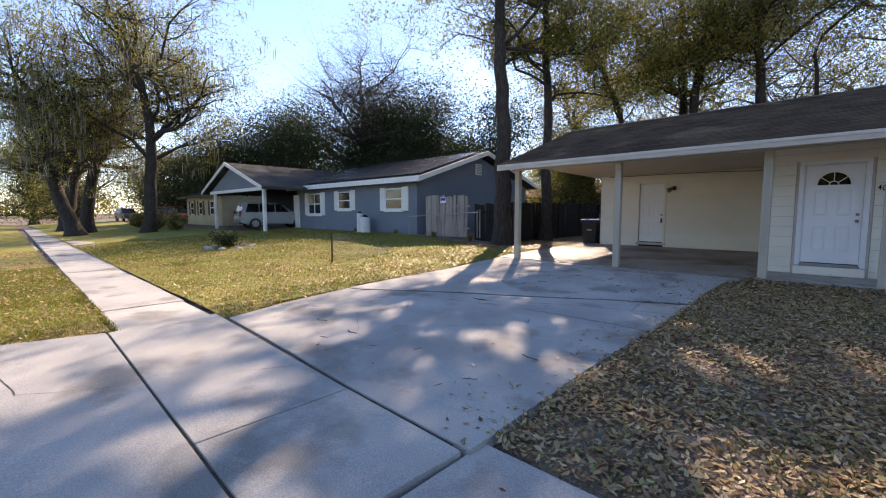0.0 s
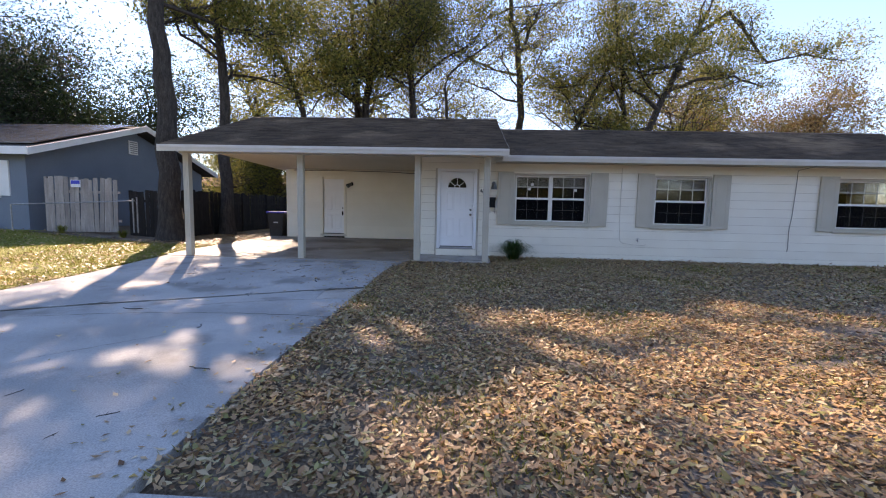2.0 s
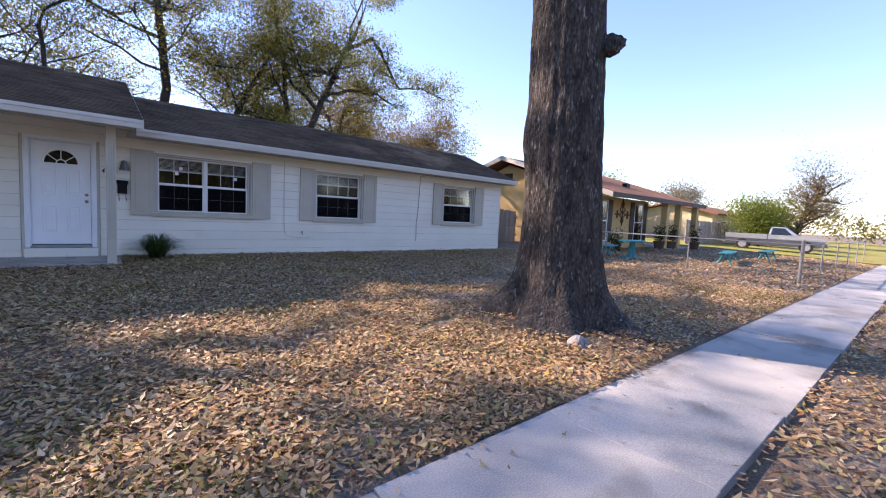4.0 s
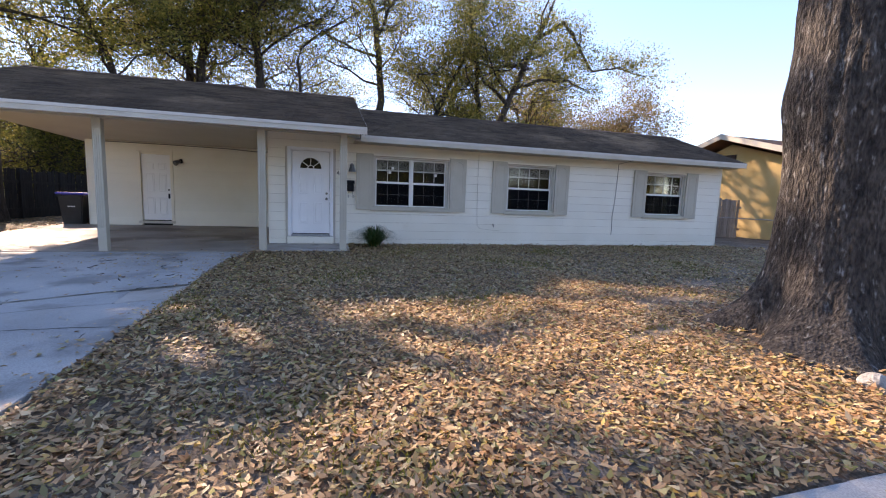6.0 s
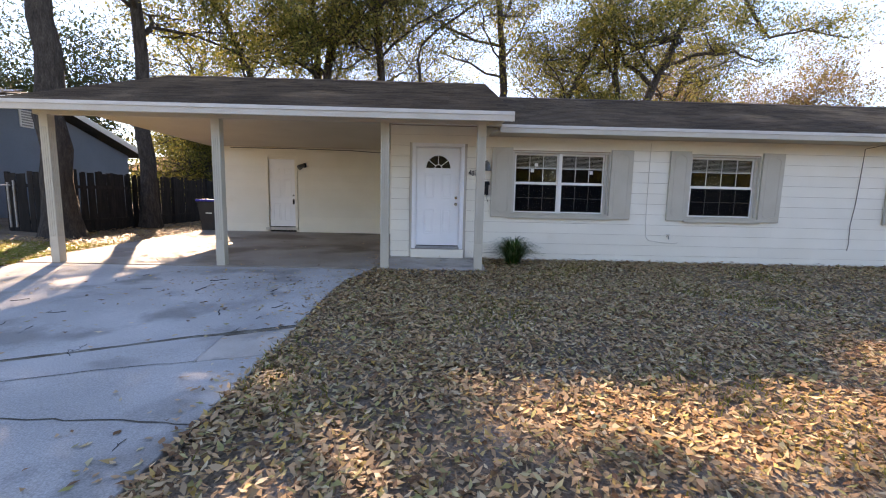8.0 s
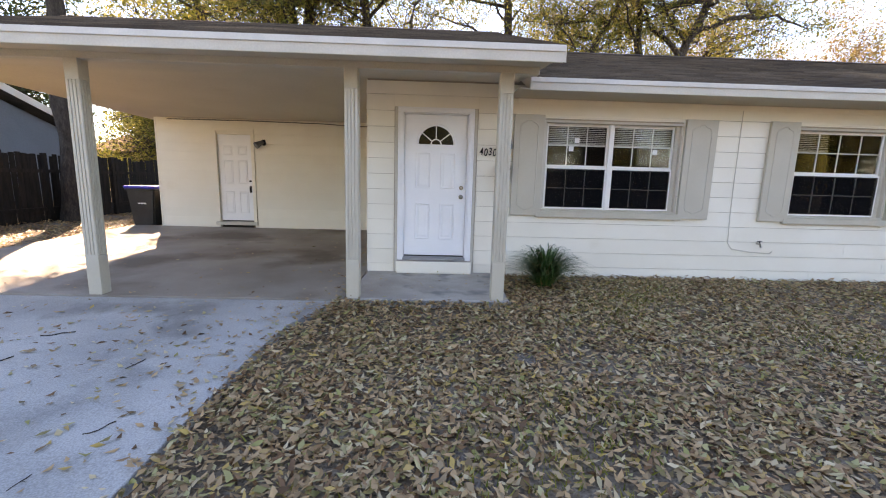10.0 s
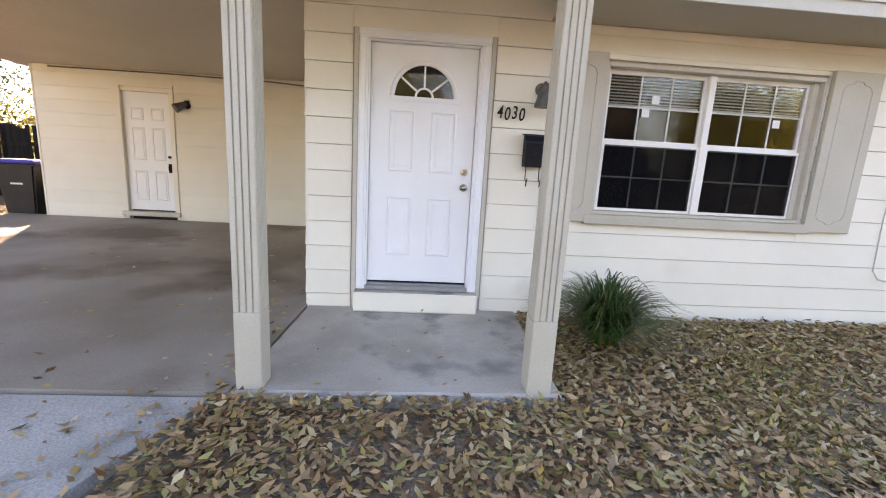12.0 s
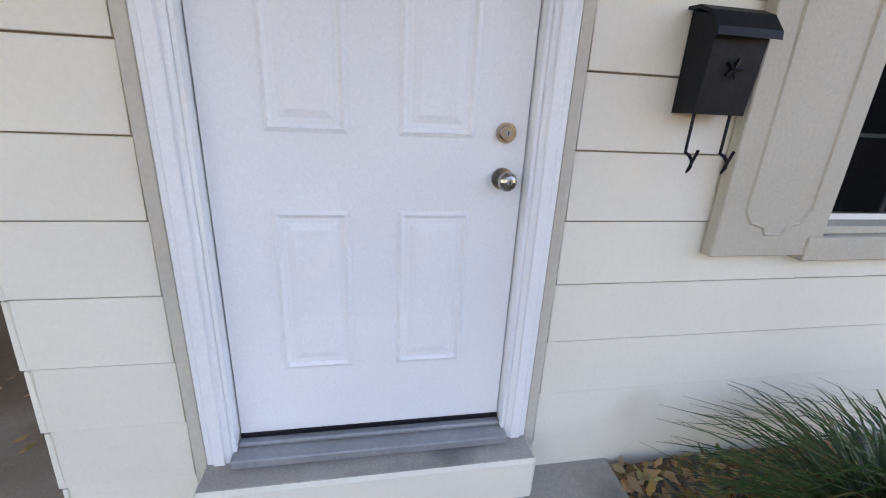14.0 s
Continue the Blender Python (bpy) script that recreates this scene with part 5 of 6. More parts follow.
def wall_lamp():
    t = thing("wall_lamp", 1.465, -0.012, 1.96)
    tagged(t, "pewter coach lamp on the house wall", "lamp")
    part("back_plate", rods(((0, 0.012, 0.06), (0, -0.018, 0.06), 0.055, 0.048), sides=20), M_pewter, t)
    curve_rod("arm", [(0, -0.01, 0.06), (0, -0.06, 0.10), (0, -0.11, 0.10), (0, -0.13, 0.07)], 0.010, M_pewter, t)
    bm = bmesh.new()
    bmesh.ops.create_cone(bm, cap_ends=True, segments=8, radius1=0.094, radius2=0.045, depth=0.17, matrix=Matrix.Translation((0, -0.13, -0.02)))
    part("shade", bm, M_pewter, t, "tapered pewter shade")
    part("cap", rods(((0, -0.13, 0.055), (0, -0.13, 0.085), 0.052, 0.02), sides=12), M_pewter, t)


wall_lamp()


def flood_lamp():
    t = thing("carport_lamp", -3.66, 4.25, 2.15)
    tagged(t, "small dark outdoor lamp on the carport wall", "lamp")
    part("back_plate", rods(((0, 0.005, 0), (0, -0.025, 0), 0.055, 0.05), sides=16), M_black, t)
    part("head", rods(((-0.02, -0.02, 0.03), (-0.14, -0.14, -0.07), 0.045, 0.085), sides=12), M_pewter, t)
    part("bracket", boxes((-0.03, 0.05, -0.05, -0.02, 0.02, 0.085), bevel=0.008), M_black, t)


flood_lamp()


def house_number():
    t = thing("house_number", 1.215, -0.004, 1.755)
    tagged(t, "black house number 4030 on cream siding", "house number")
    for i, ch in enumerate("4030"):
        cu = bpy.data.curves.new("digit", "FONT")
        cu.body, cu.size, cu.extrude, cu.shear = ch, 0.178, 0.004, 0.14
        cu.offset = 0.0015
        cu.materials.append(M_black)
        o = new("digit", cu)
        o.parent = t
        o.matrix_basis = pose(-0.128 + 0.064 * i, -0.006, -0.004 + 0.012 * ((i + 1) % 2), 90) @ Matrix.Diagonal((0.60, 0.86, 1, 1))


house_number()


def spigot():
    t = thing("hose_tap", 5.42, -0.0, 0.55)
    tagged(t, "small garden tap on the house wall", "tap")
    part("pipe", rods(((0, 0.02, 0), (0, -0.07, 0), 0.012), ((0, -0.06, 0.01), (0, -0.085, -0.05), 0.012), sides=8), M_nickel, t)
    part("wheel", rods(((0, -0.05, 0.035), (0, -0.05, 0.045), 0.032), ((0, -0.05, 0.0), (0, -0.05, 0.04), 0.006), sides=12), M_black, t)


spigot()
cable = curve_rod("tv_cable", [(9.50, -0.64, 2.56), (9.49, -0.02, 2.5), (9.48, -0.012, 1.9), (9.45, -0.012, 1.3), (9.40, -0.014, 0.9), (9.42, -0.014, 0.45), (9.40, -0.014, 0.33)], 0.007, M_blackwire)
tagged(cable, "thin cable hanging down the house wall", "cable")
cable = curve_rod("wall_cable", [(4.92, -0.012, 2.5), (4.92, -0.012, 1.5), (4.93, -0.012, 0.95), (4.95, -0.014, 0.55), (5.02, -0.016, 0.46), (5.3, -0.018, 0.42), (5.62, -0.02, 0.40), (5.66, -0.02, 0.44)], 0.006, M_wire)
tagged(cable, "pale cable clipped down the siding", "cable")
cable = curve_rod("ceiling_cable", [(-5.9, 4.22, 2.655), (-4.0, 4.21, 2.66), (-2.2, 4.20, 2.64), (-1.4, 4.20, 2.60), (-0.6, 4.20, 2.63)], 0.012, M_blackwire)
tagged(cable, "sagging cable along the carport ceiling", "cable")
for k, (sx, sz) in enumerate(((2.42, 1.86), (3.68, 1.84), (2.50, 1.98))):
    s = part("sticker", boxes((sx, sx + 0.07, 0.066, 0.068, sz, sz + 0.07)), M_sticker)
    tagged(s, "small white sticker inside the window pane", "sticker", group="window stickers")


def wheelie_bin(x, y, rz):
    t = thing("wheelie_bin", x, y, 0.0, rz)
    tagged(t, "black wheeled refuse bin with blue lid", "bin", group="refuse bins")
    bm = bmesh.new()
    lo = [bm.verts.new(p) for p in ((-0.23, -0.26, 0.06), (0.23, -0.26, 0.06), (0.23, 0.22, 0.06), (-0.23, 0.22, 0.06))]
    hi = [bm.verts.new(p) for p in ((-0.31, -0.34, 0.98), (0.31, -0.34, 0.98), (0.31, 0.34, 0.98), (-0.31, 0.34, 0.98))]
    bm.faces.new(lo), bm.faces.new(hi[::-1])
    for i in range(4):
        bm.faces.new((lo[i], lo[(i + 1) % 4], hi[(i + 1) % 4], hi[i]))
    bmesh.ops.bevel(bm, geom=list(bm.edges), offset=0.03, segments=2, affect="EDGES")
    part("body", bm, M_bin, t)
    part("rim", boxes((-0.335, 0.335, -0.36, 0.36, 0.95, 0.99), bevel=0.012), M_bin, t)
    bm = bmesh.new()
    box(bm, -0.345, 0.345, -0.39, 0.36, 0.992, 1.06, bevel=0.025)
    part("lid", bm, M_lid, t, "dark blue hinged lid")
    part("handle", rods(((-0.26, 0.41, 0.95), (0.26, 0.41, 0.95), 0.016), ((-0.24, 0.36, 0.95), (-0.24, 0.41, 0.95), 0.014), ((0.24, 0.36, 0.95), (0.24, 0.41, 0.95), 0.014)), M_bin, t)
    for sx in (-0.27, 0.27):
        part("wheel", rods(((sx - 0.025, 0.25, 0.11), (sx + 0.025, 0.25, 0.11), 0.11), sides=18), M_tyre, t)
    part("label_bar", boxes((-0.08, 0.10, -0.316, -0.306, 0.62, 0.65)), M_sticker, t, "pale printed bar")


wheelie_bin(-6.72, 4.55, 8)
wheelie_bin(-6.45, 5.45, -5)


def grass_clump(x, y, n, r, h, seed, name, label, material, width=0.006):
    """Arching blades from one crown."""
    nrng = np.random.default_rng(seed)
    a = nrng.uniform(0, 6.283, n)
    out = nrng.uniform(0.25, 1.0, n) ** 0.8 * r
    hh = h * nrng.uniform(0.55, 1.1, n) * (1.15 - 0.5 * out / r)
    st = nrng.uniform(0, 0.13, n)
    V, F = [], []
    seg = 6
    ts = np.linspace(0, 1, seg)
    for i in range(n):
        ca, sa = math.cos(a[i]), math.sin(a[i])
        k = len(V)
        tw = nrng.normal(0, 0.2)
        for t in ts:
            rr = st[i] + out[i] * (t ** 1.5)
            z = hh[i] * (math.sin(min(1.0, t * 0.86) * math.pi * 0.78))
            w = width * (1 - t ** 2) + 0.0008
            px, py = rr * math.cos(a[i] + tw * t), rr * math.sin(a[i] + tw * t)
            V += [(px - sa * w, py + ca * w, z), (px + sa * w, py - ca * w, z)]
        F += [(k + 2 * j, k + 2 * j + 1, k + 2 * j + 3, k + 2 * j + 2) for j in range(seg - 1)]
    t = thing(name, x, y, ground_z(x, y))
    cut = (len(F) // (seg - 1)) * 9 // 10
    quick("foliage", V[:cut * 2 * seg], F[:cut * (seg - 1)], material, t)
    rest = np.array(F[cut * (seg - 1):]) - cut * 2 * seg
    quick("dead_foliage", V[cut * 2 * seg:], rest, M_dryblade, t)["label"] = "straw-coloured dead blades"
    tagged(t, label, "plant")
    return t


grass_clump(1.99, -0.62, 760, 0.66, 0.56, 3, "lilyturf_plant", "dark green arching grass clump by the porch", M_liriope)

# ---- fences ----
def board_fence(name, label, a, b, h, material, width=0.14, pitch=0.15, rails=(0.4, 1.4), dogear=False, seed=1, rough=0.03, lean=0.0, group=""):
    a, b = Vector(a), Vector(b)
    L = (b - a).length
    ang = math.degrees(math.atan2(b.y - a.y, b.x - a.x))
    t = thing(name, a.x, a.y, -0.05, ang)
    tagged(t, label, "fence", group)
    rng = random.Random(seed)
    proto = part("board", prism([(0, 0), (width, 0), (width, 0.018), (0, 0.018)], 0, h, 0.003), material, t)
    n = int(L / pitch)
    for i in range(n):
        o = proto if i == 0 else proto.copy()
        if i:
            scene.collection.objects.link(o)
            o.parent = t
        o.matrix_basis = pose(i * pitch, rng.uniform(0, 0.008), 0, 0, rng.gauss(0, 0.8) + lean, 0) @ Matrix.Diagonal((1, 1, 1 + rng.uniform(-rough, rough), 1))
    for z in rails:
        part("rail", boxes((0, L, 0.02, 0.06, z - 0.045, z + 0.045)), material, t)
    for i in range(int(L / 2.4) + 1):
        part("post", boxes((min(L - 0.09, i * 2.4), min(L, i * 2.4 + 0.09), 0.02, 0.11, 0, h + 0.02)), material, t)
    return t


# these three runs are coloured as dark as shaded boards look
board_fence("board_fence", "weathered board fence with deep shade in its colour", (-9.95, 12.6), (-9.95, 2.9), 1.85, M_fence, seed=3)
board_fence("board_fence", "weathered board fence with deep shade in its colour", (-11.45, 2.85), (-9.98, 2.9), 1.75, M_fence, seed=4)
board_fence("board_fence", "weathered board fence behind the house, shade in its colour", (-9.9, 12.8), (14.5, 12.8), 1.8, M_fence, seed=5)
board_fence("picket_gate", "leaning gate of weathered grey pickets", (-13.8, 2.05), (-11.5, 2.55), 1.88, M_picket, seed=6, rough=0.05, lean=1.0)
board_fence("board_fence", "weathered brown board fence between the houses", (13.75, 3.8), (19.3, 3.8), 1.75, M_picket, seed=7, rough=0.03)
plate = part("gate_sign", boxes((-12.95, -12.6, 2.18, 2.20, 1.55, 1.80)), M_sticker)
tagged(plate, "small blue and white sign on the picket gate", "sign")
part("sign_band", boxes((-12.93, -12.62, 2.174, 2.179, 1.66, 1.78)), M_lid, plate)


def pipe_rail():
    t = thing("pipe_rail", -14.25, 1.35, -0.05)
    tagged(t, "bent galvanised pipe rail of an old chain fence", "fence")
    part("rail", rods(((0.0, 0, 0.92), (3.35, 1.1, 1.12), 0.022), sides=8), M_galv, t)
    for p, h in (((0, 0), 0.92), ((3.3, 1.08), 1.2), ((3.42, 1.12), 1.25)):
        part("post", rods(((p[0], p[1], 0), (p[0], p[1], h), 0.024), sides=8), M_galv, t)


pipe_rail()


def chain_panel():
    """A slumped remnant of chain link on one rusty post."""
    t = thing("chain_fence", -9.92, -5.45, -0.08 - float(fall(-5.45)))
    tagged(t, "rusty post with a slumped piece of chain link", "fence")
    part("post", rods(((0, 0, 0), (0.01, 0, 0.92), 0.024), sides=8), M_ornament, t)
    bm = bmesh.new()
    n, L = 16, 2.6
    top = lambda s: 0.85 - 0.65 * s + 0.12 * math.sin(s * 9)
    at = lambda s, v: Vector((-0.15 * L * s, 0.98 * L * s, max(0.02, v * top(s)) + 0.02 * math.sin(s * 14)))
    for i in range(-8, n):
        for sgn in (1, -1):
            prev = None
            for k in range(9):
                s, v = (i + k) / n, (k / 8 if sgn > 0 else 1 - k / 8)
                if 0 <= s <= 1:
                    q = at(s, v)
                    if prev is not None:
                        rod(bm, prev, q, 0.004, sides=3)
                    prev = q
    part("chain_link", bm, M_galv, t)


chain_panel()


def garden_bush(x, y, r, h, n, seed, name, label, material, leaf=0.05, group=""):
    rng, nrng = random.Random(seed), np.random.default_rng(seed)
    t = thing(name, x, y, ground_z(x, y) + 0.02)
    tagged(t, label, "plant", group)
    V, F, tips = [], [], []
    for k in range(7):
        a = rng.uniform(0, 6.28)
        d = Vector((math.cos(a) * 0.7, math.sin(a) * 0.7, 0.8)).normalized()
        grow(rng, Vector((0, 0, 0)), d, h * rng.uniform(0.7, 1.2), 0.014, 2, 3, V, F, tips, 0.6, 0.2)
    quick("stems", np.concatenate(V), F, M_bark, t)
    cs = np.array([tuple(q) for q, _ in tips], np.float32)
    cs[:, :2] *= r / max(0.1, np.abs(cs[:, :2]).max())
    v, f = leaf_cloud(nrng, cs, max(1, n // len(cs)), 0.07, leaf)
    v[:, 2] = np.maximum(v[:, 2], 0.0)
    quick("leaves", v, f, material, t)
    return t


garden_bush(-16.8, -5.8, 0.75, 0.6, 1600, 81, "garden_bush", "low dark shrub on a stone ringed bed", M_darkleaf)
for k in range(9):
    a = k * 0.7
    bm = bmesh.new()
    bmesh.ops.create_icosphere(bm, subdivisions=2, radius=0.16)
    for v in bm.verts:
        v.co = Vector((v.co.x * 1.3, v.co.y, v.co.z * 0.55)) * (1 + 0.4 * noise.noise(v.co * 6 + Vector((k, 0, 0))))
    o = part("edging_stone", bm, M_limestone)
    o.location = (-16.8 + 0.85 * math.cos(a), -5.8 + 0.8 * math.sin(a), -0.02 - float(fall(-5.8)))
    tagged(o, "pale edging stone round the shrub bed", "stone", group="bed edging stones")
for k in range(8):
    garden_bush(-33.5 - 1.9 * k, -3.4 + 0.5 * math.sin(k * 2.1), 0.9, 1.1, 1500, 90 + k, "flower_bush", "flowering garden shrub by the fence", M_flower, 0.09, "front garden shrubs")
for gx_, gy_ in ((-11.0, 2.0), (-15.5, 1.6), (-19.0, 1.7), (-13.0, 1.8)):
    grass_clump(gx_, gy_, 120, 0.25, 0.3, int(-gx_ * 10), "grass_tuft", "rough green grass tuft by the wall", M_blade, 0.006)


def tank(x, y, r, h, label):
    t = thing("water_tank", x, y, -0.03)
    tagged(t, label, "tank", group="tanks by the grey house")
    bm = rods(((0, 0, 0), (0, 0, h - 0.05), r), ((0, 0, h - 0.05), (0, 0, h), r, r * 0.7), sides=20)
    part("body", bm, M_whitepaint, t)
    part("cap", rods(((0, 0, h), (0, 0, h + 0.10), r * 0.55, r * 0.45), sides=14), M_black, t)


tank(-18.3, 1.45, 0.17, 1.05, "slim pale water softener tank with black cap")
tank(-17.75, 1.40, 0.26, 0.85, "squat pale salt tank beside the wall")


# ---- neighbouring houses ----
def plain_window(t, x0, x1, z0, z1, y, frame_m=None, shutters=None, sill=True, cols=1):
    frame_m = frame_m or M_whitepaint
    f = 0.07
    w = part("window", boxes((x0, x0 + f, y - 0.04, y + 0.03, z0, z1), (x1 - f, x1, y - 0.04, y + 0.03, z0, z1), (x0 + f, x1 - f, y - 0.04, y + 0.03, z0, z0 + f), (x0 + f, x1 - f, y - 0.04, y + 0.03, z1 - f, z1), (x0 + f, x1 - f, y - 0.035, y + 0.02, (z0 + z1) / 2 - 0.03, (z0 + z1) / 2 + 0.03)), frame_m, t)
    part("pane", boxes((x0 + f, x1 - f, y - 0.015, y - 0.005, z0 + f, z1 - f)), M_carglass, w)
    for k in range(1, cols):
        xx = x0 + (x1 - x0) * k / cols
        part("muntin", boxes((xx - 0.025, xx + 0.025, y - 0.045, y + 0.0, z0 + f, z1 - f)), frame_m, w)
    if sill:
        part("sill", boxes((x0 - 0.08, x1 + 0.08, y - 0.10, y + 0.02, z0 - 0.12, z0 - 0.002), bevel=0.008), frame_m, w)
    if shutters:
        for a, b in ((x0 - 0.45, x0 - 0.02), (x1 + 0.02, x1 + 0.45)):
            part("shutter", boxes((a, b, y - 0.05, y + 0.02, z0 - 0.05, z1 + 0.05), bevel=0.008), shutters, t)


def grey_house():
    t = thing("grey_house", -20, 6, 0)
    tagged(t, "blue-grey bungalow with white trim and solar roof", "house")
    inv = t.matrix_world.inverted()

    def add(nm, bm, m, label=""):
        bm.transform(inv)
        return part(nm, bm, m, t, label)
    add("wall", boxes((-25.9, -13.9, 2.0, 11.6, -0.1, 2.62)), M_greywall)
    add("gable_wall", profile([(2.0, 2.62), (11.6, 2.62), (6.8, 4.15)], -14.05, -13.9), M_greywall)
    rf = profile([(1.55, 2.72), (6.8, 4.40), (12.05, 2.72), (12.05, 2.55), (6.8, 4.22), (1.55, 2.55)], -26.4, -13.3)
    add("roof", rf, M_shingle_grey)
    add("fascia", boxes((-26.4, -13.3, 1.50, 1.55, 2.52, 2.78), bevel=0.006), M_whitepaint)
    add("rake_board", profile([(1.5, 2.50), (6.8, 4.20), (12.1, 2.50), (12.1, 2.74), (6.8, 4.44), (1.5, 2.74)], -13.29, -13.25), M_whitepaint)
    for k in range(11):
        x0 = -25.6 + k * 1.08
        for j in range(3):
            y0 = 2.15 + j * 1.5
            s = (4.40 - 2.72) / 5.25
            pts = [(y0, 2.72 + (y0 - 1.55) * s + 0.06), (y0 + 1.46, 2.72 + (y0 + 1.46 - 1.55) * s + 0.06), (y0 + 1.46, 2.72 + (y0 + 1.46 - 1.55) * s + 0.10), (y0, 2.72 + (y0 - 1.55) * s + 0.10)]
            add("solar_panel", profile(pts, x0, x0 + 1.05), M_panelroof)
    for x0, x1, z0, z1, c in ((-24.3, -22.75, 0.95, 2.28, 2), (-20.75, -19.5, 1.25, 2.28, 1), (-16.3, -14.95, 1.20, 2.30, 1)):
        before = set(t.children_recursive)
        plain_window(t, x0, x1, z0, z1, 2.0, M_whitepaint, M_whitepaint, True, c)
        for o in set(t.children_recursive) - before:
            o.data.transform(inv)
    add("door", boxes((-26.25, -25.5, 1.93, 2.0, 0.05, 2.25), bevel=0.01), M_whitepaint, "white side door")
    add("gable_vent", boxes((-13.9, -13.85, 6.45, 6.95, 3.15, 3.75), bevel=0.01), M_whitepaint, "white louvred gable vent")
    add("vent_slats", boxes(*[(-13.86, -13.835, 6.5, 6.9, 3.2 + 0.09 * k, 3.25 + 0.09 * k) for k in range(6)]), M_galv)
    # open carport with a street-facing gable
    add("carport_roof", profile([(-34.0, 2.60), (-29.1, 4.42), (-23.5, 2.60), (-23.5, 2.45), (-29.1, 4.25), (-34.0, 2.45)], -1.4, 6.8, "y"), M_shingle_grey)
    add("carport_gable", profile([(-33.1, 2.62), (-29.1, 4.12), (-24.4, 2.62)], -1.05, -0.95, "y"), M_greywall)
    add("carport_rake", profile([(-34.05, 2.42), (-29.1, 4.22), (-23.45, 2.42), (-23.45, 2.62), (-29.1, 4.45), (-34.05, 2.62)], -1.46, -1.41, "y"), M_whitepaint)
    add("carport_beam", boxes((-33.2, -23.9, -1.1, -0.9, 2.42, 2.62)), M_whitepaint)
    for px in (-32.4, -24.1):
        add("carport_post", boxes((px - 0.09, px + 0.09, -1.1, -0.92, -0.1, 2.42), bevel=0.008), M_whitepaint)
    add("carport_back_wall", boxes((-33.0, -26.45, 7.0, 7.15, -0.1, 2.5)), M_greywall)
    add("carport_end_wall", boxes((-33.0, -32.85, 3.0, 6.99, -0.1, 2.5)), M_greywall)
    return t


grey_house().location.x = -20.44


def ochre_house():
    t = thing("ochre_house", 26, 4, 0)
    tagged(t, "ochre stucco bungalow with russet roof and brown trim", "house")
    inv = t.matrix_world.inverted()

    def add(nm, bm, m, label=""):
        bm.transform(inv)
        return part(nm, bm, m, t, label)
    add("wall", boxes((19.6, 25.3, -0.7, 9.6, -0.1, 2.60), (25.3, 29.8, 1.6, 9.6, -0.1, 2.60)), M_yellow)
    add("gable_wall", profile([(-0.7, 2.60), (9.6, 2.60), (4.9, 4.35)], 19.6, 19.75), M_yellow)
    add("roof", profile([(-1.9, 2.66), (4.9, 4.75), (11.6, 2.66), (11.6, 2.52), (4.9, 4.58), (-1.9, 2.52)], 18.9, 30.6), M_shingle_tan)
    add("fascia", boxes((18.9, 30.6, -1.95, -1.9, 2.48, 2.70)), M_brown)
    add("rake_board", profile([(-1.95, 2.46), (4.9, 4.55), (11.65, 2.46), (11.65, 2.70), (4.9, 4.80), (-1.95, 2.70)], 18.85, 18.9), M_fascia)
    add("gable_vent", boxes((19.52, 19.6, 4.6, 5.2, 3.2, 3.85), bevel=0.01), M_brown, "brown gable vent")
    for px in (25.5, 27.3, 29.9):
        add("porch_post", boxes((px - 0.16, px + 0.16, -1.75, -1.43, -0.05, 2.58), bevel=0.01), M_yellow)
    add("porch_floor", boxes((25.32, 30.3, -1.9, 1.58, -0.1, 0.02)), M_concrete)
    for x0, x1 in ((19.85, 20.8), (23.65, 24.7)):
        before = set(t.children_recursive)
        plain_window(t, x0, x1, 0.35, 2.4, -0.7, M_whitepaint, M_brown, False, 1)
        for o in set(t.children_recursive) - before:
            o.data.transform(inv)
    bm = bmesh.new()
    for k in range(4):
        z = 1.45 + 0.28 * k
        w = (0.14, 0.30, 0.30, 0.14)[k]
        for s in (1, -1):
            rod(bm, (22.3, -0.73, z - 0.2), (22.3 + s * w, -0.73, z), 0.025, sides=6)
            rod(bm, (22.3 + s * w, -0.73, z), (22.3, -0.73, z + 0.2), 0.025, sides=6)
    rod(bm, (22.3, -0.73, 1.15), (22.3, -0.73, 2.6), 0.03, sides=6)
    for s in (-0.55, 0.55):
        for a in range(4):
            rod(bm, (22.3 + s, -0.73, 1.75), (22.3 + s + 0.2 * math.cos(a * 1.571), -0.73, 1.75 + 0.2 * math.sin(a * 1.571)), 0.045, sides=6)
    add("wall_ornament", bm, M_ornament, "rusty iron scroll ornament")
    bm = bmesh.new()
    bmesh.ops.create_cone(bm, cap_ends=True, segments=20, radius1=0.05, radius2=0.42, depth=0.14, matrix=pose(24.0, 2.2, 4.55, 60, 0, 200))
    rod(bm, (24.0, 2.3, 3.8), (24.0, 2.3, 4.55), 0.03)
    add("satellite_dish", bm, M_whitepaint, "white satellite dish")
    add("roof_vent", boxes((25.2, 25.6, 0.6, 0.9, 3.35, 3.68), bevel=0.02), M_black)
    return t


ochre_house()


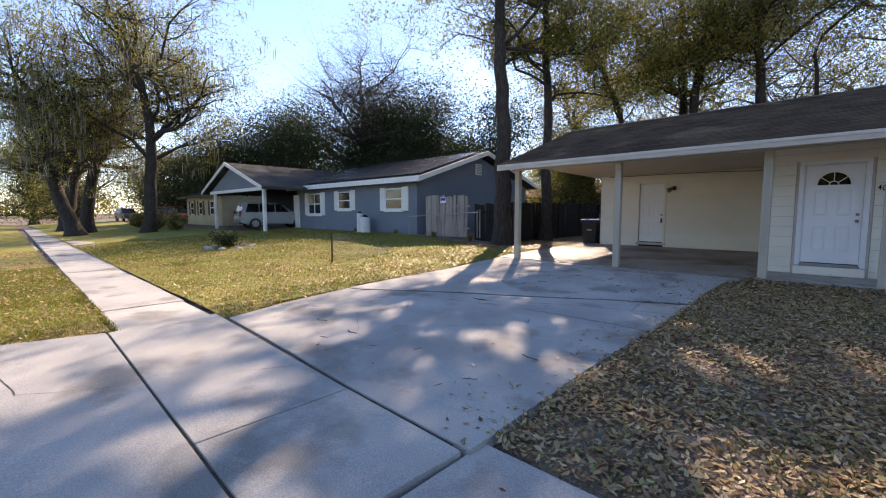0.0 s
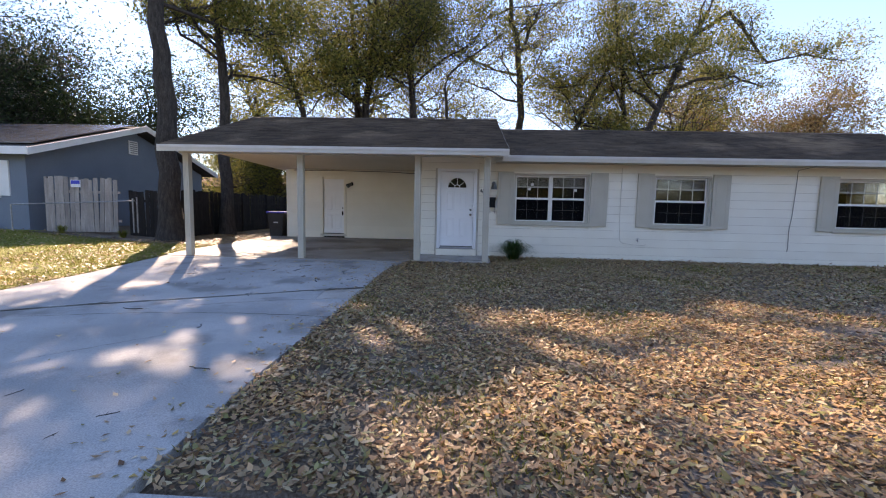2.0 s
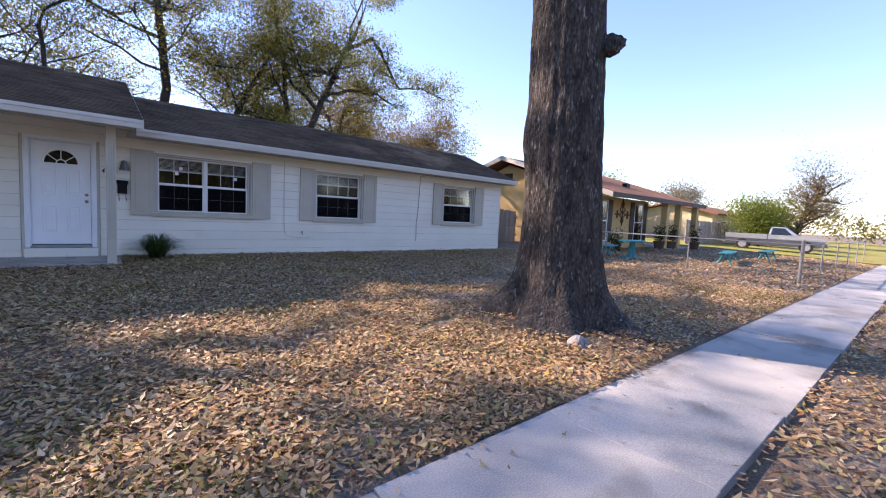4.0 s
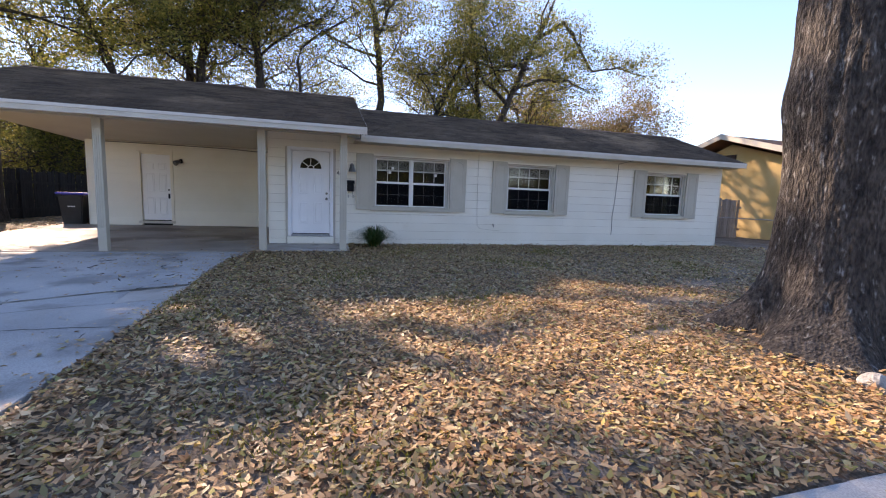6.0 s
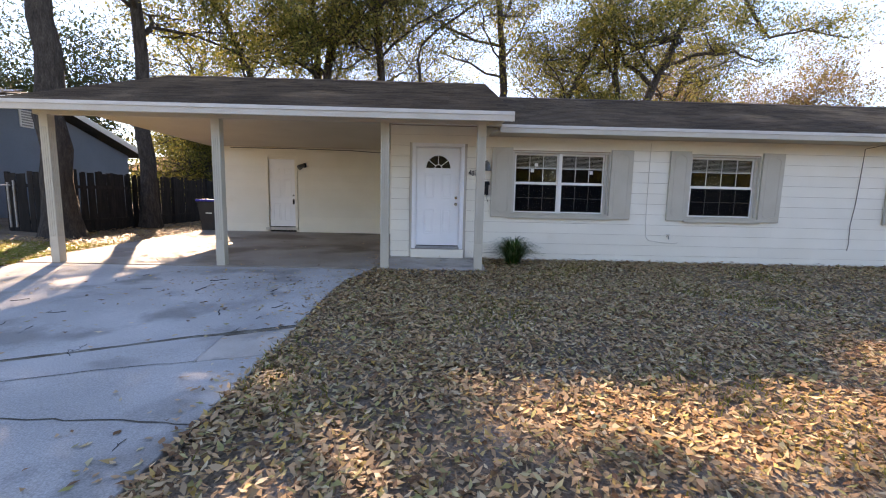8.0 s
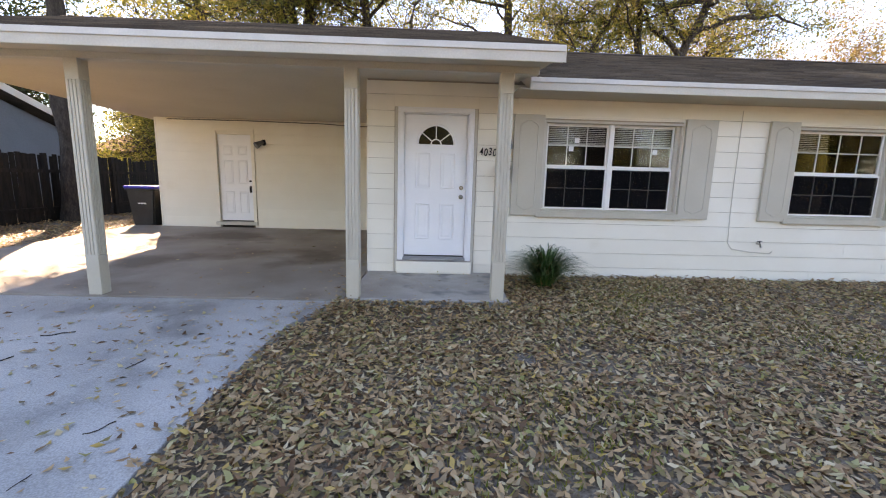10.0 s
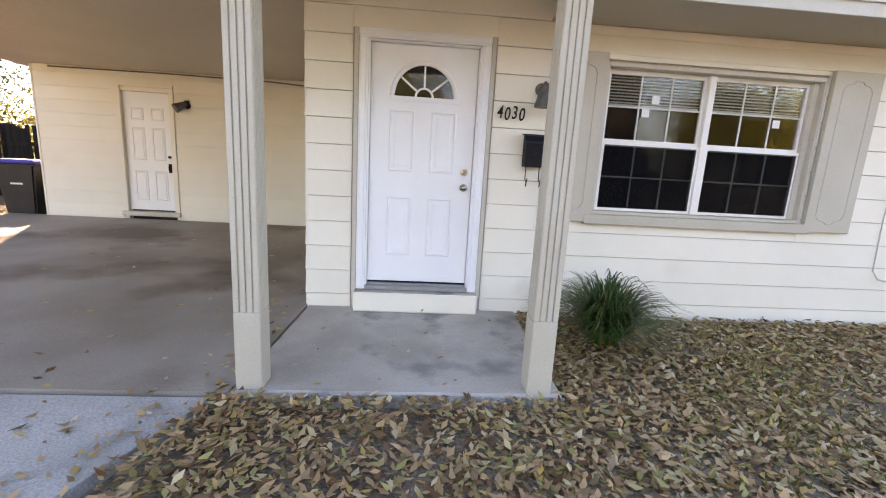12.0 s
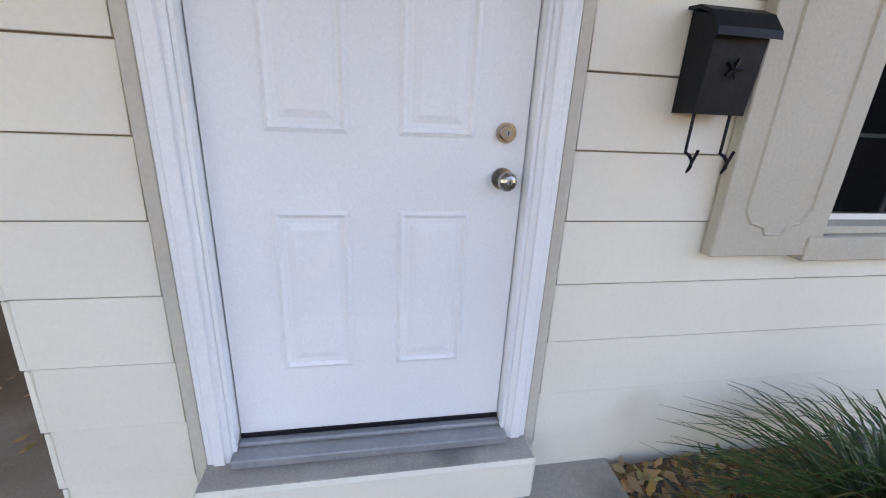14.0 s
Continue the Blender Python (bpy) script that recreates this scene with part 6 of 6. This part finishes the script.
def far_house(x0, x1, y0, y1, eave, ridge, wall_m, roof_m, label, wins, shutters=None):
    t = thing("far_house", (x0 + x1) / 2, (y0 + y1) / 2, 0)
    tagged(t, label, "house")
    inv = t.matrix_world.inverted()

    def add(nm, bm, m):
        bm.transform(inv)
        return part(nm, bm, m, t)
    ym = (y0 + y1) / 2
    add("wall", boxes((x0, x1, y0, y1, -0.1, eave)), wall_m)
    for xx in (x0, x1 - 0.12):
        add("gable_wall", profile([(y0, eave), (y1, eave), (ym, ridge - 0.2)], xx, xx + 0.12), wall_m)
    add("roof", profile([(y0 - 0.6, eave + 0.05), (ym, ridge), (y1 + 0.6, eave + 0.05), (y1 + 0.6, eave - 0.08), (ym, ridge - 0.15), (y0 - 0.6, eave - 0.08)], x0 - 0.6, x1 + 0.6), roof_m)
    add("fascia", boxes((x0 - 0.6, x1 + 0.6, y0 - 0.64, y0 - 0.6, eave - 0.1, eave + 0.08)), M_brown)
    for a, b, z0, z1 in wins:
        before = set(t.children_recursive)
        plain_window(t, a, b, z0, z1, y0, M_whitepaint, shutters, False, 1)
        for o in set(t.children_recursive) - before:
            o.data.transform(inv)
    return t


far_house(-46.5, -37.0, 0.8, 9.0, 2.5, 4.2, M_creamwall, M_shingle_grey, "cream bungalow with dark brown shutters", ((-45.3, -44.3, 0.9, 2.1), (-42.8, -41.8, 0.9, 2.1), (-39.8, -38.8, 0.9, 2.1)), M_brown)
far_house(-66.0, -52.0, 3.0, 12.0, 2.5, 4.4, M_creamwall, M_shingle_grey, "far pale bungalow among street trees", ((-62, -60.5, 0.9, 2.1), (-57, -55.5, 0.9, 2.1)))
far_house(48.0, 62.0, 3.0, 11.0, 2.7, 3.9, M_creamwall, M_shingle_tan, "far low pale house beyond the wooden fence", ((51, 52.5, 0.9, 2.1), (56, 57.5, 0.9, 2.1)))
far_house(-26.0, -12.0, 28.0, 36.0, 2.6, 4.2, M_creamwall, M_shingle_tan, "far house with russet roof behind the yard", ((-23, -21.5, 0.9, 2.1), (-17, -15.5, 0.9, 2.1)))
board_fence("board_fence", "tall grey board fence behind the truck", (36.0, 1.0), (52.0, 1.0), 1.9, M_picket, seed=8)


# ---- vehicles ----
def wheel(t, x, y, r, w):
    o = part("wheel", rods(((x, y - w / 2, r), (x, y + w / 2, r), r), sides=22), M_tyre, t)
    part("rim", rods(((x, y - w / 2 - 0.006, r), (x, y + w / 2 + 0.006, r), r * 0.62), sides=16), M_silver, o)


def suv(x, y, rz, paint, label):
    t = thing("parked_suv", x, y, 0, rz)
    tagged(t, label, "car", "parked vehicles")
    body = profile([(-2.3, 0.45), (-2.32, 0.95), (-2.2, 1.08), (1.0, 1.08), (2.1, 0.98), (2.3, 0.80), (2.3, 0.42), (1.8, 0.32), (-1.9, 0.32)], -0.9, 0.9, "y")
    bmesh.ops.bevel(body, geom=list(body.edges), offset=0.06, segments=2, affect="EDGES")
    part("body", body, paint, t)
    cab = bmesh.new()
    lo = [cab.verts.new(p) for p in ((-2.22, -0.86, 1.06), (1.1, -0.86, 1.06), (1.1, 0.86, 1.06), (-2.22, 0.86, 1.06))]
    hi = [cab.verts.new(p) for p in ((-1.95, -0.70, 1.74), (0.25, -0.70, 1.74), (0.25, 0.70, 1.74), (-1.95, 0.70, 1.74))]
    cab.faces.new(lo), cab.faces.new(hi[::-1])
    for i in range(4):
        cab.faces.new((lo[i], lo[(i + 1) % 4], hi[(i + 1) % 4], hi[i]))
    bmesh.ops.bevel(cab, geom=list(cab.edges), offset=0.05, segments=2, affect="EDGES")
    part("cabin", cab, paint, t)
    for sy in (-1, 1):
        for a, b, c, d in ((-1.95, -1.15, -1.78, -1.15), (-1.07, -0.15, -1.07, -0.15), (-0.07, 0.78, -0.07, 0.28)):
            bm = bmesh.new()
            q = [(a, 1.12, 0.862), (b, 1.12, 0.862), (d, 1.64, 0.735), (c, 1.64, 0.735)]
            f1, f2 = [bm.verts.new((p, sy * (w - 0.02), z)) for p, z, w in q], [bm.verts.new((p, sy * (w + 0.006), z)) for p, z, w in q]
            bm.faces.new(f1), bm.faces.new(f2)
            for i in range(4):
                bm.faces.new((f1[i], f1[(i + 1) % 4], f2[(i + 1) % 4], f2[i]))
            part("side_window", bm, M_carglass, t)
    part("rear_window", profile([(-2.19, 1.16), (-2.03, 1.62), (-2.0, 1.62), (-2.16, 1.16)], -0.7, 0.7, "y"), M_carglass, t)
    part("windscreen", profile([(1.06, 1.12), (0.36, 1.68), (0.33, 1.68), (1.03, 1.12)], -0.7, 0.7, "y"), M_carglass, t)
    part("bumper", boxes((-2.38, -2.25, -0.85, 0.85, 0.42, 0.62), bevel=0.03), M_greypaint, t)
    for sy in (-0.78, 0.78):
        part("tail_light", boxes((-2.34, -2.2, sy - 0.08, sy + 0.08, 0.85, 1.2), bevel=0.02), M_red, t, "red tail light")
    for wx in (-1.4, 1.4):
        for wy in (-0.82, 0.82):
            wheel(t, wx, wy, 0.36, 0.22)


suv(-27.6, 0.9, 82, M_silver, "silver estate car parked under the grey carport")
suv(-50.5, 0.8, 20, M_red, "dark red car parked by the cream bungalow")
suv(-71.0, 0.0, 5, M_greypaint, "dark car parked far along the street")


def pickup(x, y, rz):
    t = thing("pickup_truck", x, y, -0.03 - float(fall(y)), rz)
    tagged(t, "silver and grey pickup truck parked on the verge", "truck", "parked vehicles")
    low = profile([(-2.8, 0.42), (-2.8, 0.78), (2.75, 0.78), (2.8, 0.45), (2.3, 0.36), (-2.5, 0.36)], -0.93, 0.93, "y")
    bmesh.ops.bevel(low, geom=list(low.edges), offset=0.04, segments=2, affect="EDGES")
    part("lower_body", low, M_greypaint, t)
    bed = profile([(-2.8, 0.78), (-2.8, 1.12), (-2.72, 1.15), (-0.35, 1.15), (-0.35, 0.78)], -0.93, 0.93, "y")
    bmesh.ops.bevel(bed, geom=list(bed.edges), offset=0.03, segments=2, affect="EDGES")
    part("bed", bed, M_silver, t)
    part("bed_well", boxes((-2.65, -0.45, -0.8, 0.8, 1.152, 1.165)), M_black, t)
    hood = profile([(-0.34, 0.78), (-0.34, 1.12), (1.2, 1.12), (2.6, 1.02), (2.78, 0.9), (2.78, 0.78)], -0.92, 0.92, "y")
    bmesh.ops.bevel(hood, geom=list(hood.edges), offset=0.05, segments=2, affect="EDGES")
    part("hood", hood, M_silver, t)
    cab = bmesh.new()
    lo = [cab.verts.new(p) for p in ((-0.33, -0.88, 1.1), (1.35, -0.88, 1.1), (1.35, 0.88, 1.1), (-0.33, 0.88, 1.1))]
    hi = [cab.verts.new(p) for p in ((-0.18, -0.70, 1.68), (0.62, -0.70, 1.68), (0.62, 0.70, 1.68), (-0.18, 0.70, 1.68))]
    cab.faces.new(lo), cab.faces.new(hi[::-1])
    for i in range(4):
        cab.faces.new((lo[i], lo[(i + 1) % 4], hi[(i + 1) % 4], hi[i]))
    bmesh.ops.bevel(cab, geom=list(cab.edges), offset=0.05, segments=2, affect="EDGES")
    part("cabin", cab, M_silver, t)
    for sy in (-1, 1):
        bm = bmesh.new()
        q = [(-0.18, 1.15, 0.875), (1.0, 1.15, 0.875), (0.55, 1.60, 0.735), (-0.10, 1.60, 0.735)]
        f1, f2 = [bm.verts.new((p, sy * (w - 0.03), z)) for p, z, w in q], [bm.verts.new((p, sy * (w + 0.004), z)) for p, z, w in q]
        bm.faces.new(f1), bm.faces.new(f2)
        for i in range(4):
            bm.faces.new((f1[i], f1[(i + 1) % 4], f2[(i + 1) % 4], f2[i]))
        part("side_window", bm, M_carglass, t)
    part("windscreen", profile([(1.33, 1.14), (0.70, 1.64), (0.67, 1.64), (1.28, 1.14)], -0.68, 0.68, "y"), M_carglass, t)
    for wx in (-1.75, 1.75):
        for wy in (-0.85, 0.85):
            wheel(t, wx, wy, 0.38, 0.24)
    part("bumper", boxes((-2.92, -2.78, -0.9, 0.9, 0.45, 0.62), (2.78, 2.90, -0.9, 0.9, 0.42, 0.62), bevel=0.03), M_silver, t)


pickup(38.2, -4.0, -80)


# ---- the ochre house's garden ----
def pedestal_table(x, y):
    t = thing("teal_table", x, y, -0.05 - float(fall(y)))
    tagged(t, "small teal painted garden table with pot plant", "table")
    part("tabletop", rods(((0, 0, 0.68), (0, 0, 0.74), 0.5), sides=16), M_teal, t)
    part("pedestal", rods(((0, 0, 0.08), (0, 0, 0.68), 0.14, 0.10), sides=10), M_teal, t)
    part("foot", boxes((-0.4, 0.4, -0.08, 0.08, 0, 0.08), (-0.08, 0.08, -0.4, 0.4, 0, 0.08), bevel=0.01), M_teal, t)


def bench(x, y, rz, L):
    t = thing("teal_bench", x, y, -0.05 - float(fall(y)), rz)
    tagged(t, "low teal painted wooden garden bench", "bench", "teal garden benches")
    for k in (-0.14, 0.0, 0.14):
        part("plank", boxes((-L / 2, L / 2, k - 0.062, k + 0.062, 0.40, 0.45), bevel=0.006), M_teal, t)
    for sx in (-L / 2 + 0.25, L / 2 - 0.25):
        for sy in (-1, 1):
            part("leg", rods(((sx, sy * 0.22, 0), (sx, sy * 0.06, 0.40), 0.035), sides=6), M_teal, t)


pedestal_table(17.0, -3.9)
garden_bush(20.0, -1.7, 0.45, 0.9, 700, 120, "pot_plant", "dark potted plant by the ochre wall", M_darkleaf, 0.06)
bench(17.1, -2.9, 15, 1.5)
bench(21.5, -5.9, 10, 3.0)
bench(26.4, -6.2, 6, 3.0)
for k, (qx, qy) in enumerate(((25.0, -1.6), (26.2, -1.75), (28.4, -2.2))):
    t = thing("clay_pot", qx, qy, -0.05)
    tagged(t, "dark clay plant pot on the porch edge", "pot", "porch pots")
    part("pot", rods(((0, 0, 0), (0, 0, 0.4), 0.2, 0.28), sides=14), M_terracotta, t)
    part("rim", rods(((0, 0, 0.4), (0, 0, 0.46), 0.31), sides=14), M_terracotta, t)
    garden_bush(qx, qy, 0.4, 0.9, 500, 130 + k, "pot_plant", "leafy plant standing in a clay pot", M_darkleaf, 0.06).location.z = 0.36


def chain_line():
    t = thing("chain_link_fence", 16.6, -9.05, -0.08 - float(fall(-9.05)))
    tagged(t, "low galvanised chain link fence of the next garden", "fence")
    part("corner_post", rods(((0, 0, 0), (0, 0, 1.28), 0.045), sides=10), M_galv, t)
    part("top_rail", rods(((0, 0, 1.14), (0, 12.5, 1.14), 0.02), ((0, 0, 1.14), (22, 0.2, 1.14), 0.02), sides=6), M_galv, t)
    for k in range(1, 5):
        part("post", rods(((0, k * 3.0, 0), (0, k * 3.0, 1.14), 0.026), sides=8), M_galv, t)
    for k in range(1, 6):
        part("post", rods(((k * 3.6, 0.03 * k, 0), (k * 3.6, 0.03 * k, 1.14), 0.026), sides=8), M_galv, t)


chain_line()


# ---- leaves and grass on the ground ----
def in_slab(x, y):
    """Mask of places on concrete or under the house."""
    m = (y > -0.03) & (x > -0.55) & (x < 13.6)
    m |= (x > -0.62) & (x < 1.36) & (y > -1.52)
    right = np.interp(-y, [0, 1.5, 2.6, 4.6, 7.3, 9.9, 11.1, 14.0], [-0.55, -0.66, -1.0, -1.02, -1.06, -1.08, -1.16, -1.5])
    left = np.interp(-y, [0, 1.4, 4.1, 7.5, 9.7, 11.05, 14.0], [-7.2, -6.9, -6.55, -6.36, -5.83, -6.32, -7.4])
    m |= (x < right) & (x > left) & (y < 4.3)
    m |= (y < -9.70) & (y > -10.90)
    return m


BARE = ((2.85, -7.13, 0.55, 0.10), (4.25, -7.5, 0.6, 0.14), (1.77, -7.69, 0.16, 0.10), (0.33, -7.99, 0.18, 0.10), (-0.6, -8.1, 0.2, 0.1), (5.6, -6.3, 0.8, 0.25), (7.6, -5.2, 1.1, 0.25))


def bare(x, y):
    """Chance that a place is swept bare of leaves: worn soil patches, and a broad unevenness."""
    f = np.sin(x * 2.3 + 1.4 * np.sin(y * 1.9)) * np.sin(y * 2.7 + 1.1 * np.sin(x * 1.6))
    p = np.clip(0.18 + 0.35 * f, 0.0, 0.5)
    for cx, cy, a, b in BARE:
        wob = 1 + 0.35 * np.sin(x * 9 + y * 5) * np.sin(y * 11 - x * 3)
        p = np.maximum(p, 0.93 * np.exp(-(((x - cx) / a) ** 2 + ((y - cy - 0.25 * (x - cx)) / b) ** 2) ** 2 * wob))
    return p


def fallen(name, label, x0, x1, y0, y1, n, seed, size=0.036, lift=0.012, on=None, pile=0.02):
    nrng = np.random.default_rng(seed)
    x, y = nrng.uniform(x0, x1, n), nrng.uniform(y0, y1, n)
    keep = (~in_slab(x, y) & (nrng.uniform(0, 1, n) > bare(x, y))) if on is None else on(x, y, nrng)
    x, y = x[keep], y[keep]
    k = len(x)
    t = np.clip(-y / 9.0, 0, 1)
    d2 = (x - 6.1) ** 2 + (y + 8.05) ** 2
    z = (-0.03 - 0.04 * t + 0.10 * np.exp(-d2 / 2.25) if on is None else np.interp(-y, [-4.3, 0, 1.5, 9.9], [0.10, 0.02, -0.014, -0.03])) - fall(y) + rise(x, y)
    z = z + lift + np.abs(nrng.normal(0, pile, k))
    a = nrng.uniform(0, 6.283, k)
    tilt = nrng.normal(0, 0.28 if on is None else 0.10, (k, 2))
    s = size * nrng.uniform(0.55, 1.35, k)
    w = s * nrng.uniform(0.34, 0.52, k)
    fold = nrng.normal(0, 0.35, k)
    curl = nrng.normal(0.1, 0.2, k)
    ca, sa = np.cos(a), np.sin(a)
    ux, uy, uz = ca, sa, tilt[:, 0]
    vx, vy, vz = -sa, ca, tilt[:, 1]

    def at(p, q, h):
        return np.stack([x + ux * p + vx * q, y + uy * p + vy * q, z + uz * p + vz * q + h], 1)
    # tip, side, tip, side, folded along the rib
    verts = np.stack([at(-s, 0 * s, curl * s), at(-0.1 * s, w, fold * w), at(s, 0 * s, curl * s), at(0.15 * s, -w, fold * w)], 1).reshape(-1, 3)
    o = quick(name, verts, np.arange(4 * k).reshape(-1, 4), M_fallen)
    tagged(o, label, "leaves", kind="stuff")
    return o


LIT = "dense litter of curled brown oak leaves on the ground"
fallen("leaf_litter", LIT, -1.3, 5.0, -9.75, -0.02, 105000, 201, 0.0315)
fallen("leaf_litter", LIT, 5.0, 14.0, -9.75, -0.02, 76000, 202, 0.035)
fallen("leaf_litter", LIT, 14.0, 32.0, -9.7, -0.5, 22000, 203, 0.055)
fallen("leaf_litter", LIT, -1.4, 18.0, -13.5, -10.85, 26000, 204)
fallen("leaf_litter", LIT, -9.9, -5.4, -9.7, 6.5, 9000, 205, 0.036, 0.02)
fallen("leaf_litter", LIT, -26.0, -6.0, -9.7, 1.9, 12000, 206, 0.042, 0.035)
fallen("leaf_litter", LIT, -24.0, -6.0, -14.0, -10.9, 9000, 207, 0.036, 0.035)
fallen("leaf_litter", LIT, -9.8, -6.3, 1.0, 12.0, 7000, 208, 0.036, 0.015)


def drive_scatter(x, y, nrng):
    right = np.interp(-y, [0, 1.5, 2.6, 4.6, 7.3, 9.9], [-0.55, -0.66, -1.0, -1.02, -1.06, -1.08])
    d = right - x
    edge = np.exp(-np.clip(d, 0, 9) / 0.22) * 0.9
    drift = 0.42 * np.exp(-((y + 2.9) / 1.1) ** 2) * np.exp(-((d - 0.9) / 1.6) ** 2) * (0.4 + 0.6 * np.sin(x * 5 + y * 2.3) ** 2)
    p = edge * 0.6 + drift + np.where(y > -5.5, 0.022, 0.009)
    return (d > 0) & (nrng.uniform(0, 1, len(x)) < p) & (x > np.interp(-y, [0, 1.4, 4.1, 7.5, 9.7], [-7.2, -6.9, -6.55, -6.36, -5.83]))


o = fallen("drive_leaves", "scattered dry leaves drifted on the driveway", -7.0, -0.6, -9.9, 3.9, 26000, 210, 0.030, 0.006, drive_scatter, 0.003)
o = fallen("porch_leaves", "few dry leaves on the porch slab", -0.5, 1.3, -1.45, -0.16, 46, 211, 0.022, 0.02, lambda x, y, r: x > -9, 0.002)
o = fallen("pavement_leaves", "few dry leaves on the pavement", -1.0, 12.0, -10.9, -9.7, 420, 212, 0.026, -0.018, lambda x, y, r: (y > -10.85) & (y < -9.75) & (r.uniform(0, 1, len(x)) < np.where(y > -9.95, 1.0, 0.22)), 0.003)


def blades(name, label, x0, x1, y0, y1, n, seed, h, w, ok, material, lift):
    nrng = np.random.default_rng(seed)
    x, y = nrng.uniform(x0, x1, n), nrng.uniform(y0, y1, n)
    k = ok(x, y, nrng)
    x, y = x[k], y[k]
    m = len(x)
    z = -0.03 - 0.04 * np.clip(-y / 9.0, 0, 1) - fall(y) + rise(x, y) + lift
    a = nrng.uniform(0, 6.283, m)
    hh = h * nrng.uniform(0.5, 1.4, m)
    lx, ly = nrng.normal(0, 0.5, m) * hh, nrng.normal(0, 0.5, m) * hh
    p = np.stack([x, y, z], 1)
    o = np.stack([np.cos(a), np.sin(a), 0 * a], 1) * w
    v = np.stack([p - o, p + o, p + np.stack([lx, ly, hh], 1)], 1).reshape(-1, 3)
    q = quick(name, v, np.arange(3 * m).reshape(-1, 3), material)
    tagged(q, label, "grass", kind="stuff")
    return q


free = lambda x, y, r: ~in_slab(x, y)
blades("lawn_grass", "short yellow-green lawn grass in the sun", -16.0, -5.4, -9.7, 1.2, 90000, 301, 0.05, 0.006, free, M_blade, 0.02)
blades("lawn_grass", "short yellow-green lawn grass in the sun", -26.0, -16.0, -9.7, 1.8, 40000, 302, 0.06, 0.012, free, M_blade, 0.02)
blades("lawn_grass", "short yellow-green grass strip by the street", -16.0, -6.0, -13.0, -10.9, 34000, 303, 0.05, 0.006, free, M_blade, 0.02)


def patchy(x, y, r):
    f = np.sin(x * 1.7 + 0.6 * np.sin(y * 2.1)) * np.sin(y * 1.3 + 0.8 * np.sin(x * 1.1))
    return ~in_slab(x, y) & (r.uniform(0, 1, len(x)) < np.clip(f - 0.25, 0.02, 1))


blades("weed_grass", "thin green weeds showing through the leaves", -1.3, 13.0, -9.7, -0.2, 95000, 304, 0.055, 0.006, patchy, M_blade, 0.012)


# ---- broken twigs on the drive ----
def drive_twigs():
    rng = random.Random(44)
    shapes = []
    for k in range(4):
        V, F, p, d = [], [], Vector((0, 0, 0.004)), 0.0
        pts = [p.copy()]
        for j in range(5):
            d += rng.uniform(-0.5, 0.5)
            p = p + Vector((math.cos(d) * 0.035, math.sin(d) * 0.035, rng.uniform(-0.001, 0.004)))
            pts.append(p.copy())
        bm = bmesh.new()
        for a, b in zip(pts, pts[1:]):
            rod(bm, a, b, 0.004, 0.003, sides=5)
        if k % 2:
            rod(bm, pts[2], pts[2] + Vector((0.03, 0.04, 0.004)), 0.0028, 0.002, sides=5)
        shapes.append(bm)
    first = []
    for bm in shapes:
        o = part("twig", bm, M_bark)
        tagged(o, "short dark broken twig lying on the driveway", "twig", group="twigs on the driveway")
        first.append(o)
    for k in range(34):
        x, y = rng.uniform(-4.6, -1.3), rng.uniform(-9.4, -2.0)
        z = (-0.021 if y > -4.4 else -0.029) - float(fall(y))
        m = Matrix.Translation((x, y, z)) @ Matrix.Rotation(rng.uniform(0, 6.28), 4, "Z") @ Matrix.Scale(rng.uniform(0.6, 1.3), 4)
        if k < 4:
            first[k].matrix_world = m
        else:
            copy_thing(first[k % 4], m)


drive_twigs()


# ---- the things of the grey house's garden stand on its rising ground ----
for o in list(scene.objects):
    if o.parent is None and o.name.split(".")[0] in ("grey_house", "water_tank", "pipe_rail", "chain_fence", "picket_gate", "edging_stone", "parked_suv", "far_house"):
        o.location.z += float(rise(o.location.x, o.location.y))
plate.location.z += float(rise(-12.8, 2.2))
